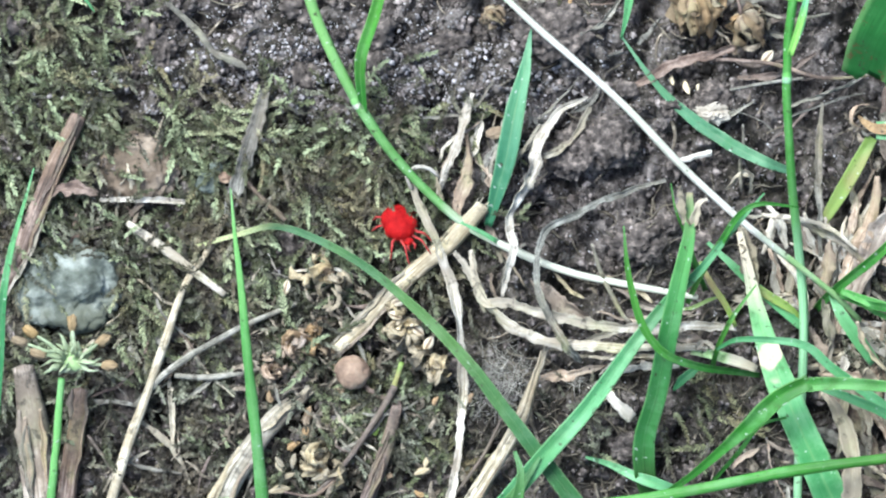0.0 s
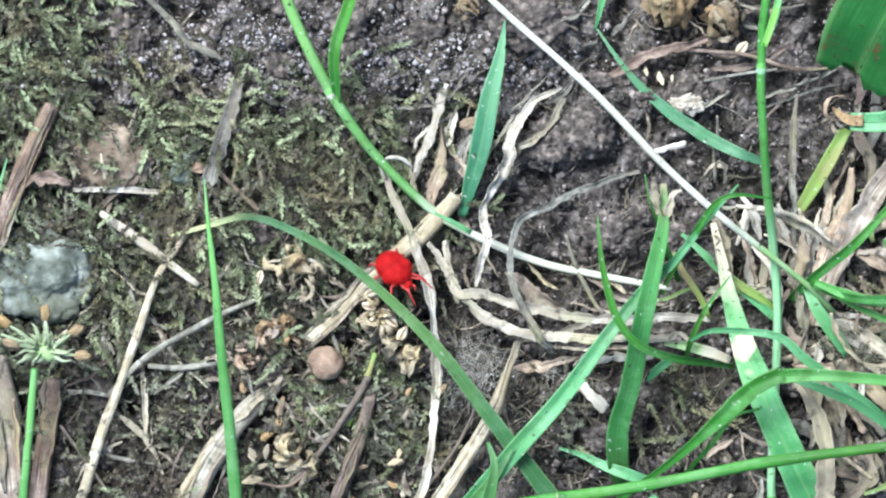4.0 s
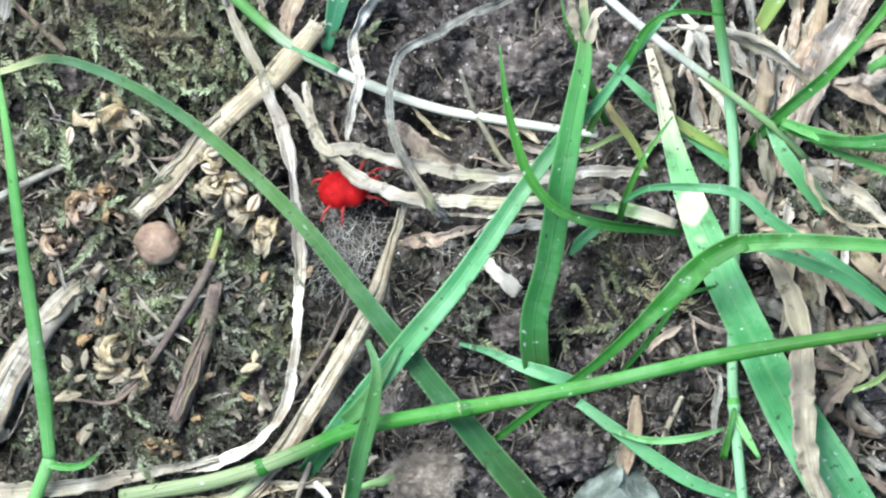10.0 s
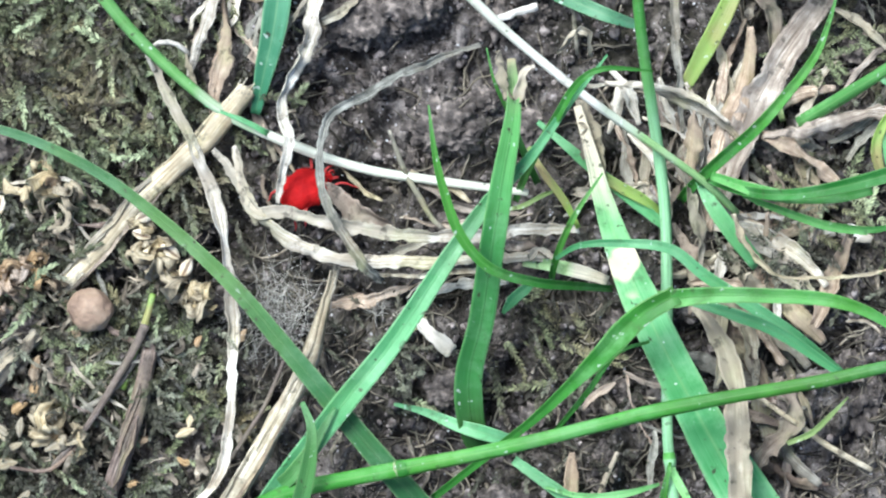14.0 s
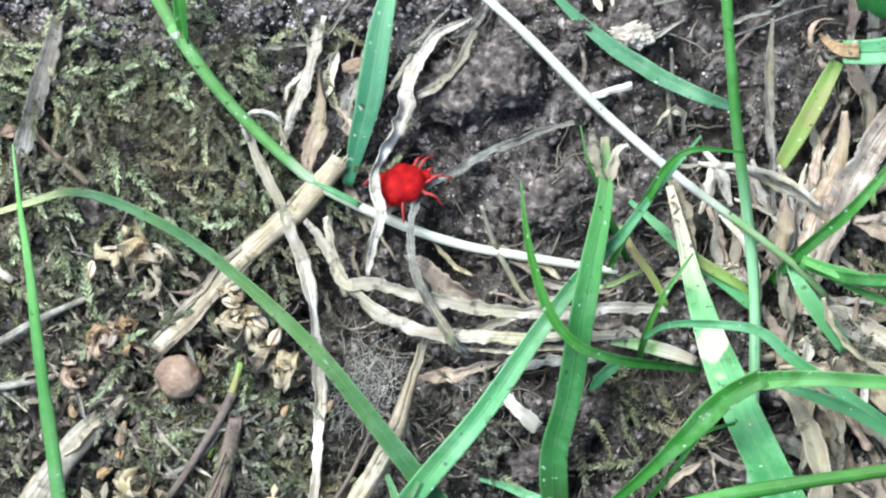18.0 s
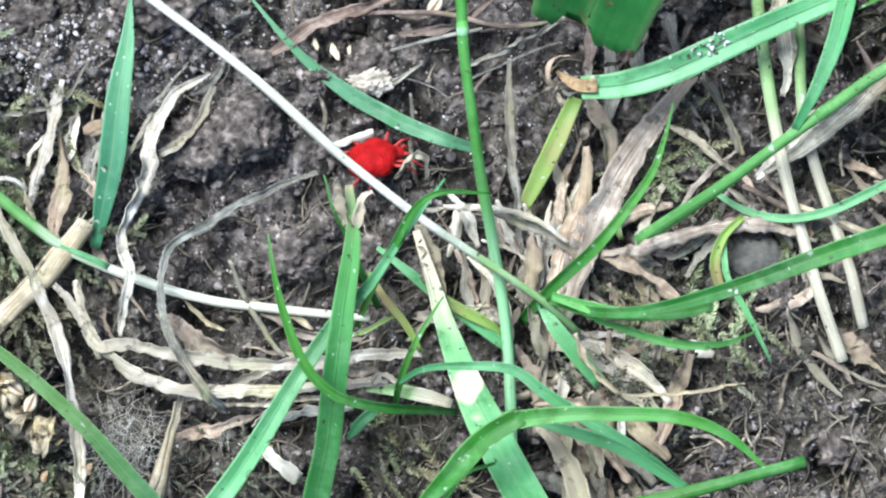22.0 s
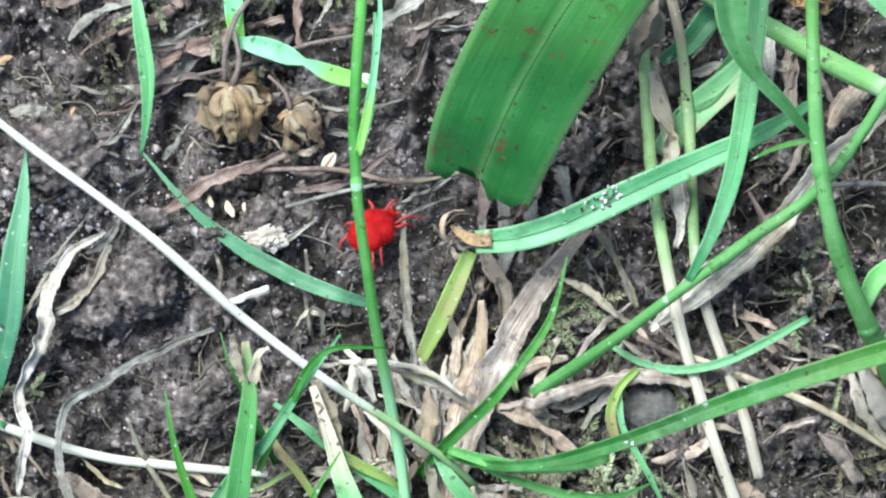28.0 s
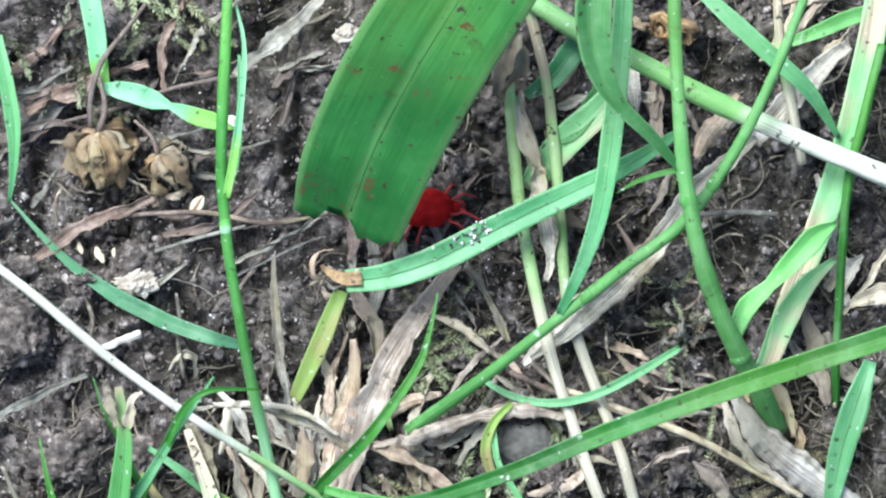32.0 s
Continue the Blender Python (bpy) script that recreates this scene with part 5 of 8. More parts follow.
# blades at the left
leftplant = stem("grass_plant", "upright narrow green blade rising from a node", STEMGREEN, (0.1, 0.35, 0.6, 0.75, 0.85, 0.9, 0.95, 0.8), (-16.04, 4.71, 13.00), (-15.76, 1.01, 12.50), (-15.31, -3.36, 11.50), (-14.90, -9.07, 10.00), (-14.49, -13.95, 8.00), (-14.20, -18.89, 5.50), (-14.09, -23.07, 3.20), flat=0.55, category='grass plant')
stem("stem", "green stem below the node", FRESH, (0.9, 0.8, 0.8), (-14.09, -22.98, 3.20), (-14.97, -25.00, 2.20), (-16.43, -28.37, 0.80), (-17.94, -31.08, -0.40), parent=leftplant)
blade("leaf", "small side leaf at the node", BRIGHT, (0.5, 0.5, 0.35, 0.1), (-14.18, -23.33, 3.30), (-12.98, -23.53, 3.40), (-11.85, -23.38, 3.60), (-11.01, -22.68, 4.00), parent=leftplant, fold=0.4)
blade("grass_plant", "narrow green blade beside a stick", TEAL, (0.1, 0.5, 0.75, 0.8, 0.8), (-31.90, 6.36, 9.00), (-32.85, 3.15, 8.50), (-33.89, -0.42, 8.00), (-34.62, -4.44, 7.00), (-35.11, -9.40, 5.00), (-36.08, -16.25, 1.50), (-36.52, -19.94, -0.40), fold=0.4)
blade("grass_plant", "thin blade tip lying on dark soil", TEAL, (0.1, 0.4, 0.5), (-27.78, 18.94, 1.60), (-28.68, 20.16, 1.60), (-30.47, 22.23, 1.00), fold=0.4)
blade("grass_plant", "bluish green blade lying on the soil", LOW_TEAL, (0.12, 0.95, 1.55, 1.7, 1.3, 0.6), (7.13, 17.54, 1.60), (6.69, 14.46, 1.90), (5.93, 11.30, 2.00), (5.11, 7.03, 1.80), (4.42, 4.55, 1.40), (3.67, 1.85, 0.60), fold=0.25)
blade("grass_plant", "bluish green blade lying slantwise on the soil", LOW_TEAL, (0.12, 0.35, 0.65, 1.0, 1.05, 0.9, 0.5), (14.25, 17.11, 0.90), (16.42, 14.03, 1.00), (18.05, 12.13, 0.90), (20.38, 10.10, 0.90), (22.30, 8.83, 0.90), (23.42, 8.09, 1.90), (25.81, 6.90, 2.90), (28.06, 6.09, 1.60), fold=0.35)

# grass and straws towards the right
side = plant("grass_plant", "tuft of long deep green blades with a broad bluish one", 30.64, -4.49, -0.50)
blade("blade", "slender deep green blade with a fine tip", DEEP, (0.1, 0.55, 0.75, 0.75, 0.6), (39.82, 7.85, 11.00), (39.11, 5.66, 10.50), (37.98, 3.33, 10.00), (34.93, -0.17, 8.00), (32.42, -2.31, 5.00), (30.61, -3.94, 2.00), (29.88, -4.78, 0.20), fold=0.5, parent=side)
blade("blade", "long dark green blade arching outward", LONGDEEP, (0.55, 0.7, 1.0, 1.25, 1.35, 1.4, 1.4), (31.51, -3.41, 3.00), (32.98, -4.11, 5.00), (35.32, -4.64, 7.00), (38.40, -4.52, 8.50), (43.31, -3.51, 9.50), (48.61, -2.02, 10.00), (54.53, -0.57, 10.50), (62.38, 1.07, 10.50), (69.81, 2.57, 10.50), fold=0.4, parent=side)
blade("blade", "thin dark green blade low beside it", DEEP, (0.25, 0.5, 0.55, 0.4, 0.12), (34.38, -5.05, 3.00), (36.76, -6.00, 3.60), (39.16, -6.83, 3.60), (41.99, -7.13, 3.20), (44.26, -6.53, 2.60), fold=0.4, parent=side)
blade("blade", "low bluish thin blade", TEAL, (0.3, 0.45, 0.55, 0.6, 0.6, 0.4), (42.18, 2.60, 0.80), (44.17, 1.13, 1.30), (46.57, 0.37, 1.80), (49.38, 0.60, 2.40), (52.27, 1.68, 2.80), (54.89, 2.89, 3.20), fold=0.35, parent=side)
blade("blade", "thin bluish blade drooping", TEAL, (0.4, 0.4, 0.4, 0.15), (42.78, -0.47, 1.60), (42.82, -2.96, 1.80), (43.83, -5.16, 1.60), (45.20, -8.47, 1.00), fold=0.4, parent=side)
blade("blade", "yellowing curled leaf lying on dark soil", YELLOWING, (0.4, 0.6, 0.7, 0.5), (44.10, 0.67, 1.80), (42.77, -0.47, 1.90), (42.11, -2.19, 1.60), (42.54, -4.18, 0.80), fold=0.5, parent=side)
blade("blade", "yellow and green withering blade", YELLOWING, (0.9, 1.2, 1.15, 0.8), (34.29, 8.89, 1.60), (33.46, 7.35, 1.70), (32.23, 5.15, 1.40), (30.50, 2.28, 0.50), fold=0.25, parent=side)
blade("blade", "yellow small curled blade", SHEATH, (0.3, 0.5, 0.3), (36.18, 2.36, 1.00), (36.25, 0.75, 1.40), (36.45, -0.15, 0.80), fold=0.5, parent=side)
folded = blade("grass_plant", "mint green leaf that hangs down to a brown fold", MINT, (1.35, 1.3, 1.25, 1.15, 0.7), (20.70, 29.50, 3.00), (20.88, 26.68, 2.60), (20.86, 24.91, 2.40), (20.95, 23.70, 2.20), (21.15, 23.10, 1.90), fold=0.3)
blade("leaf_end", "folded end of the leaf, pinched once and cream at its tip", MINT, (0.5, 1.15, 1.3, 1.25, 0.45, 1.0, 1.15, 1.0, 0.6), (20.90, 23.25, 2.10), (22.70, 22.67, 2.40), (24.00, 22.05, 2.40), (25.30, 21.42, 2.30), (26.30, 20.85, 2.20), (27.45, 20.38, 2.20), (28.40, 20.10, 2.10), (29.00, 19.95, 1.80), parent=folded, fold=0.3)
stem("dead_stalk", "thin brown curved stalk leading to a seed head", STICK, (0.32, 0.36, 0.3, 0.26), (19.90, 20.90, 2.60), (20.16, 22.85, 3.00), (21.14, 24.89, 3.10), (22.71, 26.53, 2.60), (24.20, 28.20, 1.60), category="stalk")
blade("dead_leaf", "bleached curled end of a leaf", CHIP, (0.3, 0.5, 0.2), (28.10, 20.52, 2.10), (28.88, 20.03, 2.20), (29.63, 19.54, 1.80), crinkle=0.6, category='dead leaf')
blade("grass_plant", "bluish blade that narrows to a thread", TEAL, (0.5, 0.95, 1.0, 0.6, 0.15), (14.81, 27.22, 2.20), (14.97, 24.37, 2.20), (15.11, 21.54, 2.00), (14.84, 19.09, 1.60), (14.29, 16.75, 0.90), fold=0.35)
blade("grass_plant", "thin leaf beside a stem", TEAL, (0.2, 0.3, 0.35, 0.55, 0.3), (29.47, 23.87, 9.00), (29.18, 21.10, 9.00), (28.76, 18.35, 8.80), (28.12, 16.31, 8.80), (27.69, 15.31, 8.60), fold=0.4)
broad_leaf("broad_leaf", "broad green hanging leaf with rusty specks and a ragged end", BROAD, [(41.56, 29.17, 16.00), (38.04, 25.85, 15.00), (35.02, 21.83, 13.00), (32.59, 17.37, 10.50), (31.74, 14.26, 8.00)], [(50.50, 28.85, 16.00), (47.67, 24.76, 15.00), (44.47, 20.75, 13.00), (40.78, 15.74, 10.50), (37.93, 11.15, 7.50)])
bluish = plant("grass_plant", "broad bluish grass blade with a pale folded sheath", 34.22, 8.78, -0.50)
blade("blade", "broad bluish green blade with white grains on it", TEAL, (1.4, 1.7, 1.8, 1.75, 1.6, 1.45, 1.1, 0.5), (34.53, 9.36, 5.20), (36.92, 9.36, 5.40), (39.80, 9.91, 5.60), (43.12, 11.11, 5.80), (46.80, 12.44, 6.00), (50.86, 13.82, 6.00), (53.87, 15.01, 5.60), (56.19, 16.20, 5.00), fold=0.2, parent=bluish)
blade("sheath", "dull yellowish-brown sheath folded round a leaf base", HUSK, (0.2, 0.5, 0.8, 0.9), (33.14, 10.54, 4.20), (33.62, 10.00, 4.90), (34.46, 9.50, 5.40), (35.51, 9.45, 5.60), fold=0.5, parent=bluish)
blade("dead_leaf", "thin curled dry leaf tip", BROWN, (0.2, 0.4, 0.35, 0.2), (33.99, 11.47, 5.20), (32.90, 11.30, 5.60), (32.65, 10.28, 5.20), (33.60, 9.41, 4.60), crinkle=0.6, category='dead leaf')

# grasses at the far right
slanting = stem("grass_plant", "long green stem running slantwise", STEMGREEN, (0.85, 0.75, 0.72, 0.75, 0.75, 0.65, 0.55), (37.48, -0.28, 1.00), (42.22, 2.35, 3.50), (47.45, 5.60, 5.50), (51.90, 8.29, 7.00), (55.23, 10.27, 8.00), (57.52, 12.49, 9.00), (60.54, 16.49, 10.00), (63.96, 22.52, 11.00), (65.59, 25.84, 11.00), flat=0.8, nodes=(0.36, 0.62))
blade("leaf", "leaf that parts from the slanting stem", TEAL, (0.5, 1.1, 1.35, 1.3, 1.1), (47.45, 5.80, 5.80), (49.11, 8.61, 7.00), (50.56, 11.93, 8.00), (51.89, 17.00, 9.00), (53.02, 22.46, 9.50), (53.69, 26.60, 9.50), parent=slanting, fold=0.3)
fork2 = stem("forked_plant", "stout green forked stem", STEMGREEN, (1.5, 1.35, 1.2, 1.05, 0.9, 0.8, 0.75), (60.70, -2.90, -0.30), (59.60, -0.30, 3.00), (57.82, 3.02, 7.00), (56.33, 7.68, 10.00), (55.66, 13.27, 12.00), (55.75, 18.74, 13.50), (56.12, 25.88, 15.00), flat=0.9, nodes=(0.24, 0.58))
blade("leaf", "dark leaf of the fork, turned edge-on", DULL, (0.4, 0.8, 1.0, 1.9, 2.3, 1.8), (55.54, 13.45, 12.00), (53.72, 15.87, 13.00), (52.01, 17.95, 13.50), (51.03, 20.29, 14.00), (50.94, 23.39, 14.50), (51.71, 26.73, 15.00), parent=fork2, fold=0.7)
blade("leaf", "thin curled shoot lying on dark soil", BRIGHT, (0.4, 0.35, 0.25, 0.1), (55.46, 13.64, 12.00), (53.91, 13.49, 11.50), (52.51, 13.15, 11.00), (51.51, 12.69, 10.50), parent=fork2)
stem("straw", "thick straw, green at one end and bleached at the other", HALF, (1.1, 1.2, 1.25, 1.3, 1.3, 1.3), (46.83, 26.75, 4.00), (49.96, 23.82, 5.20), (53.50, 21.29, 6.20), (58.03, 18.12, 6.80), (63.00, 15.15, 6.80), (69.10, 11.84, 6.00), (73.21, 9.79, 5.40), category='straw', flat=0.6, ridge=0.08)
outer = plant("grass_plant", "mixed tuft of bluish, fresh and half dry grass blades", 61.86, -0.88, -0.50)
blade("blade", "bluish blade slanting lying on dark soil", TEAL, (0.8, 1.1, 1.1, 0.9, 0.3), (58.48, 25.00, 5.00), (60.47, 22.61, 5.40), (62.33, 20.44, 5.60), (64.57, 17.90, 5.20), (66.29, 14.75, 4.00), fold=0.35, parent=outer)
blade("blade", "half dry wide blade, greenish and straw-coloured", PATCHY, (1.6, 1.8, 1.8, 1.6, 1.2), (70.21, 24.52, 3.40), (68.71, 19.67, 3.60), (66.87, 14.53, 3.40), (64.52, 9.47, 3.00), (62.07, 4.78, 2.20), (60.14, 0.74, 0.60), fold=0.3, parent=outer)
stem("stem", "thin green stem lying on dark soil", BRIGHT, (0.6, 0.6, 0.55, 0.55), (69.50, 20.20, 5.00), (67.68, 15.42, 5.00), (66.39, 11.68, 4.60), (65.46, 6.48, 3.60), (64.77, 1.61, 2.00), (64.54, -1.91, -0.30), parent=outer)
blade("blade", "twisted fresh leaf that bends back", FRESH, (0.3, 1.6, 1.3, 0.9, 1.3, 1.0, 0.4), (65.14, 9.41, 7.00), (63.57, 8.69, 7.60), (61.98, 7.28, 7.60), (60.46, 5.89, 7.00), (58.98, 4.84, 6.40), (58.18, 3.37, 5.50), (57.85, 2.37, 4.00), fold=0.4, twist=(20, 10, -30, 10, 20), parent=outer)
blade("blade", "bluish wide blade end", TEAL, (0.8, 1.8, 1.6, 1.0), (66.76, 0.66, 2.40), (65.30, -2.39, 2.60), (64.27, -4.76, 2.20), (63.41, -7.88, 0.80), fold=0.3, parent=outer)
blade("dead_leaf", "grey papery strip along a stem", GREYDRY, (0.3, 1.2, 1.5, 1.5, 1.3, 0.5), (45.67, 3.30, 1.40), (48.29, 4.76, 2.20), (51.36, 7.06, 3.00), (54.48, 9.88, 3.80), (57.26, 12.73, 4.40), (61.07, 15.29, 5.00), crinkle=0.25, category='dead leaf', group='straws and dead leaves on the soil', fold=0.3)
stem("straw", "pale greenish upright straw", PALE_GREEN, (0.7, 0.75, 0.8, 0.8, 0.75, 0.75), (46.44, 26.44, 4.00), (46.08, 18.67, 3.60), (45.95, 13.37, 3.20), (46.32, 8.01, 2.60), (46.90, 3.33, 1.80), (47.72, -0.69, 1.20), (48.80, -5.46, 0.80), (49.69, -8.78, 0.40), category='straw', group='straws and dead leaves on the soil')
stem("straw", "pale straw beside it", PALE_GREEN, (0.7, 0.75, 0.75, 0.75, 0.7), (47.92, 25.23, 3.60), (48.52, 20.19, 3.40), (48.53, 14.87, 3.00), (48.33, 9.92, 2.60), (48.41, 5.65, 2.00), (49.52, 0.89, 1.20), (50.54, -2.80, 0.80), (51.18, -6.81, 0.40), category='straw', group='straws and dead leaves on the soil')
blade("dead_leaf", "cream withered leaf beside the straws", BLEACHED, (0.4, 1.1, 1.2, 0.9, 0.4), (46.44, 18.96, 4.20), (46.91, 16.06, 4.20), (47.25, 13.55, 3.80), (47.53, 10.35, 3.00), (47.20, 7.94, 1.60), crinkle=0.35, category='dead leaf', group='straws and dead leaves on the soil')
blade("blade", "bluish blade with a withered end", BURNT, (0.9, 1.2, 1.2, 0.8), (48.08, 16.90, 2.60), (49.68, 17.05, 3.00), (51.10, 18.49, 3.00), (52.63, 20.50, 2.40), fold=0.3, parent=outer)
blade("dead_leaf", "yellow-brown dead leaf in the shade", BROWN, (0.5, 1.6, 1.4, 0.5), (57.36, 14.63, 1.80), (58.59, 16.09, 2.00), (59.82, 17.21, 1.80), (60.74, 18.23, 1.00), crinkle=0.5, category='dead leaf', group='straws and dead leaves on the soil')
blade("blade", "small bluish blade lying on dark soil", TEAL, (0.6, 1.4, 1.6, 0.8), (47.13, 19.66, 3.00), (48.81, 20.51, 3.40), (50.23, 21.96, 3.40), (51.50, 23.44, 3.00), fold=0.3, parent=outer)
blade("dead_leaf", "dry bleached leaf around a stem", PAPERY, (0.6, 1.2, 1.0, 0.6), (46.39, 23.53, 5.00), (46.89, 21.70, 5.00), (46.05, 20.40, 4.60), (45.30, 19.81, 4.00), crinkle=0.6, category='dead leaf', group='straws and dead leaves on the soil')
blade("dead_leaf", "bleached papery strips at the foot of a stem", BLEACHED, (0.6, 1.8, 2.0, 2.0, 1.2), (58.07, -0.12, 2.40), (59.23, -2.75, 2.00), (60.83, -4.90, 1.40), (62.81, -6.74, 1.00), (65.16, -8.62, 0.50), crinkle=0.4, category='dead leaf', group='straws and dead leaves on the soil')
blade("dead_leaf", "narrow bleached strip lying on dark soil", BLEACHED, (0.3, 0.8, 0.9, 0.5), (57.59, -0.41, 1.40), (57.72, -2.03, 1.80), (58.41, -4.08, 1.40), (61.04, -6.89, 0.60), crinkle=0.4, category='dead leaf', group='straws and dead leaves on the soil')
blade("dead_leaf", "pale pinkish dead leaf", BROWN, (0.3, 1.2, 1.4, 0.6), (55.03, -4.22, 0.90), (56.15, -5.24, 1.10), (56.94, -6.23, 1.00), (57.36, -7.71, 0.40), crinkle=0.5, category='dead leaf', group='straws and dead leaves on the soil')
stem("straw", "thin brown straw lying on dark soil", STRAW, (0.35, 0.45, 0.5, 0.45), (47.59, 1.12, 1.00), (50.96, -0.53, 1.20), (55.35, -2.83, 1.20), (58.68, -5.18, 1.00), (61.71, -7.32, 0.50), category='straw', group='straws and dead leaves on the soil')
blade("dead_leaf", "brownish strip lying on dark soil", BROWN, (0.3, 0.5, 0.4), (51.57, -4.71, 0.90), (52.91, -3.79, 1.20), (54.95, -3.49, 0.80), crinkle=0.5, category='dead leaf', group='straws and dead leaves on the soil')
blade("dead_leaf", "dry strip lying on dark soil", STRAW, (0.6, 1.2, 1.2, 0.8), (65.81, 4.35, 2.00), (67.27, 4.71, 2.20), (69.09, 4.69, 2.00), (70.99, 4.50, 1.00), crinkle=0.4, category='dead leaf', group='straws and dead leaves on the soil')
blade("dead_leaf", "brown dead blade lying on dark soil", BROWN, (0.5, 1.1, 1.1, 0.5), (63.07, 4.69, 1.20), (63.48, 2.13, 1.20), (63.83, 0.31, 1.00), (64.00, -1.86, 0.40), crinkle=0.4, category='dead leaf', group='straws and dead leaves on the soil')
blade("dead_leaf", "bleached straw blade lying on dark soil", BLEACHED, (0.8, 1.5, 1.5, 1.0), (67.68, 20.57, 2.60), (65.34, 19.04, 2.60), (63.58, 17.48, 2.20), (61.09, 15.31, 1.20), crinkle=0.3, category='dead leaf', group='straws and dead leaves on the soil')
stem("straw", "pale upright straw lying on dark soil", PALE_GREEN, (0.6, 0.65, 0.65, 0.6), (63.67, 24.93, 3.00), (63.38, 21.03, 3.00), (63.71, 17.44, 2.60), (64.07, 13.51, 1.60), category='straw', group='straws and dead leaves on the soil')
blade("blade", "green blade lying on dark soil", FRESH, (0.6, 1.0, 1.0, 0.6), (64.11, 21.12, 3.00), (65.92, 21.60, 3.40), (68.14, 22.25, 3.40), (71.11, 22.65, 3.00), fold=0.35, parent=outer)

# dead leaves and straws on the soil towards the right
blade("dead_leaf", "wide brown papery dead leaf", BROWN, (0.8, 1.5, 1.9, 2.0, 1.7, 1.0), (41.86, 9.74, 0.80), (39.72, 7.59, 1.00), (37.76, 5.25, 1.10), (35.76, 2.57, 1.20), (33.90, -0.84, 1.10), (32.40, -4.27, 0.60), (31.92, -6.01, 0.20), crinkle=0.35, category='dead leaf', group='straws and dead leaves on the soil')
blade("dead_leaf", "brown dead leaf lying on dark soil", BROWN, (0.6, 1.4, 1.4, 0.4), (34.71, 9.41, 0.90), (35.47, 7.92, 1.20), (36.07, 6.45, 1.20), (36.00, 4.33, 0.60), crinkle=0.5, category='dead leaf', group='straws and dead leaves on the soil')
blade("dead_leaf", "twisted brown strip lying on dark soil", BROWN, (0.3, 0.8, 0.9, 0.9, 0.7, 0.3), (35.12, -0.93, 1.50), (37.61, -0.77, 1.70), (40.49, -0.11, 1.80), (43.36, 0.19, 1.80), (46.19, -0.03, 1.60), (48.62, -1.28, 1.00), crinkle=0.5, category='dead leaf', group='straws and dead leaves on the soil')
blade("dead_leaf", "brown strip lying on dark soil", BROWN, (0.4, 1.0, 1.0, 0.4), (34.79, -0.73, 1.20), (36.82, -1.95, 1.30), (38.51, -3.15, 1.10), (40.20, -4.70, 0.50), crinkle=0.4, category='dead leaf', group='straws and dead leaves on the soil')
blade("dead_leaf", "pale brown strip lying on dark soil", STRAW, (0.2, 0.6, 0.6, 0.3), (39.67, 7.06, 1.20), (41.33, 5.68, 1.40), (42.85, 4.50, 1.20), (44.21, 3.34, 0.60), crinkle=0.4, category='dead leaf', group='straws and dead leaves on the soil')
blade("dead_leaf", "thin grey strip lying on dark soil", GREYDRY, (0.25, 0.4, 0.4, 0.2), (42.39, 9.87, 1.00), (43.15, 8.38, 1.20), (43.73, 6.56, 1.10), (44.13, 4.59, 0.70), crinkle=0.3, category='dead leaf', group='straws and dead leaves on the soil')
stem("straw", "thin brown twig lying on dark soil", STICK, (0.35, 0.4, 0.4, 0.3), (44.31, 2.61, 1.00), (47.01, 0.98, 1.20), (50.11, -0.33, 1.20), (54.94, -2.49, 0.90), category='straw', group='straws and dead leaves on the soil')
blade("dead_leaf", "narrow grey-brown dead blade", GREYDRY, (0.3, 0.55, 0.6, 0.5, 0.2), (30.38, 11.70, 0.90), (30.07, 8.70, 1.10), (30.03, 5.50, 1.00), (30.11, 1.95, 0.80), (30.14, -0.54, 0.40), crinkle=0.3, category='dead leaf', group='straws and dead leaves on the soil')
stem("twig", "thin brown curved stalk end", GREYDRY, (0.2, 0.28, 0.3, 0.25), (24.03, 9.97, 0.50), (24.05, 8.39, 0.60), (23.81, 7.01, 0.70), (23.86, 5.62, 0.60), (23.93, 4.57, 0.20), category='stalk')
blade("dead_leaf", "pale curl of dead leaf", STRAW, (0.2, 0.45, 0.5, 0.4, 0.3), (22.61, 4.65, 1.60), (23.21, 5.65, 2.60), (24.02, 6.11, 3.00), (24.71, 5.82, 2.60), (24.56, 4.51, 1.00), crinkle=0.5, category='dead leaf', group='straws and dead leaves on the soil')
blade("dead_leaf", "grey flat strip between the blades", GREYDRY, (0.3, 0.6, 0.65, 0.5, 0.3), (24.39, 2.56, 2.00), (27.21, 2.44, 2.40), (29.98, 1.59, 2.20), (32.36, 0.17, 1.80), (34.53, -1.95, 1.00), crinkle=0.3, category='dead leaf', group='straws and dead leaves on the soil')
blade("dead_leaf", "brown pointed dead leaf", BROWN, (0.2, 1.0, 1.3, 1.0, 0.4), (30.98, 0.81, 2.20), (30.78, -0.95, 2.00), (30.71, -2.71, 1.80), (30.92, -4.86, 1.20), (31.15, -6.66, 0.50), crinkle=0.5, category='dead leaf', group='straws and dead leaves on the soil')
blade("dead_leaf", "cream dead leaf end", STRAW, (0.5, 1.0, 1.2, 1.0), (23.97, 1.71, 2.20), (24.50, -0.46, 2.60), (24.79, -2.25, 2.40), (24.94, -4.03, 1.80), crinkle=0.4, category='dead leaf', group='straws and dead leaves on the soil')
blade("blade", "narrow bluish blade low in the tuft", TEAL, (0.3, 0.7, 0.8, 0.6), (21.22, 0.51, 2.00), (22.71, -0.85, 2.40), (24.36, -2.39, 2.20), (27.02, -4.73, 1.60), (29.02, -6.49, 0.80), fold=0.35, parent=side)
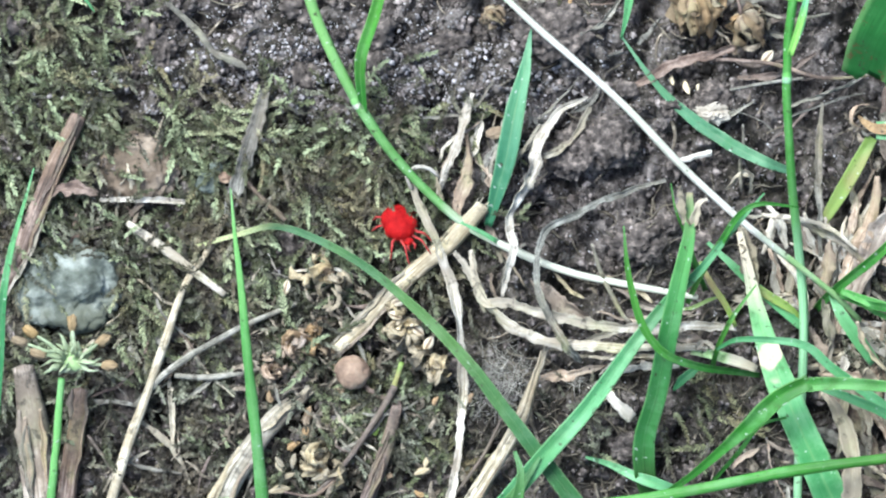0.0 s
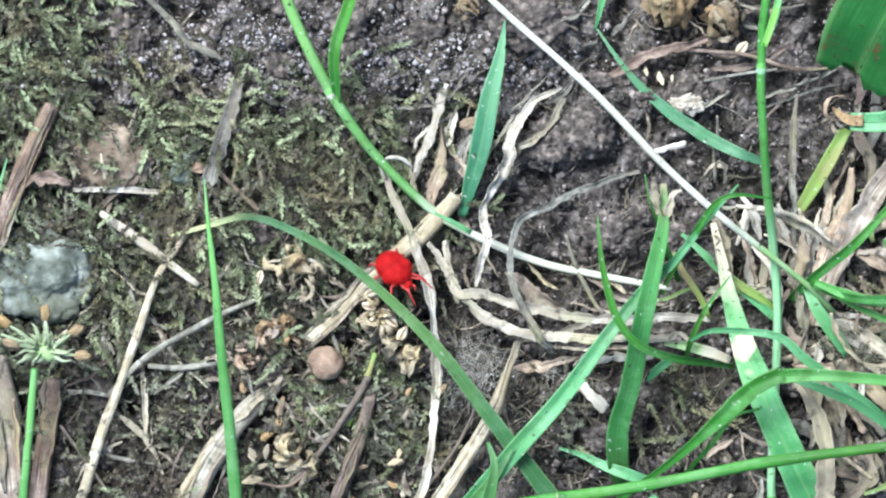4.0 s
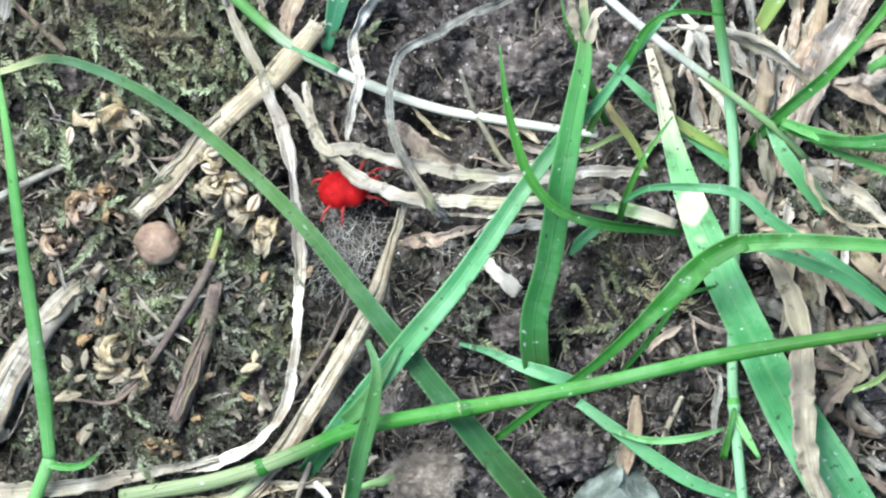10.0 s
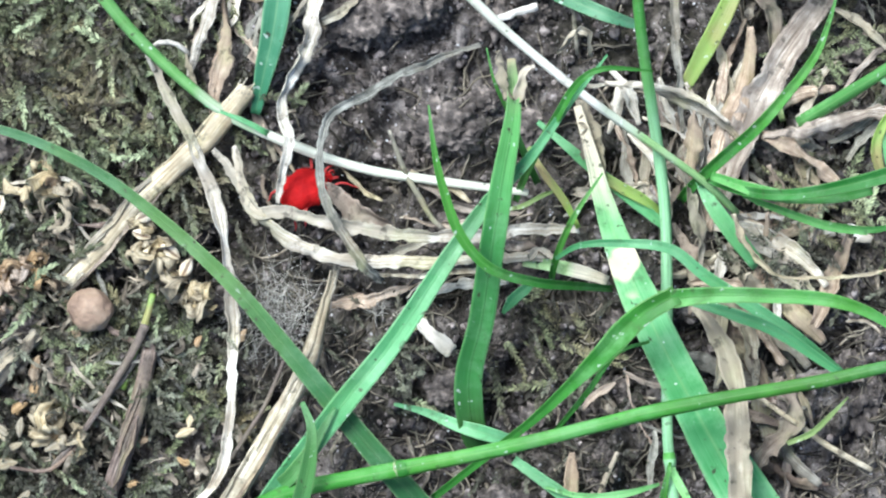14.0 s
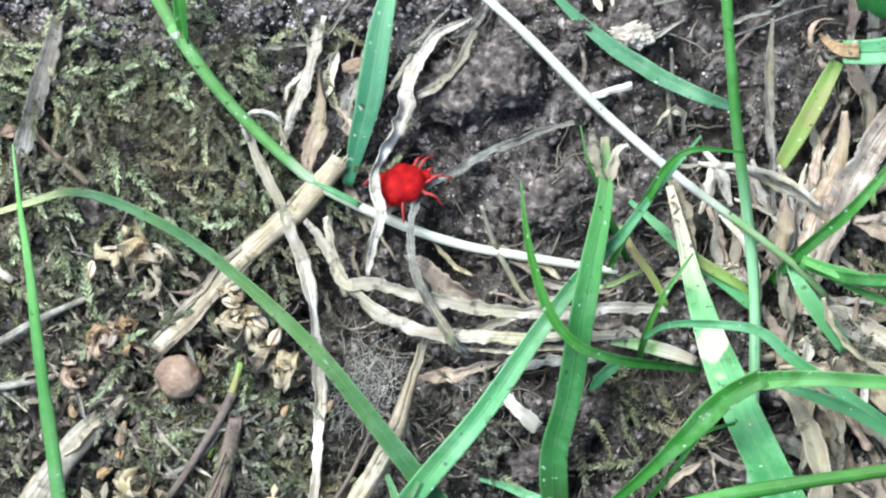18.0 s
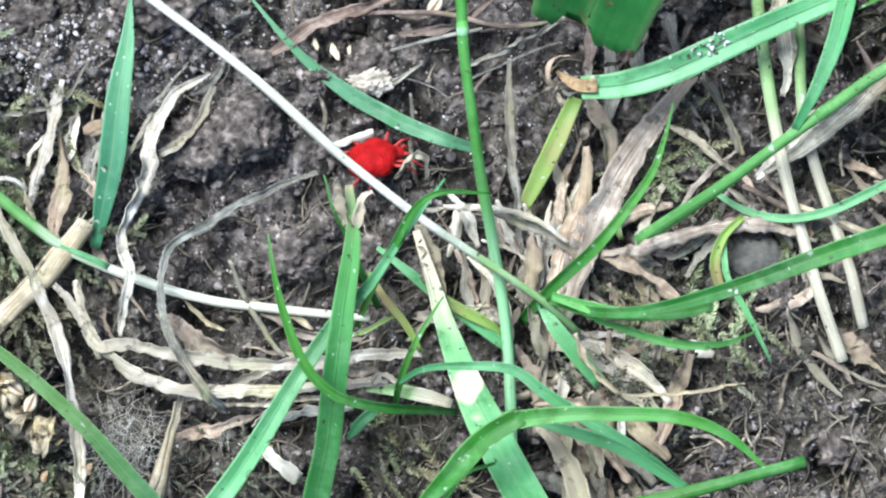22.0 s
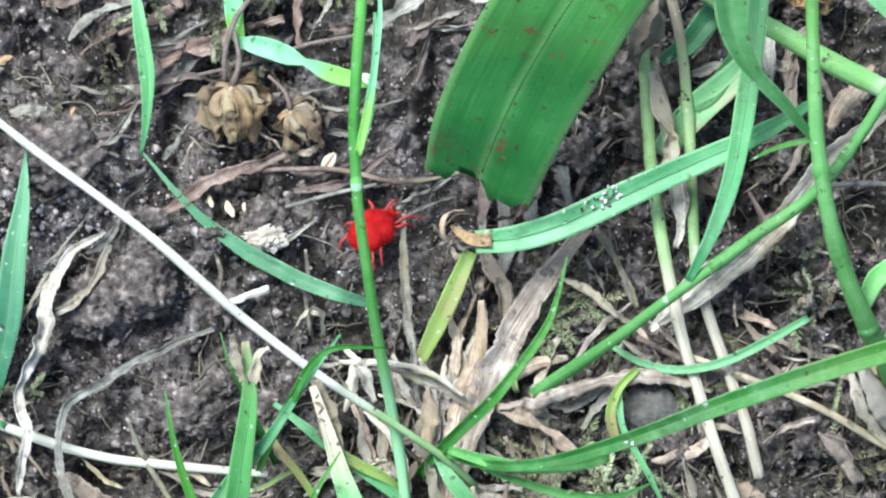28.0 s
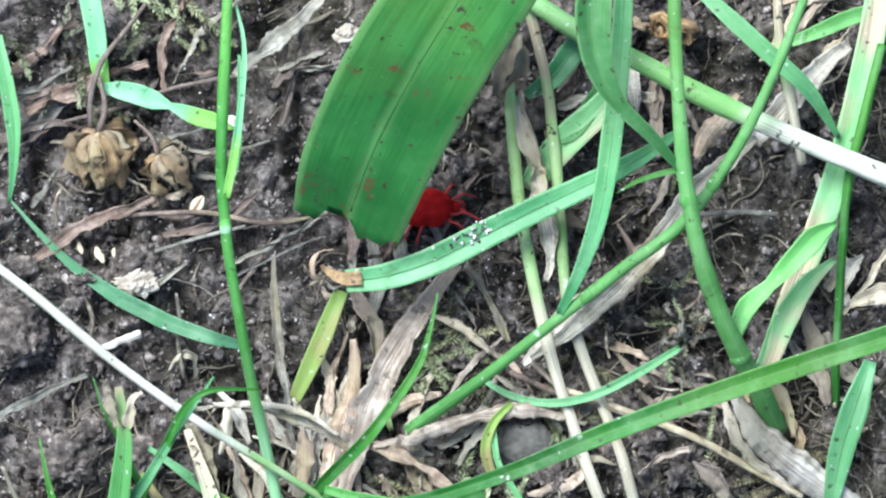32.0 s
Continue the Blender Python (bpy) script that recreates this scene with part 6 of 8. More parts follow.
blade("blade", "bluish blade at the foot of the tuft", TEAL, (0.5, 1.0, 1.1, 0.9), (30.99, -3.44, 2.40), (31.74, -5.09, 2.60), (32.86, -6.77, 2.20), (34.50, -9.04, 1.00), fold=0.35, parent=side)
blade("blade", "yellowish thin blade lying on dark soil", YELLOWING, (0.3, 0.5, 0.5, 0.3), (20.58, -1.01, 3.00), (21.41, -2.61, 3.00), (22.60, -4.40, 2.40), (23.44, -6.19, 1.60), fold=0.4, parent=side)
blade("blade", "yellowish green blade below the tuft", YELLOWING, (0.3, 0.7, 0.7, 0.3), (23.72, -1.97, 2.00), (25.61, -3.42, 2.20), (27.69, -4.71, 1.60), (28.74, -5.62, 0.80), fold=0.35, parent=side)
blade("blade", "pale thin blade lying on dark soil", SHEATH, (0.2, 0.3, 0.3, 0.1), (18.55, -4.84, 1.40), (19.96, -4.69, 1.60), (21.38, -4.03, 1.60), (22.62, -3.71, 1.20), fold=0.4, parent=side)

# straws and dead leaves in the middle
stem("straw", "stout broken cream straw with frayed ends", STRAW, (1.25, 1.5, 1.45, 1.3, 1.35, 1.5, 1.2), (3.24, 3.36, 1.30), (1.78, 1.74, 1.20), (-0.04, -0.05, 1.00), (-3.66, -3.07, 0.80), (-5.84, -5.49, 0.80), (-8.02, -7.56, 0.70), (-8.90, -8.43, 0.50), category='straw', flat=0.55, ridge=0.12, group='straws and dead leaves on the soil', fray=7)
blade("straw", "long twisted grey-cream straw strip", BLEACHED, (0.5, 0.75, 0.8, 0.75, 0.8, 0.75, 0.7, 0.7, 0.7, 0.6, 0.4), (-2.67, 5.82, 0.90), (-1.68, 3.33, 1.10), (-0.50, 0.84, 1.40), (0.77, -3.06, 0.90), (1.34, -6.95, 0.50), (1.59, -10.48, 0.50), (1.53, -15.06, 0.60), (0.94, -18.56, 0.70), (-0.04, -21.18, 0.80), (-2.64, -23.33, 0.80), (-6.20, -23.95, 0.70), (-9.58, -24.37, 0.40), crinkle=0.3, category='straw', group='straws and dead leaves on the soil')
stem("straw", "thin hooked pale straw end", BLEACHED, (0.25, 0.3, 0.35, 0.3), (-2.45, 4.84, 1.20), (-2.83, 5.90, 1.50), (-1.96, 6.55, 1.70), (-0.91, 6.38, 1.60), (-0.25, 5.74, 1.00), category='straw', group='straws and dead leaves on the soil')
blade("dead_leaf", "kinked bleached dead leaf", BLEACHED, (0.3, 0.6, 1.0, 1.2, 1.0, 0.75, 0.8, 0.6, 0.3), (11.63, 12.16, 0.80), (9.42, 11.07, 1.20), (8.15, 8.98, 1.60), (7.15, 6.17, 2.20), (5.42, 2.69, 3.40), (5.79, 0.22, 3.80), (5.31, -1.69, 3.40), (4.94, -3.80, 2.40), crinkle=0.35, category='dead leaf', group='straws and dead leaves on the soil')
blade("dead_leaf", "side strip of the kinked leaf", GREYDRY, (0.3, 0.6, 0.5, 0.3), (11.82, 11.37, 0.80), (10.97, 9.44, 1.20), (9.35, 7.89, 1.40), (8.11, 7.29, 1.60), crinkle=0.4, category='dead leaf', group='straws and dead leaves on the soil')
blade("dead_leaf", "grey strip lying on dark soil", GREYDRY, (0.4, 0.6, 0.5, 0.3), (7.98, 9.88, 1.00), (6.35, 7.97, 1.30), (5.06, 5.53, 1.30), (4.26, 2.92, 0.70), crinkle=0.4, category='dead leaf', group='straws and dead leaves on the soil')
blade("dead_leaf", "long grey withered leaf bent in a bow", DARKDRY, (0.3, 0.5, 0.7, 0.65, 0.6, 0.65, 0.7, 0.75, 0.5), (17.92, 5.51, 0.50), (14.18, 4.44, 0.50), (11.32, 2.99, 0.50), (8.40, 1.58, 0.90), (7.66, -0.87, 2.80), (7.81, -3.33, 3.80), (8.81, -5.80, 4.00), (10.14, -7.94, 3.60), (11.14, -8.97, 2.40), crinkle=0.3, category='dead leaf', group='straws and dead leaves on the soil')
blade("dead_leaf", "cream straw blade lying across", BLEACHED, (0.4, 0.75, 0.85, 0.85, 0.8, 0.8, 0.6), (1.08, -0.19, 2.20), (2.87, -3.04, 2.80), (3.66, -4.36, 3.20), (5.59, -4.40, 3.20), (9.07, -5.40, 3.20), (12.56, -6.08, 3.00), (16.06, -6.28, 2.60), (20.27, -6.17, 2.00), (23.44, -6.19, 1.00), crinkle=0.3, category='dead leaf', group='straws and dead leaves on the soil')
blade("dead_leaf", "cream straw blade lying beside it", BLEACHED, (0.4, 0.8, 0.9, 0.85, 0.8, 0.75, 0.5), (2.32, -0.04, 2.40), (2.74, -2.33, 2.80), (3.49, -4.28, 3.30), (5.55, -6.15, 3.40), (8.67, -7.42, 3.20), (12.52, -7.76, 3.00), (17.07, -7.84, 2.60), (21.29, -7.89, 1.60), crinkle=0.3, category='dead leaf', group='straws and dead leaves on the soil')
blade("dead_leaf", "thin straw strip lying on dark soil", STRAW, (0.2, 0.35, 0.4, 0.3), (10.03, -8.39, 2.20), (12.48, -8.66, 2.20), (15.30, -8.52, 2.00), (18.10, -8.70, 1.20), crinkle=0.4, category='dead leaf', group='straws and dead leaves on the soil')
blade("dead_leaf", "brown crinkled leaf over a hollow", BROWN, (0.3, 1.0, 1.6, 1.2, 0.5), (7.14, -2.45, 1.00), (8.54, -3.54, 1.40), (9.75, -4.63, 1.40), (10.79, -5.01, 1.10), (11.81, -5.92, 0.50), crinkle=0.6, category='dead leaf', group='straws and dead leaves on the soil')
blade("dead_leaf", "brown dead strip lying on dark soil", BROWN, (0.5, 0.8, 0.8, 0.4), (16.22, -6.72, 1.60), (18.14, -7.04, 1.80), (19.90, -7.23, 1.60), (21.29, -7.90, 1.00), crinkle=0.6, category='dead leaf', group='straws and dead leaves on the soil')
blade("grass_plant", "pale green blade along the straws", PALE_GREEN, (0.4, 0.8, 0.9, 0.6), (19.87, -8.21, 1.40), (21.63, -8.43, 1.60), (23.72, -9.01, 1.60), (25.12, -9.57, 1.40), fold=0.3)
stem("straw", "thin grey twig with a bent end", GREYDRY, (0.25, 0.35, 0.4, 0.3), (11.97, 0.43, 0.40), (12.62, -1.70, 0.50), (13.46, -3.49, 0.60), (14.30, -5.10, 0.50), (15.16, -6.00, 0.40), category='straw', group='straws and dead leaves on the soil')
blade("dead_leaf", "cream dead strip lying on dark soil", BLEACHED, (0.5, 0.8, 0.75, 0.6, 0.4), (2.56, 12.49, 0.90), (1.71, 10.21, 1.20), (1.06, 8.10, 1.30), (0.30, 6.18, 1.20), (-0.39, 3.84, 0.60), crinkle=0.35, category='dead leaf', group='straws and dead leaves on the soil')
blade("dead_leaf", "brownish dead leaf beside a straw", BROWN, (0.4, 1.0, 1.2, 1.0, 0.5), (2.01, 9.33, 0.60), (2.26, 7.38, 0.90), (1.93, 5.26, 1.00), (1.27, 3.16, 0.90), (1.04, 1.76, 0.40), crinkle=0.4, category='dead leaf', group='straws and dead leaves on the soil')
blade("dead_leaf", "thin dark strip lying on dark soil", GREYDRY, (0.2, 0.35, 0.35, 0.2), (4.16, 13.52, 0.60), (3.08, 11.95, 0.90), (1.99, 10.91, 0.90), (0.20, 10.61, 0.60), (-2.65, 10.34, 0.30), crinkle=0.3, category='dead leaf', group='straws and dead leaves on the soil')
blade("dead_leaf", "small cream strip lying on dark soil", STRAW, (0.4, 0.6, 0.5), (-0.59, 6.21, 1.00), (-0.33, 4.97, 1.10), (-0.14, 3.38, 0.70), crinkle=0.4, category='dead leaf', group='straws and dead leaves on the soil')
stem("straw", "broken cream straw sloping down", STRAW, (0.35, 1.0, 1.25, 1.2, 1.2, 1.1), (8.21, -8.18, 1.60), (7.33, -10.61, 1.60), (6.11, -13.92, 1.50), (4.62, -16.53, 1.30), (2.40, -19.99, 1.10), (-0.17, -23.46, 0.90), (-3.28, -26.57, 0.60), (-5.30, -28.66, 0.30), category='straw', flat=0.5, ridge=0.12, group='straws and dead leaves on the soil', fray=7)
stem("straw", "thin brown twig lying on dark soil", STICK, (0.25, 0.3, 0.3, 0.25), (4.76, -13.55, 0.90), (3.38, -16.33, 0.90), (2.09, -18.24, 0.80), (0.79, -19.98, 0.50), category='straw', group='straws and dead leaves on the soil')
stem("straw", "stout cream straw lying low", STRAW, (1.0, 1.7, 1.9, 1.8, 1.6), (-10.56, -11.17, 0.40), (-13.30, -13.53, 0.60), (-15.84, -16.79, 0.80), (-17.73, -20.31, 0.80), (-19.66, -24.27, 0.60), category='straw', flat=0.55, ridge=0.1, group='straws and dead leaves on the soil', fray=7)
blade("dead_leaf", "long brown and cream flat strip along the edge", STRAW, (0.8, 1.2, 1.2, 1.1, 0.8, 0.4), (-27.95, -25.36, 0.70), (-22.57, -25.15, 0.90), (-17.20, -25.13, 1.00), (-11.83, -24.84, 1.10), (-7.34, -23.94, 1.20), (-3.77, -23.30, 0.90), crinkle=0.3, category='dead leaf', group='straws and dead leaves on the soil')
blade("dead_leaf", "pale strip under the long stem", STRAW, (0.5, 1.0, 1.0, 0.8, 0.5), (-16.85, -27.26, 0.60), (-11.91, -26.81, 0.80), (-6.54, -26.35, 0.80), (-2.06, -25.45, 0.80), (3.30, -24.95, 0.60), crinkle=0.3, category='dead leaf', group='straws and dead leaves on the soil')
blade("dead_leaf", "flat greenish strip lying on dark soil", PALE_GREEN, (0.3, 0.7, 0.7, 0.4), (4.33, -25.72, 0.50), (6.47, -25.06, 0.70), (9.32, -24.25, 0.80), (11.44, -23.61, 0.60), crinkle=0.2, category='dead leaf', group='straws and dead leaves on the soil')
stem("straw", "cream straw lying on dark soil", PALE_GREEN, (0.7, 0.8, 0.7), (0.19, -23.11, 1.00), (-1.26, -24.66, 1.00), (-3.44, -26.55, 0.80), (-5.29, -28.31, 0.30), category='straw', group='straws and dead leaves on the soil')
stem("straw", "thin straw lying on dark soil", STRAW, (0.3, 0.35, 0.3), (2.11, -23.53, 0.80), (1.36, -25.27, 0.80), (0.76, -27.04, 0.50), category='straw', group='straws and dead leaves on the soil')
blade("straw_chip", "small white sliver lying on dark soil", CHIP, (0.3, 0.7, 0.3), (2.27, -24.92, 1.20), (2.94, -25.99, 1.20), (3.41, -27.27, 0.80), category='straw', crinkle=0.3, group='pale chips')

# dead leaves low at the right
blade("dead_leaf", "brown and cream withered leaf hanging down", STRAW, (0.7, 1.3, 1.5, 1.4, 1.2), (30.54, -11.22, 3.00), (32.03, -13.69, 3.60), (32.64, -16.12, 4.20), (32.72, -18.90, 4.60), (32.64, -22.03, 4.60), (33.10, -25.22, 4.00), (34.10, -28.46, 3.00), crinkle=0.3, category='dead leaf', group='straws and dead leaves on the soil', fold=0.3)
blade("dead_leaf", "pinkish curved dead leaf", BROWN, (0.4, 0.9, 1.0, 0.8, 0.5), (30.09, -9.84, 1.60), (32.53, -9.97, 1.80), (33.56, -10.63, 1.80), (34.23, -12.41, 1.40), (35.93, -15.29, 0.80), crinkle=0.4, category='dead leaf', group='straws and dead leaves on the soil')
blade("dead_leaf", "brown dead leaf lying on dark soil", BROWN, (0.5, 1.3, 1.5, 1.4, 0.8), (34.72, 5.81, 1.20), (34.28, 2.67, 1.40), (33.16, -0.11, 1.40), (32.20, -3.23, 1.20), (31.25, -6.73, 0.60), crinkle=0.35, category='dead leaf', group='straws and dead leaves on the soil')
blade("dead_leaf", "cream dead leaf lying on dark soil", STRAW, (0.4, 0.8, 0.8, 0.4), (29.60, -2.11, 1.60), (30.41, -4.23, 1.80), (30.89, -6.35, 1.40), (31.01, -9.18, 0.80), crinkle=0.4, category='dead leaf', group='straws and dead leaves on the soil')
blade("dead_leaf", "dry brown leaf lying on dark soil", BROWN, (0.6, 1.3, 1.2, 0.4), (35.55, -15.96, 1.20), (36.17, -18.79, 1.20), (34.37, -20.86, 1.00), (33.28, -22.97, 0.50), crinkle=0.5, category='dead leaf', group='straws and dead leaves on the soil')
stem("straw", "thin stalk lying on dark soil", STRAW, (0.3, 0.4, 0.35), (33.76, -16.96, 1.40), (36.17, -18.78, 1.40), (38.52, -20.62, 1.00), (41.04, -22.12, 0.50), category='straw', group='straws and dead leaves on the soil')
stem("straw", "thin stalk lying on dark soil", STRAW, (0.3, 0.4, 0.35), (25.26, -20.28, 0.60), (24.34, -22.02, 0.70), (23.76, -23.78, 0.40), category='straw', group='straws and dead leaves on the soil')
blade("grass_plant", "thin pale blade lying on dark soil", SHEATH, (0.3, 0.4, 0.3, 0.1), (35.76, -20.15, 2.00), (37.16, -19.65, 2.20), (38.24, -18.81, 2.00), (39.71, -17.48, 1.40), fold=0.4)
blade("dead_leaf", "thin cream stalk lying on dark soil", BLEACHED, (0.3, 0.45, 0.4, 0.2), (25.50, 2.72, 3.00), (28.62, 2.28, 3.40), (31.05, 1.52, 3.20), (33.12, -0.11, 2.40), crinkle=0.2, category='dead leaf', group='straws and dead leaves on the soil')
blade("dead_leaf", "dry bent leaf lying on dark soil", STRAW, (0.3, 0.6, 0.5), (22.07, -8.20, 2.40), (21.04, -7.46, 2.60), (20.32, -7.98, 2.20), crinkle=0.5, category='dead leaf', group='straws and dead leaves on the soil')
blade("dead_leaf", "red-brown base of a blade", BROWN, (0.5, 1.0, 1.2, 0.6), (22.45, -20.22, 0.40), (22.23, -21.97, 0.50), (21.65, -23.72, 0.40), (21.44, -25.15, 0.10), crinkle=0.3, category='dead leaf', group='straws and dead leaves on the soil')
blade("grass_plant", "small bluish leaf lying on dark soil", TEAL, (0.2, 0.7, 0.7, 0.2), (18.48, -11.26, 2.00), (19.21, -10.39, 2.40), (20.10, -9.72, 2.40), (20.63, -9.39, 2.00), fold=0.35)

# straws and sticks at the left
stem("stick", "brown weathered stick lying on dark soil", STICK, (1.3, 1.6, 1.6, 1.5, 1.0), (-29.11, 10.68, 0.90), (-30.92, 6.83, 1.00), (-32.51, 2.99, 1.00), (-34.11, -0.86, 0.90), (-35.74, -4.04, 0.50), category='stick', ridge=0.1)
blade("stick_splinter", "reddish splintered stick end", STICK, (0.5, 1.2, 0.6), (-32.01, 4.11, 1.40), (-29.96, 4.79, 1.50), (-27.51, 4.34, 1.00), crinkle=0.5, category='stick')
stem("straw", "pale broken straw lying on dark soil", BLEACHED, (0.5, 0.8, 0.85, 0.7, 0.5), (-25.26, 2.08, 0.80), (-22.29, 0.04, 1.10), (-20.02, -1.68, 1.10), (-17.42, -3.67, 0.70), category='straw', flat=0.55, group='straws and dead leaves on the soil')
blade("straw", "thin white straw strip", BLEACHED, (0.4, 0.5, 0.45), (-27.53, 3.94, 0.80), (-24.12, 3.98, 0.90), (-20.60, 3.80, 0.70), category='straw', crinkle=0.2, group='straws and dead leaves on the soil')
blade("dead_leaf", "grey flat dead blade", GREYDRY, (0.6, 1.3, 1.3, 1.2, 0.7), (-14.07, 13.16, 0.70), (-14.82, 10.22, 1.00), (-15.72, 7.50, 1.00), (-16.42, 5.02, 0.80), (-17.25, 1.85, 0.50), crinkle=0.3, category='dead leaf', group='straws and dead leaves on the soil')
stem("straw", "long thin straw going down", STRAW, (0.4, 0.6, 0.7, 0.8, 0.9, 0.9), (-17.25, 2.76, 0.60), (-18.68, 0.04, 0.80), (-20.71, -3.12, 1.00), (-22.29, -7.65, 1.10), (-23.87, -12.17, 1.10), (-25.38, -16.25, 1.00), (-26.62, -20.33, 0.80), (-28.71, -25.34, 0.30), category='straw', group='straws and dead leaves on the soil')
stem("straw", "thin dry stem lying on dark soil", GREYDRY, (0.35, 0.5, 0.55, 0.5), (-11.66, -4.39, 0.70), (-15.95, -6.20, 1.00), (-20.02, -8.46, 1.10), (-22.52, -10.27, 1.00), (-24.60, -12.64, 0.60), category='straw', group='straws and dead leaves on the soil')
stem("twig", "thin reddish stalk lying on dark soil", STICK, (0.25, 0.35, 0.4), (-15.87, 5.56, 0.80), (-14.23, 3.89, 0.90), (-12.57, 2.31, 0.70), category='stalk', group='straws and dead leaves on the soil')
blade("dead_leaf", "dark grey dead blade lying on moss", GREYDRY, (0.4, 0.6, 0.6, 0.4), (-22.33, 19.97, 0.60), (-19.82, 17.69, 0.80), (-18.00, 15.65, 0.80), (-15.53, 14.44, 0.50), crinkle=0.3, category='dead leaf', group='straws and dead leaves on the soil')
stem("straw", "dark greyish twig lying on dark soil", GREYDRY, (0.4, 0.5, 0.4), (-21.41, -10.14, 0.70), (-18.68, -10.27, 0.80), (-14.84, -9.69, 0.60), category='straw', group='straws and dead leaves on the soil')
stem("straw", "broad brown dead stalk", BROWN, (1.6, 2.6, 2.6, 2.4), (-33.62, -9.46, 1.20), (-33.08, -12.63, 1.20), (-32.73, -16.26, 1.00), (-32.23, -21.70, 0.60), category='stalk', flat=0.5, ridge=0.08, group='straws and dead leaves on the soil')
stem("straw", "brown dead stalk lying on dark soil", STICK, (1.2, 1.6, 1.5, 1.4), (-29.03, -11.28, 0.80), (-29.34, -14.44, 0.90), (-29.94, -18.07, 0.80), (-30.51, -22.16, 0.50), category='stalk', flat=0.6, group='straws and dead leaves on the soil')
spent_flower = flower_head(-29.29, -8.95, 4.60)
stem("stem", "light green stem below a flower head", FRESH, (0.55, 0.65, 0.7), (-30.19, -10.30, 4.60), (-30.56, -14.37, 3.60), (-31.27, -20.29, 2.00), (-31.68, -24.44, 0.20), parent=spent_flower)
stem("straw", "thin dark reddish twig", STICK, (0.25, 0.3, 0.3), (-28.46, -14.90, 0.60), (-26.62, -17.39, 0.80), (-24.60, -20.33, 0.60), category='straw', group='straws and dead leaves on the soil')
stem("twig", "light brown curved stalk of a dry seed head", YELLOWING, (0.4, 0.5, 0.45), (-3.19, -9.10, 1.20), (-3.86, -11.02, 1.00), (-4.63, -12.77, 0.80), (-5.41, -14.87, 0.50), category='stalk', group='straws and dead leaves on the soil')
stem("straw", "dry branched stalk lying on dark soil", GREYDRY, (0.3, 0.4, 0.4, 0.3), (-4.28, -12.78, 0.80), (-5.92, -14.85, 0.90), (-8.42, -16.19, 0.90), (-10.92, -16.13, 0.60), category='straw', group='straws and dead leaves on the soil')
stem("straw", "rotten grey-brown stalk lying on moss", STICK, (0.8, 1.1, 1.2, 1.0), (-3.60, -12.60, 0.90), (-4.25, -15.24, 1.10), (-5.21, -18.03, 1.10), (-6.72, -21.52, 0.70), flat=0.6, ridge=0.12, fray=4, category='dead leaf', group='straws and dead leaves on the soil')
stem("straw", "thin dark twig lying on dark soil", STICK, (0.3, 0.35, 0.3), (-15.86, 5.36, 0.60), (-14.28, 3.90, 0.80), (-12.74, 2.63, 0.60), category='straw', group='straws and dead leaves on the soil')
blade("dead_leaf", "thin dark dead blade beside a capsule", STICK, (0.5, 0.9, 0.9, 0.5), (15.55, 13.01, 0.70), (18.22, 14.49, 0.90), (20.80, 15.26, 1.00), (23.41, 16.22, 0.70), crinkle=0.3, category='dead leaf', group='straws and dead leaves on the soil')
stem("straw", "long thin dark twig", STICK, (0.25, 0.3, 0.35, 0.3, 0.2), (20.43, 15.13, 0.70), (23.63, 15.04, 0.90), (26.80, 14.68, 1.00), (30.26, 13.64, 0.90), (33.86, 13.77, 0.70), category='straw', group='straws and dead leaves on the soil')
stem("straw", "thin grey stalk lying on dark soil", GREYDRY, (0.2, 0.28, 0.25), (23.01, 12.70, 0.60), (25.93, 13.25, 0.80), (28.83, 13.63, 0.70), category='straw', group='straws and dead leaves on the soil')
blade("dead_leaf", "brown dead strips above the capsules", STICK, (0.5, 1.0, 1.0, 0.6), (15.89, 22.28, 0.60), (18.48, 23.04, 0.80), (21.44, 23.95, 0.90), (24.00, 24.40, 0.60), crinkle=0.4, category='dead leaf', group='straws and dead leaves on the soil')
blade("dead_leaf", "grey-brown strip lying on dark soil", GREYDRY, (0.4, 0.9, 0.9, 0.5), (29.21, 23.08, 0.80), (31.15, 24.46, 1.00), (33.08, 25.67, 1.00), (35.44, 27.41, 0.60), crinkle=0.3, category='dead leaf', group='straws and dead leaves on the soil')
stem("straw", "thin twig across the soil", STICK, (0.25, 0.3, 0.25), (29.21, 23.09, 0.60), (25.60, 22.78, 0.70), (21.93, 21.95, 0.60), (18.30, 21.48, 0.40), category='straw', group='straws and dead leaves on the soil')
stem("straw", "thin pale twig lying on dark soil", GREYDRY, (0.3, 0.35, 0.3), (57.23, 11.09, 0.80), (59.73, 10.98, 0.90), (62.22, 10.53, 0.70), category='straw', group='straws and dead leaves on the soil')
blade("dead_leaf", "thin grey dead blade", GREYDRY, (0.2, 0.45, 0.45, 0.2), (42.15, 9.59, 0.80), (43.19, 7.86, 1.00), (43.90, 6.17, 0.90), (44.44, 4.50, 0.50), crinkle=0.3, category='dead leaf', group='straws and dead leaves on the soil')

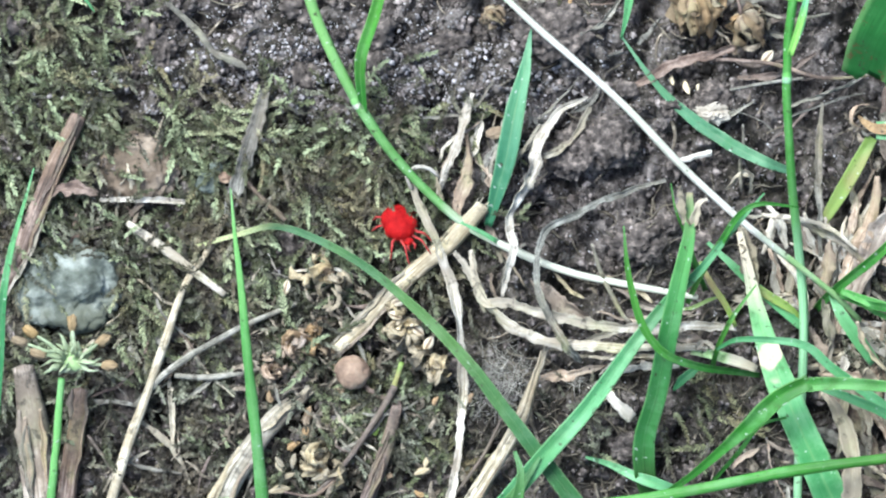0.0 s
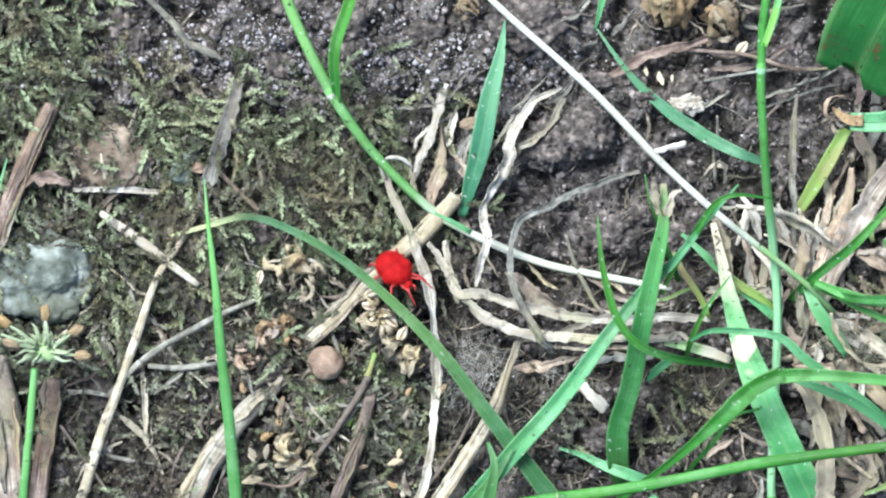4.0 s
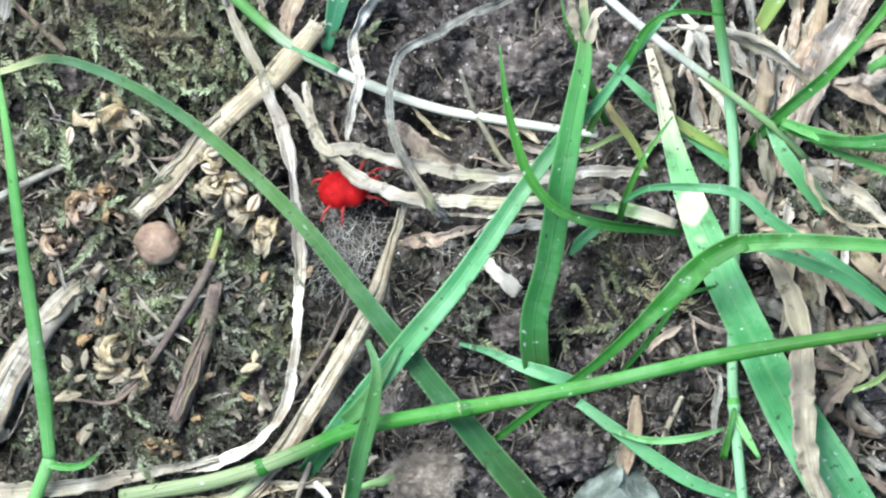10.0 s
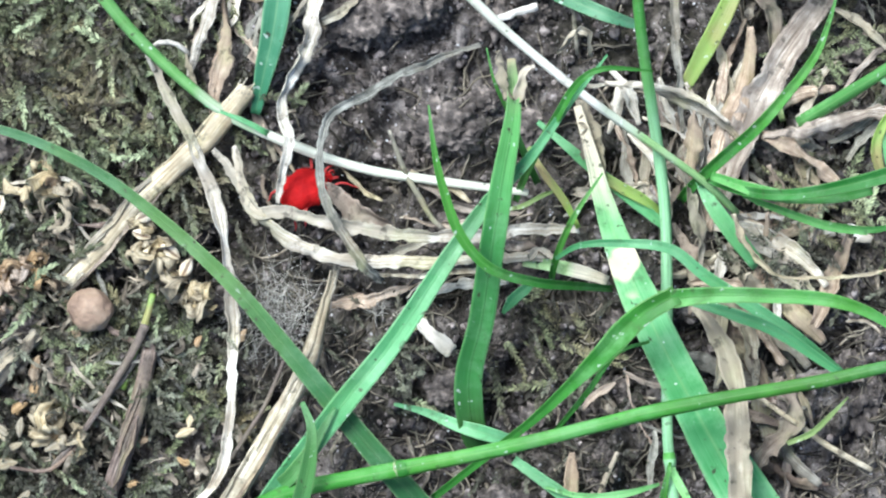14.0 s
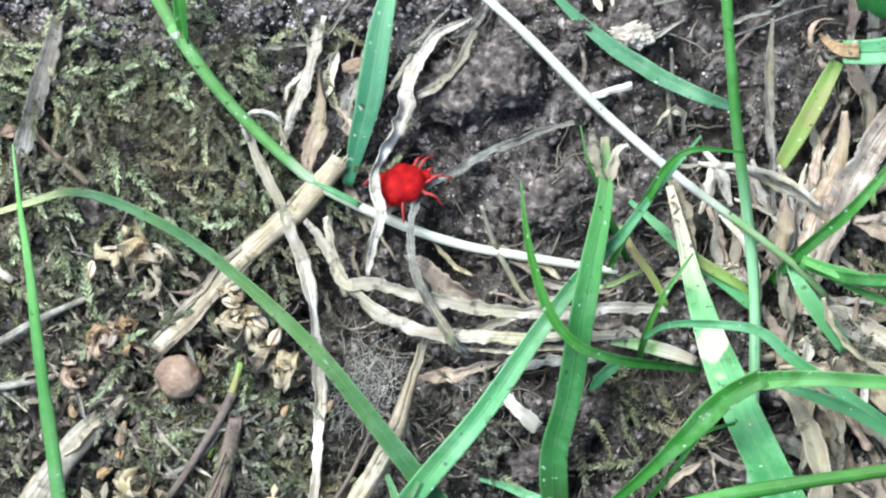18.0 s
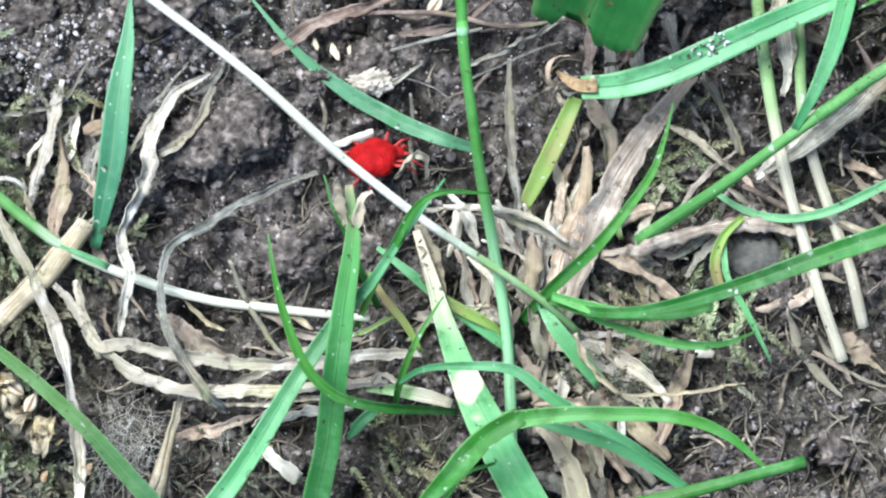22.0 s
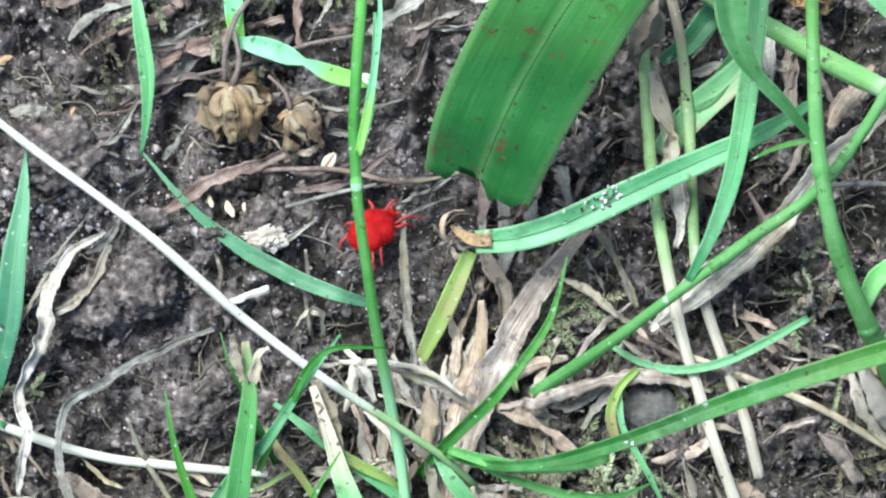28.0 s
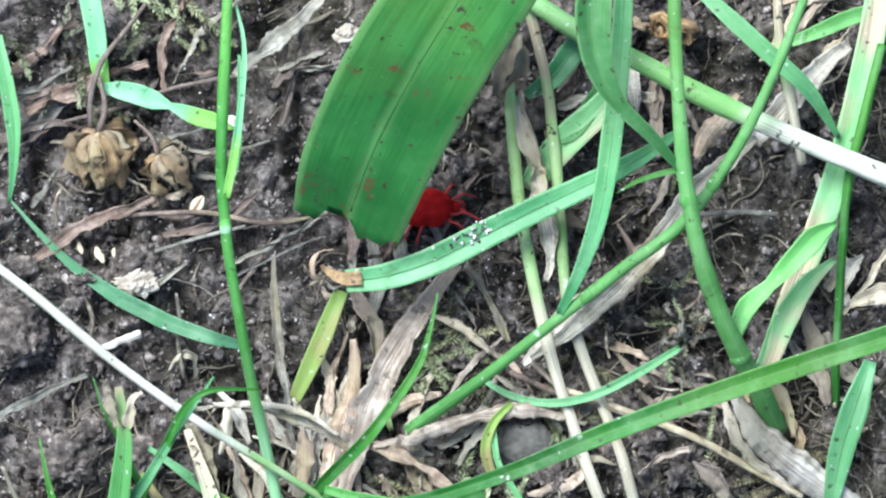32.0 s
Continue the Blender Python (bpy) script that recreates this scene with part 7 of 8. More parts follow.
# stones, seeds and seed heads
body("soil_clod", "rounded crumbly clod of damp brown soil", "soil", CLOD, 17.94, 1.97, 0.00, (1.0, 0.8, 0.7), 31, rough=0.42, crag=0.24, scale=2.4)
body("soil_clod", "rounded crumbly clod of damp brown soil", "soil", CLOD, 17.99, -23.80, 0.00, (2.1, 1.4, 1.1), 32, rough=0.42, crag=0.24, scale=2.4)
body("soil_clod", "rounded crumbly clod of damp brown soil", "soil", CLOD, 15.20, -15.96, 0.00, (1.5, 1.1, 0.9), 33, rough=0.42, crag=0.24, scale=2.4)
body("soil_clod", "rounded crumbly clod of damp brown soil", "soil", CLOD, 9.50, 17.30, 0.20, (3.0, 2.3, 1.6), 34, rough=0.42, crag=0.24, scale=2.4)
body("soil_clod", "rounded crumbly clod of damp brown soil", "soil", CLOD, 10.74, 7.66, 0.00, (2.1, 1.8, 1.2), 35, rough=0.42, crag=0.24, scale=2.4)
body("soil_clod", "rounded crumbly clod of damp brown soil", "soil", CLOD, 15.69, 0.51, 0.00, (2.2, 1.6, 1.1), 36, rough=0.42, crag=0.24, scale=2.4)
body("soil_clod", "large rounded dark clod of damp soil", "soil", CLOD, 13.60, 8.60, 0.40, (2.1, 2.0, 1.6), 38, rough=0.3, crag=0.2, scale=2.0)
body("pellet", "round tan-brown pellet on the soil", "pellet", BALL, -7.17, -9.87, 0.90, (1.42, 1.3, 1.2), 3, rough=0.14, crag=0.02)
body("stone", "rounded grey-green mossy stone half sunk in soil", "stone", STONE, -30.12, -3.20, -0.20, (4.2, 3.3, 1.7), 4, rough=0.32, crag=0.12, scale=1.9)
body("stone", "rounded dark violet-grey stone", "stone", DARKROCK, 44.74, -2.04, -0.50, (1.9, 1.5, 1.0), 12, rough=0.2)
body("lichen_lump", "pale crusty lump of lichen", "lichen", LICHEN, 21.68, 10.89, 0.20, (1.15, 0.75, 0.6), 13, rough=0.6, crag=0.35)
body("dead_bud", "yellowish brown dried bud", "bud", HUSK, 4.41, 9.27, 0.60, (0.85, 0.5, 0.45), 14, rough=0.3, turn=10)
body("lichen_lump", "small pale crumb lying on dark soil", "lichen", LICHEN, 36.60, 24.96, 0.40, (0.7, 0.5, 0.4), 15, rough=0.6, crag=0.3)
body("snail_shell", "small dull brown rounded shell", "shell", CLOD, 14.80, 12.77, -0.10, (0.9, 0.7, 0.5), 16, rough=0.2)
flat_stone("stone", "angular grey-green stone half buried in soil", ROCK, 21.02, -26.20, 0.10, (5.2, 4.2, 1.5), 5, cuts=((38, 0.3), (140, 0.28)))
seed(-12.52, -3.10, 0.60, 75, 1.05, 0)
seed(25.97, 15.29, 0.50, 50, 1.15, 0)
seed(23.40, 15.99, 0.50, 80, 1.00, 2, "brownish grooved seed lying on dark soil")
seed(19.56, 12.91, 0.40, 110, 1.15, 1)
seed(20.46, 12.95, 0.40, 80, 0.60, 1)
seed(18.40, 13.47, 0.40, 100, 0.80, 1)
seed(6.38, 23.44, 0.40, 20, 1.00, 2, "brown dry seed lying on dark soil")
seed(-12.90, -17.21, 0.50, 130, 1.10, 1)
seed(-13.14, -19.26, 0.40, 10, 1.10, 2, "brown husk lying on dark soil")
seed(-8.06, -20.98, 0.50, 115, 1.10, 1)
seed(-12.16, -21.76, 0.40, 40, 1.10, 2, "brown husk lying on dark soil")
seed(-4.28, -18.26, 0.40, 20, 0.90, 2, "brown husk lying on dark soil")
seed(-1.86, -19.57, 0.30, 150, 0.90, 2, "brown husk lying on dark soil")
seed(2.25, -11.91, 0.40, 60, 0.90, 2, "brown husk lying on dark soil")
seed(-10.88, -14.72, 0.50, 70, 1.20, 2, "orange-brown husk lying on dark soil")
seed(-10.66, -13.14, 0.50, 80, 1.20, 2, "brown husk lying on dark soil")
seed(-13.81, -11.83, 0.40, 100, 1.00, 2, "brown husk lying on dark soil")
seed(-5.07, -20.89, 0.40, 10, 0.80, 2, "brown husk lying on dark soil")
seed(-11.90, -15.79, 0.50, 30, 1.20, 2, "brown husk lying on dark soil")
seed(-13.03, -17.38, 0.50, 120, 1.10, 1)
seed(-10.77, -13.53, 0.50, 70, 1.30, 2, "brown husk lying on dark soil")
seed(-8.28, -11.27, 0.40, 160, 0.90, 2, "brown husk lying on dark soil")
seed(-0.54, -12.16, 0.40, 60, 0.80, 2, "brown husk lying on dark soil")
seed(2.38, 20.83, 0.50, 60, 1.00, 2, "brown husk lying on dark soil")
seed(10.29, 19.86, 0.40, 60, 0.60, 2, "brown husk lying on dark soil")
seed(-3.41, -4.19, 1.90, 20, 1.10, 0, "small striped seed in a dry cluster")
seed(-3.70, -5.30, 1.80, 160, 1.00, 0, "small striped seed in a dry cluster")
seed(-2.49, -5.97, 1.70, 35, 1.00, 0, "small striped seed in a dry cluster")
seed(-1.94, -6.48, 1.70, 140, 1.10, 0, "small striped seed in a dry cluster")
seed(-1.06, -7.56, 1.60, 60, 1.10, 0, "small striped seed in a dry cluster")
seed(-3.28, -6.37, 1.60, 10, 0.90, 1, "pale sliver of seed in a cluster")
capsule(20.39, 19.37, 1.60, 3.50, 0, -55, "large dried brown ribbed seed head lying on the soil")
capsule(24.37, 18.01, 1.30, 2.60, 35, -55, "smaller dried brown seed head beside the large one")
capsule(3.94, 18.73, 0.90, 1.50, 60, -70, "small pale dried seed head", stalk=False)
dried_flower(-9.09, -1.81, 1.10, 2.30, 20, "withered pale brown flower with drooping bracts", PAPERY, wide=0.26, arms=14, spread=300.0)
dried_flower(-2.65, -6.44, 1.20, 1.90, 110, "dried cream seed husks in a bunch", PAPERY, arms=16, wide=0.3)
dried_flower(-0.77, -8.96, 1.20, 1.90, 40, "papery yellowish dried husks", PAPERY, arms=16, wide=0.36)
dried_flower(-3.66, -4.65, 1.40, 1.00, 150, "small striped dried husks", PAPERY, arms=8, wide=0.45)
dried_flower(-9.70, -17.56, 0.90, 2.00, 10, "dried husks and small seeds in a heap", PAPERY, arms=14, wide=0.3)
dried_flower(-10.46, -6.97, 0.70, 1.70, 70, "brownish withered flower lying flat on litter", HUSK, arms=8, wide=0.35)
dried_flower(-13.36, -9.36, 0.60, 1.50, 130, "brown withered leaves in a small heap", BROWN, arms=7, wide=0.4)
dried_flower(-7.39, -22.23, 0.60, 1.20, 60, "small pale dried flower", HUSK, arms=6, wide=0.5)
dried_flower(-11.89, -7.19, 0.70, 1.70, 30, "brown withered bracts in a heap", BROWN, arms=8, wide=0.4)
for k, (sx, sy, turn, size) in enumerate(((-12.93, -17.11, 130, 1.25), (-11.87, -16.96, 80, 1.25), (-10.4, -17.1, 25, 1.9), (-10.3, -17.9, 15, 1.9), (-9.6, -18.2, 20, 1.7), (-13.0, -19.3, 10, 1.7), (-12.3, -18.2, 25, 1.1), (-11.9, -21.6, 60, 1.6), (-1.6, -17.8, 20, 1.3), (-1.2, -17.0, 70, 1.1))):
    seed(sx, sy, 1.0, turn, size * 0.85, 3, "ridged papery brown fruit of a dry seed head")
stem("dead_stalk", "brown branched stalk of a dry seed head", STICK, (0.55, 0.5, 0.4, 0.3), (-3.76, -11.01, 1.20), (-4.51, -12.40, 1.30), (-6.35, -15.17, 1.40), (-7.82, -17.25, 1.40), (-10.00, -19.48, 1.00), category="stalk")
stem("dead_stalk", "thin brown stalk with a dry fruit", STICK, (0.25, 0.28, 0.2), (-8.00, -18.00, 1.10), (-10.20, -19.70, 1.30), (-12.60, -19.40, 1.30), category="stalk")
blade("dead_stalk", "thin cream shrivelled leaf lying over the tuft", STRAW, (0.5, 0.45, 0.35, 0.25, 0.1), (33.00, -5.80, 3.40), (33.51, -7.09, 3.60), (35.12, -9.27, 3.80), (36.84, -9.84, 3.80), (40.00, -9.95, 3.60), (43.52, -9.70, 2.80), crinkle=0.5, category="dead leaf")
body("stone", "flat rounded tan stone sunk among moss", "stone", TANSTONE, -24.40, 6.50, -0.40, (3.2, 2.8, 1.4), 44, rough=0.15, crag=0.1, scale=2.2)
body("pebble", "small smooth grey pebble in moss", "stone", ROCK, -18.82, 5.30, 0.30, (0.95, 0.8, 0.6), 45, level=4, rough=0.2)
body("pebble", "small grey pebble beside a larger one", "stone", ROCK, -18.10, 6.55, 0.30, (0.6, 0.5, 0.45), 46, level=4, rough=0.2)
body("pebble", "tiny reddish-brown pebble in moss", "stone", BALL, -17.47, 5.70, 0.40, (0.55, 0.45, 0.4), 47, level=4, rough=0.3)
dried_flower(34.55, 9.60, 0.90, 1.40, 140, "small brown withered tuft", GREYDRY, arms=6, wide=0.3)
dried_flower(54.91, 3.85, 0.90, 1.70, 30, "brownish dead moss tuft", GREYDRY, arms=8, wide=0.2)
dried_flower(56.25, 22.70, 0.80, 1.50, 30, "withered yellow-brown leaves lying on dark soil", HUSK, arms=6, wide=0.5)
hair_tuft(4.39, -10.57, 0.10, 2.2, 200, 2.4, "fine pale hairs matted on the soil", HAIR, 3)
body("felted_root", "felted brown-grey lump of matted root hairs", "roots", FELT, 9.10, -24.90, 0.30, (2.4, 1.4, 1.0), 21, rough=0.3, crag=0.16)
hair_tuft(9.10, -24.80, 1.20, 1.9, 420, 1.8, "brown root hairs on a felted lump", FELT, 4)
hair_tuft(10.74, -10.74, 0.30, .4, 26, .9, "small tuft of bright white fluff", HAIR, 5)
hair_tuft(7.25, 10.32, 0.40, .35, 24, .9, "small tuft of bright white fluff", HAIR, 6)
def grains_on_blade(x, y, z, count, reach):
    """White and brown crumbs that lie on a blade."""
    r = np.random.default_rng(61)
    for mat, label, share, size in ((GRIT, "white sandy grains on a grass blade", 0.5, (0.05, 0.15)), (CRUMB, "brown crumbs on a grass blade", 0.45, (0.05, 0.13))):
        vs, fs, base = [], [], 0
        for k in range(int(count * share)):
            v, f = lump(1, r.uniform(*size, 3), 0.5, int(r.integers(1, 400)), 1.4)
            d = r.normal(0, 1, 2)
            vs.append(v + np.array([d[0] * reach, d[1] * reach * 0.38 + 0.36 * d[0] * reach, 0.05 * d[1]]))
            fs.append(np.array(f) + base)
            base += len(v)
        ob = new("grains", mesh_of("grains", np.vstack(vs), np.vstack(fs).tolist(), mat))
        ob.location = (x * MM, y * MM, z * MM)
        tagged(ob, label, "grit", kind="stuff")


grains_on_blade(42.7, 11.3, 6.0, 44, 0.8)

# half withered blades among the far stems
blade("grass_plant", "pale green wide blade with cream withered blotches", PATCHY, (1.0, 1.8, 2.0, 1.9, 1.4), (53.26, 20.03, 3.00), (51.60, 18.24, 3.20), (49.67, 16.86, 3.00), (47.92, 15.31, 2.40), (46.74, 13.88, 1.40), fold=0.2)
blade("grass_plant", "narrow blade, half green and half cream", PATCHY, (0.3, 0.9, 1.0, 0.8, 0.5), (46.51, 19.70, 3.40), (46.80, 17.88, 3.40), (47.16, 15.90, 3.00), (47.53, 13.75, 2.20), (47.78, 11.98, 1.20), fold=0.2)
blade("dead_leaf", "cream papery curled sheath round a stem", PAPERY, (0.5, 1.2, 1.5, 1.1, 0.3), (46.85, 23.47, 5.00), (46.51, 22.43, 5.20), (46.14, 21.41, 5.20), (45.52, 20.60, 5.00), (45.12, 20.03, 4.60), fold=0.5, crinkle=0.4, category='dead leaf')
blade("dead_leaf", "cream dry leaf with green at one edge", PATCHY, (0.4, 1.2, 1.5, 1.2, 0.6), (65.04, 7.21, 4.20), (63.07, 5.83, 4.40), (61.61, 3.87, 4.20), (60.50, 1.52, 3.60), (59.80, 0.54, 3.00), fold=0.3, category='dead leaf')
blade("dead_leaf", "broad silvery white dead leaf", BLEACHED, (0.5, 2.0, 2.2, 1.4, 0.3), (53.09, 8.66, 1.80), (50.16, 6.67, 1.90), (47.85, 5.16, 1.60), (45.93, 3.68, 1.00), (45.16, 2.98, 0.60), crinkle=0.3, category='dead leaf')

# loose dead grass and husks
strew("crinkled brown strip of dead grass on the soil", (BROWN, STRAW,), 35.3, 0.5, 3.5, 6, (4.0, 9.0), (0.5, 1.3), 101, heading=60.0)
strew("crinkled brown strip of dead grass on the soil", (STICK, GREYDRY, BROWN,), 34.5, -17.4, 4.0, 8, (4.0, 9.0), (0.5, 1.4), 102, heading=-50.0)
strew("crinkled brown strip of dead grass on the soil", (BROWN, BLEACHED,), 37.5, -10.4, 4.0, 6, (4.0, 9.0), (0.4, 1.2), 103)
strew("bleached crinkled strip of dead grass", (BLEACHED, STRAW,), 33.0, -6.8, 3.0, 6, (3.0, 7.0), (0.3, 0.9), 104)
strew("bleached crinkled strip of dead grass", (BLEACHED, BROWN,), 27.9, -0.3, 2.5, 6, (3.0, 6.0), (0.3, 0.9), 105, heading=110.0)
strew("crinkled brown strip of dead grass on the soil", (BROWN, STRAW, GREYDRY,), 35.4, -2.0, 3.5, 7, (3.0, 8.0), (0.4, 1.2), 106, heading=-25.0)
strew("bleached crinkled strip of dead grass", (STRAW, BLEACHED,), 27.8, -4.3, 3.0, 6, (3.0, 6.0), (0.4, 1.0), 107)
strew("crinkled brown strip of dead grass on the soil", (GREYDRY, BROWN,), 44.3, 1.6, 4.0, 6, (3.0, 7.0), (0.3, 0.8), 108)
strew("crinkled brown strip of dead grass on the soil", (BROWN, STRAW,), 49.0, -5.9, 4.0, 6, (3.0, 8.0), (0.4, 1.0), 109, heading=-40.0)
strew("crinkled brown strip of dead grass on the soil", (GREYDRY, BROWN,), 52.9, 0.2, 4.0, 6, (3.0, 7.0), (0.3, 0.9), 110, heading=-20.0)
strew("bleached crinkled strip of dead grass", (BLEACHED, STRAW, BROWN,), 62.5, -1.0, 4.0, 8, (3.0, 8.0), (0.4, 1.4), 111, heading=-60.0)
strew("bleached crinkled strip of dead grass", (BLEACHED, STRAW,), 65.7, 7.3, 3.0, 6, (3.0, 8.0), (0.4, 1.2), 112, heading=70.0)
strew("crinkled brown strip of dead grass on the soil", (BROWN, BLEACHED,), 54.9, 16.8, 4.0, 7, (3.0, 7.0), (0.4, 1.1), 113, heading=80.0)
strew("crinkled brown strip of dead grass on the soil", (BROWN, STRAW,), 64.5, 21.8, 4.0, 6, (3.0, 8.0), (0.5, 1.2), 114, heading=40.0)
strew("crinkled brown strip of dead grass on the soil", (STICK, GREYDRY,), 19.2, 23.5, 4.0, 6, (3.0, 8.0), (0.3, 0.9), 115, heading=25.0)
strew("crinkled brown strip of dead grass on the soil", (STICK, GREYDRY,), 32.2, 24.2, 3.0, 5, (3.0, 8.0), (0.3, 0.9), 116, heading=45.0)
strew("crinkled brown strip of dead grass on the soil", (GREYDRY, STICK,), 24.6, 14.0, 4.0, 5, (3.0, 7.0), (0.25, 0.7), 117, heading=15.0)
strew("bleached crinkled strip of dead grass", (BLEACHED, BROWN, STRAW,), 12.5, -5.9, 5.0, 9, (3.0, 8.0), (0.3, 0.8), 118, heading=-5.0)
strew("crinkled brown strip of dead grass on the soil", (GREYDRY, BROWN,), 3.4, -1.5, 2.5, 6, (2.0, 5.0), (0.3, 0.8), 119, heading=-60.0)
strew("crinkled brown strip of dead grass on the soil", (GREYDRY, BROWN, BLEACHED,), 2.2, 7.0, 2.5, 6, (3.0, 6.0), (0.3, 0.8), 120, heading=75.0)
strew("crinkled brown strip of dead grass on the soil", (GREYDRY, BROWN,), 10.1, 9.7, 3.0, 5, (3.0, 6.0), (0.25, 0.6), 121, heading=40.0)
strew("crinkled brown strip of dead grass on the soil", (STRAW, BROWN,), -20.9, -25.6, 4.0, 7, (4.0, 10.0), (0.4, 1.2), 122, heading=8.0)
strew("crinkled brown strip of dead grass on the soil", (STRAW, BROWN, GREYDRY,), 1.5, -25.8, 4.0, 6, (3.0, 8.0), (0.3, 0.9), 123, heading=20.0)
strew("crinkled brown strip of dead grass on the soil", (GREYDRY, STRAW,), -24.2, -12.6, 6.0, 7, (3.0, 7.0), (0.25, 0.6), 124)
strew("crinkled brown strip of dead grass on the soil", (STICK, GREYDRY,), -31.9, -0.4, 5.0, 5, (3.0, 8.0), (0.3, 0.8), 125, heading=60.0)
strew("crinkled brown strip of dead grass on the soil", (STICK, GREYDRY,), 34.9, -25.0, 4.0, 7, (4.0, 9.0), (0.4, 1.2), 126, heading=-55.0)
strew("crinkled brown strip of dead grass on the soil", (BROWN, GREYDRY,), 26.2, -18.5, 3.0, 5, (2.0, 5.0), (0.3, 0.8), 127)
strew("pale pinkish crinkled strip of dead grass", (BROWN, STRAW, BLEACHED,), 33.6, -9.5, 4.0, 11, (4.0, 9.0), (0.6, 1.5), 128, lift=1.2, heading=-60.0)
strew("pale pinkish crinkled strip of dead grass", (BLEACHED, BROWN,), 31.0, -2.5, 3.0, 9, (3.0, 7.0), (0.5, 1.2), 129, lift=1.2, heading=100.0)
strew("crinkled brown strip of dead grass on the soil", (GREYDRY, STICK,), 12.0, 23.0, 6.0, 8, (3.0, 8.0), (0.3, 1.0), 131, heading=10.0)
strew("thin grey thread of dead grass over moss", (GREYDRY, BLEACHED, STICK,), -12.0, -12.0, 11.0, 22, (3.0, 8.0), (0.15, 0.4), 132, lift=1.2)
strew("thin grey thread of dead grass over moss", (GREYDRY, STRAW, STICK,), -22.0, -2.0, 11.0, 18, (3.0, 8.0), (0.15, 0.4), 133, lift=1.0)
strew("dark rotten strip of bark-like dead stalk on the soil", (STICK, GREYDRY,), 24.0, 24.0, 6.0, 5, (4.0, 9.0), (0.3, 0.8), 141, lift=0.3, heading=12.0)
strew("dark rotten strip of bark-like dead stalk on the soil", (GREYDRY, STICK,), 13.0, 20.5, 5.0, 4, (3.0, 7.0), (0.3, 0.7), 142, lift=0.3, heading=5.0)
strew("dark rotten strip of bark-like dead stalk on the soil", (STICK, GREYDRY,), 29.0, 14.5, 5.0, 6, (4.0, 9.0), (0.2, 0.7), 143, lift=0.3, heading=15.0)
strew("dark rotten strip of bark-like dead stalk on the soil", (STICK, GREYDRY,), 39.0, 12.5, 4.0, 6, (4.0, 9.0), (0.4, 1.3), 144, lift=0.3, heading=60.0)
strew("short dark crumpled bit of dead grass", (STICK, GREYDRY, BROWN,), 50.0, 5.0, 9.0, 16, (2.0, 6.0), (0.25, 0.8), 145, lift=0.4)
husk_heap([(-11.1, -7.3, 4.5, 34), (-12.6, -10.8, 4.5, 30), (-7.8, -17.7, 3.5, 22), (-2.5, -16.4, 4.0, 14), (-9.7, -21.8, 4.0, 18), (-1.9, -19.9, 4.0, 12), (-13.4, -14.7, 4.0, 16), (-11.9, -7.2, 3.5, 24), (-8.3, -16.3, 4.0, 24), (-13.7, -11.7, 4.0, 20), (-19.6, -16.3, 5.0, 14), (-3.8, -6.7, 3.0, 18), (-1.2, -7.6, 2.5, 18), (-5.7, -4.3, 3.0, 12), (20.9, 19.4, 3.5, 14), (22.9, 18.1, 3.0, 10), (23.9, -17.8, 3.0, 10), (34.2, 9.5, 3.0, 10)])

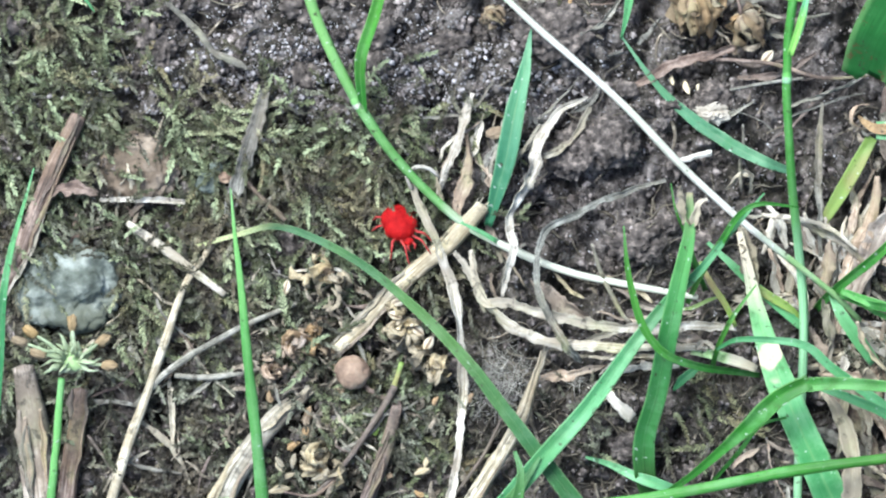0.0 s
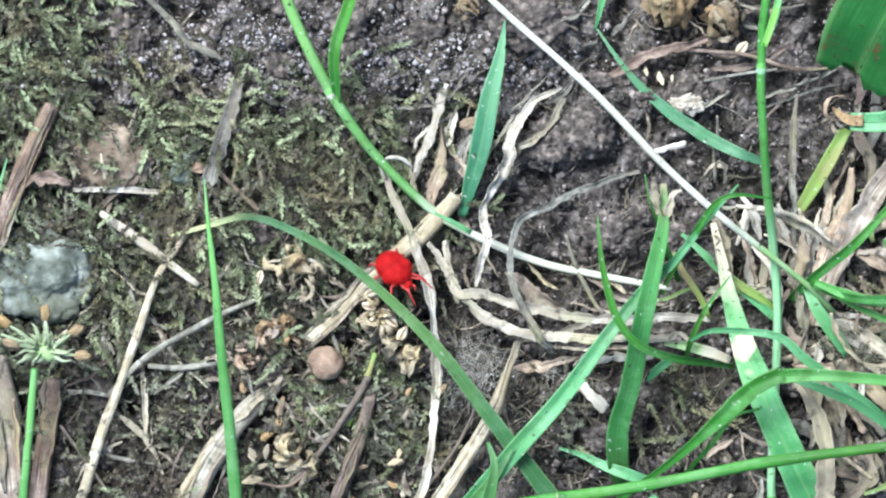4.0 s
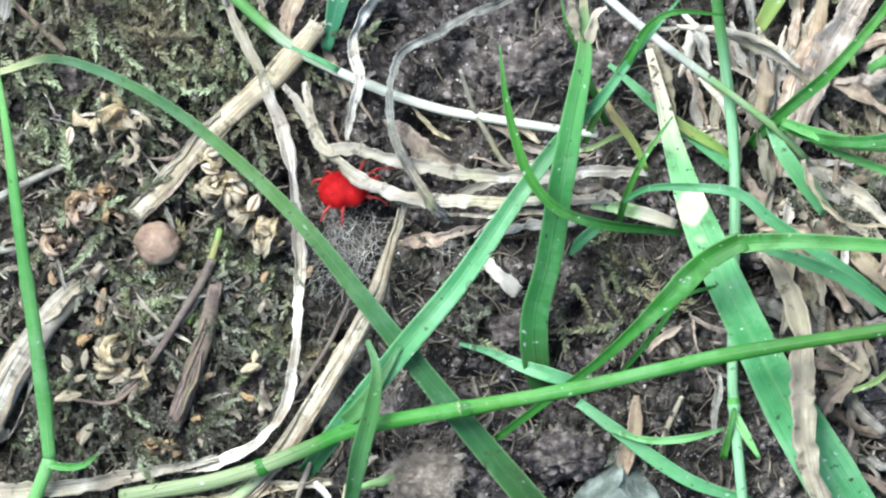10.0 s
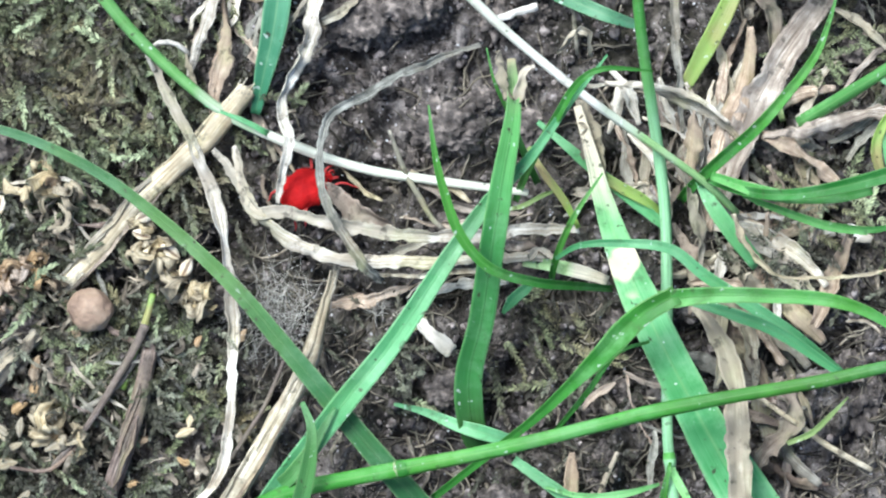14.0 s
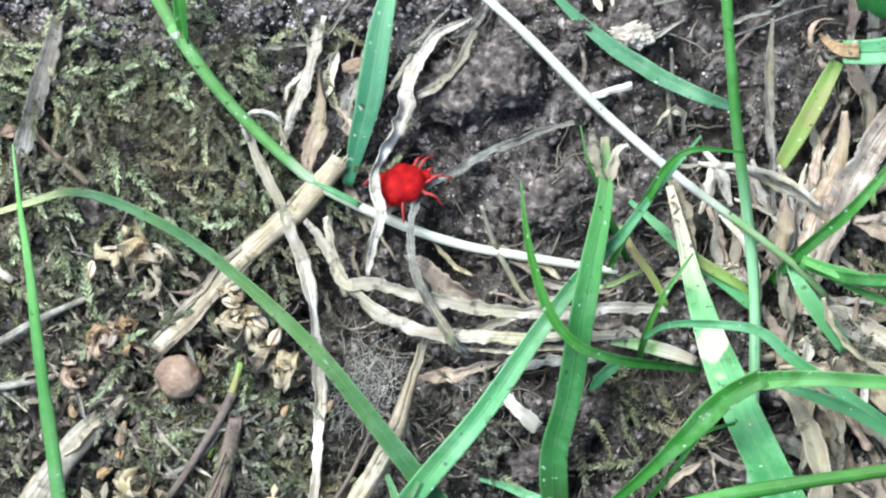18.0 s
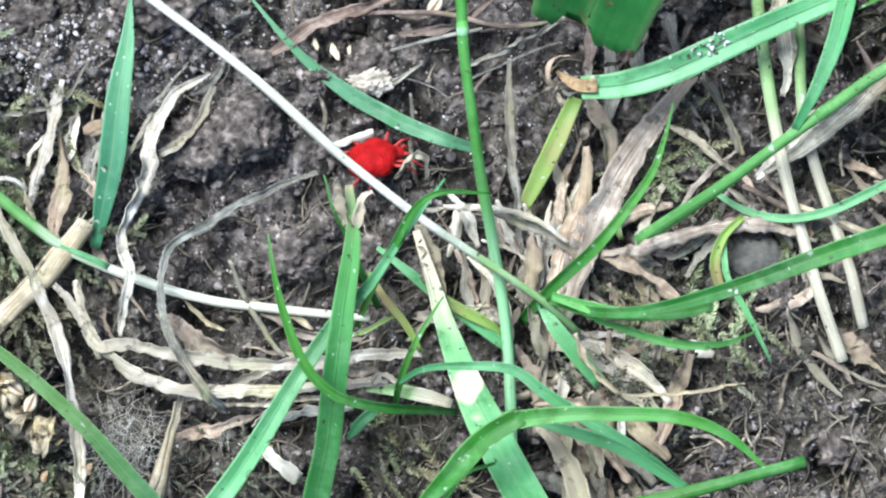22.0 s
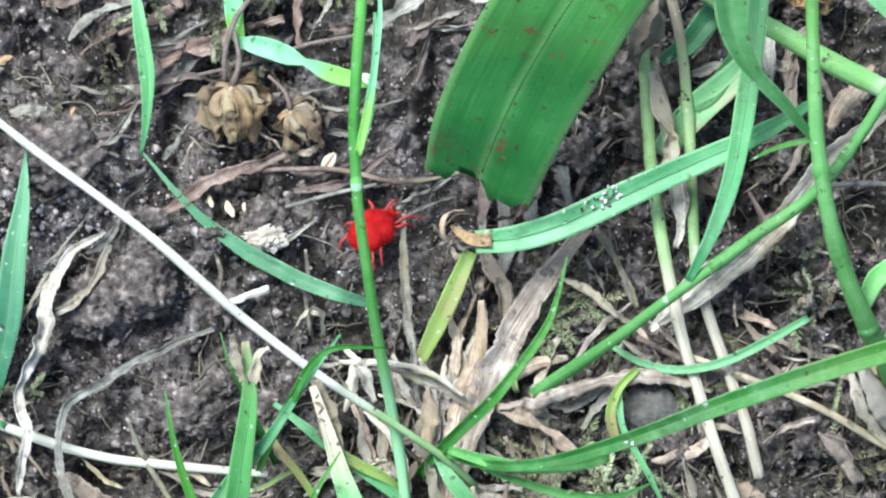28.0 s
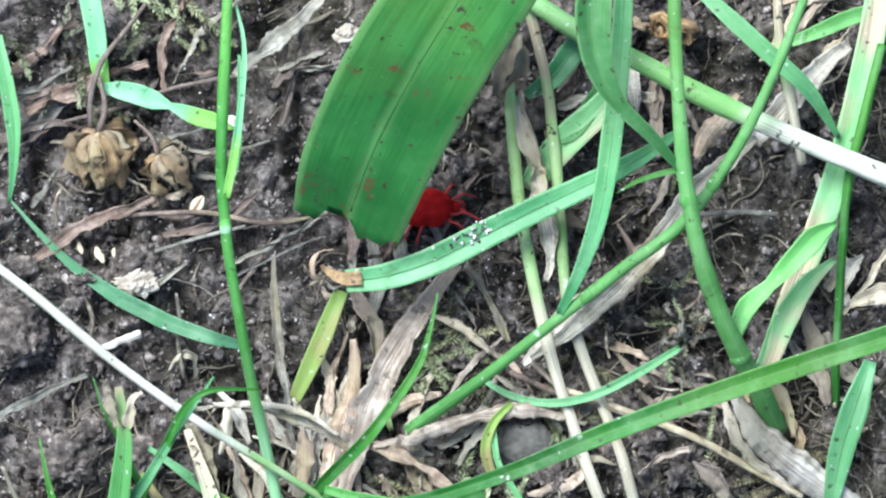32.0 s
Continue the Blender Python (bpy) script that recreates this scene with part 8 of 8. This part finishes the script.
# ---- the mite ----
MITE = [  # seconds, x, y, z of the body's middle in mm, heading in degrees
    (0.0, -3.44, 2.03, 1.30, -62),
    (0.5, -3.64, 1.24, 1.30, -75),
    (1.0, -3.43, 1.03, 1.30, -85),
    (1.5, -3.56, 0.48, 1.30, -95),
    (2.0, -3.63, 0.64, 1.40, -105),
    (2.5, -3.47, 0.66, 1.60, -90),
    (3.5, -1.89, -1.20, 2.30, -60),
    (4.5, -1.06, -3.25, 2.40, -32),
    (5.0, 1.06, -4.07, 2.20, -13),
    (5.5, 1.64, -4.97, 1.60, -26),
    (6.0, 2.23, -5.50, 1.30, -36),
    (6.5, 2.75, -6.47, 1.30, -39),
    (7.0, 3.91, -7.48, 1.30, -44),
    (7.5, 3.95, -7.58, 1.30, -32),
    (8.0, 3.99, -7.35, 1.30, -12),
    (8.5, 4.18, -7.37, 1.30, -2),
    (9.0, 4.21, -7.18, 1.30, 8),
    (9.5, 4.33, -7.20, 1.20, 16),
    (10.0, 4.60, -6.77, 1.10, 16),
    (10.5, 5.68, -5.81, 1.00, 48),
    (11.0, 6.33, -4.16, 0.90, 85),
    (11.5, 6.39, -3.53, 0.90, 60),
    (12.0, 6.58, -3.23, 0.90, 40),
    (12.5, 6.71, -3.30, 0.90, 26),
    (13.0, 6.89, -3.07, 0.90, 17),
    (13.5, 7.13, -3.19, 1.00, 19),
    (14.5, 5.73, -2.67, 1.10, 48),
    (15.5, 5.61, -1.68, 1.20, 73),
    (16.0, 5.66, -0.81, 1.30, 83),
    (16.5, 6.11, -0.17, 1.40, 90),
    (17.0, 6.26, 0.51, 1.50, 79),
    (17.5, 6.55, 1.42, 1.60, 49),
    (18.0, 6.97, 1.79, 1.60, 25),
    (18.5, 8.17, 2.97, 1.50, 19),
    (19.0, 10.01, 3.08, 1.40, -1),
    (19.5, 11.83, 3.08, 1.30, 3),
    (20.0, 14.46, 3.05, 1.30, 6),
    (20.5, 16.24, 3.09, 1.30, -8),
    (21.0, 17.92, 3.69, 1.30, 26),
    (21.5, 19.99, 4.67, 1.30, 38),
    (22.0, 21.34, 6.02, 1.40, 16),
    (22.5, 21.56, 6.45, 1.60, 24),
    (23.0, 21.65, 6.46, 1.70, 22),
    (23.5, 21.94, 6.67, 1.80, 22),
    (24.0, 22.31, 7.12, 2.00, 48),
    (24.5, 22.90, 8.77, 1.60, 18),
    (25.0, 24.20, 9.30, 1.30, -23),
    (25.5, 24.70, 9.45, 1.30, -20),
    (26.5, 26.55, 9.72, 1.50, 25),
    (27.5, 28.05, 10.67, 1.40, 61),
    (28.0, 28.29, 10.72, 1.40, 43),
    (28.5, 29.29, 10.97, 1.40, 13),
    (29.0, 30.04, 11.21, 1.40, 10),
    (29.5, 31.71, 11.17, 1.40, 18),
    (30.0, 33.65, 12.11, 1.40, 12),
    (30.5, 34.63, 12.58, 1.40, -2),
    (31.0, 36.55, 13.10, 1.40, -3),
    (31.5, 38.45, 13.30, 1.40, 7),
    (32.0, 40.30, 13.38, 1.40, 1),
]
HIPS = [(1.05, 0.42), (0.85, 0.68), (-0.25, 0.85), (-0.75, 0.75)]   # along, aside
REACH = [(15, 2.35), (40, 1.8), (116, 1.15), (150, 1.3)]         # splay from ahead, length


def build_mite():
    top = new("velvet_mite")
    tagged(top, "bright red velvet mite walking over the soil and straws", "mite")
    n, m = 30, 36
    vs = []
    for i in range(n):
        s = i / (n - 1)
        x = -1.72 + 3.44 * (0.5 - 0.5 * math.cos(math.pi * s))
        q = (x + 1.72) / 3.44
        w = 1.22 * (max(0.0, 1 - abs(2 * q - 1) ** 3.0)) ** 0.5 * (1.0 + 0.10 * math.exp(-((q - 0.62) / 0.13) ** 2) - 0.30 * max(0.0, q - 0.72) / 0.28 - 0.05 * math.exp(-((q - 0.45) / 0.07) ** 2))
        h = 1.0 * (max(0.0, 1 - abs(2 * q - 1) ** 2.6)) ** 0.5 * (1 - 0.25 * max(0.0, q - 0.6))
        for j in range(m):
            a = 2 * math.pi * j / m
            y, z = math.cos(a) * w, math.sin(a) * h * (1.0 if math.sin(a) > 0 else 0.7)
            k = 0.0
            for dx, dy, dr, dd in ((0.75, 0.45, 0.3, 0.16), (0.75, -0.45, 0.3, 0.16), (0.05, 0.55, 0.34, 0.13), (0.05, -0.55, 0.34, 0.13), (-0.75, 0.45, 0.32, 0.12), (-0.75, -0.45, 0.32, 0.12), (0.42, 0.0, 0.3, 0.14), (-0.4, 0.0, 0.3, 0.08)):
                k += dd * math.exp(-(((x - dx) ** 2 + (y - dy) ** 2) / dr ** 2))
            if z > 0:
                z -= k
            vs.append((x, y, z))
    fs = [(i * m + j, (i + 1) * m + j, (i + 1) * m + (j + 1) % m, i * m + (j + 1) % m) for i in range(n - 1) for j in range(m)]
    vs = [(0.93 * x, y, z) for x, y, z in vs]
    b = new("body", mesh_of("body", vs, fs, VELVET))
    b.parent = top
    # short velvet pile
    r = np.random.default_rng(3)
    pv, pf, base = [], [], 0
    arr = np.array(vs)
    for k in range(5200):
        i, j = r.integers(1, n - 2), r.integers(0, m)
        p = arr[i * m + j] * (1 - 0) + (arr[(i + 1) * m + (j + 1) % m] - arr[i * m + j]) * r.random(3)
        d = p / np.array([3.4, 1.75, 1.0])
        d = d / (np.linalg.norm(d) + 1e-9) + r.normal(0, 0.35, 3)
        d /= np.linalg.norm(d)
        sdv = np.cross(d, r.normal(size=3))
        sdv /= np.linalg.norm(sdv) + 1e-9
        q = r.uniform(0.06, 0.13)
        pv += [p - sdv * 0.016, p + sdv * 0.016, p + d * q]
        pf.append((base, base + 1, base + 2))
        base += 3
    pile = new("velvet", mesh_of("velvet", pv, pf, VELVET, smooth=False))
    pile.parent = top
    tagged(pile, "short red velvety hairs", kind="stuff")
    v, f = lump(3, (0.42, 0.42, 0.36), 0.2, 2, 2.0)
    head = new("head", mesh_of("head", v + np.array([1.66, 0, -0.2]), f, VELVET))
    head.parent = top
    for side in (-1, 1):
        v, f = lump(2, (0.07, 0.07, 0.07), 0.0, 1)
        e = new("eye", mesh_of("eye", v, f, EYE))
        e.parent = head
        e.location = Vector((1.66, 0.28 * side, 0.1)) * MM
        palp = strip_object("palp", LEGRED, tube([(1.95, 0.2 * side, -0.25), (2.25, 0.3 * side, -0.2), (2.4, 0.2 * side, -0.6)], (0.24, 0.22, 0.08), 0.0, 5, 0.2, 4, 8, 6.0))
        palp.parent = top
    legs = []
    for side in (-1, 1):
        for k, ((hx, hy), (splay, length)) in enumerate(zip(HIPS, REACH)):
            pts = [(0, 0, 0), (0.25 * length, 0, 0.16), (0.5 * length, 0, 0.24), (0.78 * length, 0, -0.18), (1.0 * length, 0, -0.85)]
            v, f, uv, al = tube(pts, (0.24, 0.22, 0.17, 0.18, 0.13, 0.15, 0.05), 0.04, 3, 0.8, k + 3, 9, 8.0)
            leg = new("leg", mesh_of("leg", v, f, LEGRED, uv, al))
            leg.parent = top
            leg.location = Vector((hx, hy * side, -0.25)) * MM
            legs.append((leg, hx, hy * side, splay * side, (k + (side > 0)) % 2))
    return top, legs


mite, mite_legs = build_mite()


def motions():
    walk(mite, [(t, pose(x * MM, y * MM, z * MM, -30) @ pose(0, 0, 0, 0, 0, a)) for t, x, y, z, a in MITE])
    # the legs step by turns, in step with the way gone
    times = [round(0.2 * k, 1) for k in range(161)]
    ts = [row[0] for row in MITE]
    xs, ys = np.interp(times, ts, [row[1] for row in MITE]), np.interp(times, ts, [row[2] for row in MITE])
    gone = np.r_[0, np.cumsum(np.hypot(np.diff(xs), np.diff(ys)) + 0.12)]
    for leg, hx, hy, splay, phase in mite_legs:
        rows = []
        for t, g in zip(times, gone):
            a = g * 2.6 + phase * math.pi + 0.4 * hx
            rows.append((t, pose(hx * MM, hy * MM, -0.25 * MM, 0, -9 * max(0.0, math.cos(a)), splay + (14 if splay > 0 else -14) * -math.sin(a))))
        walk(leg, rows)


motions()
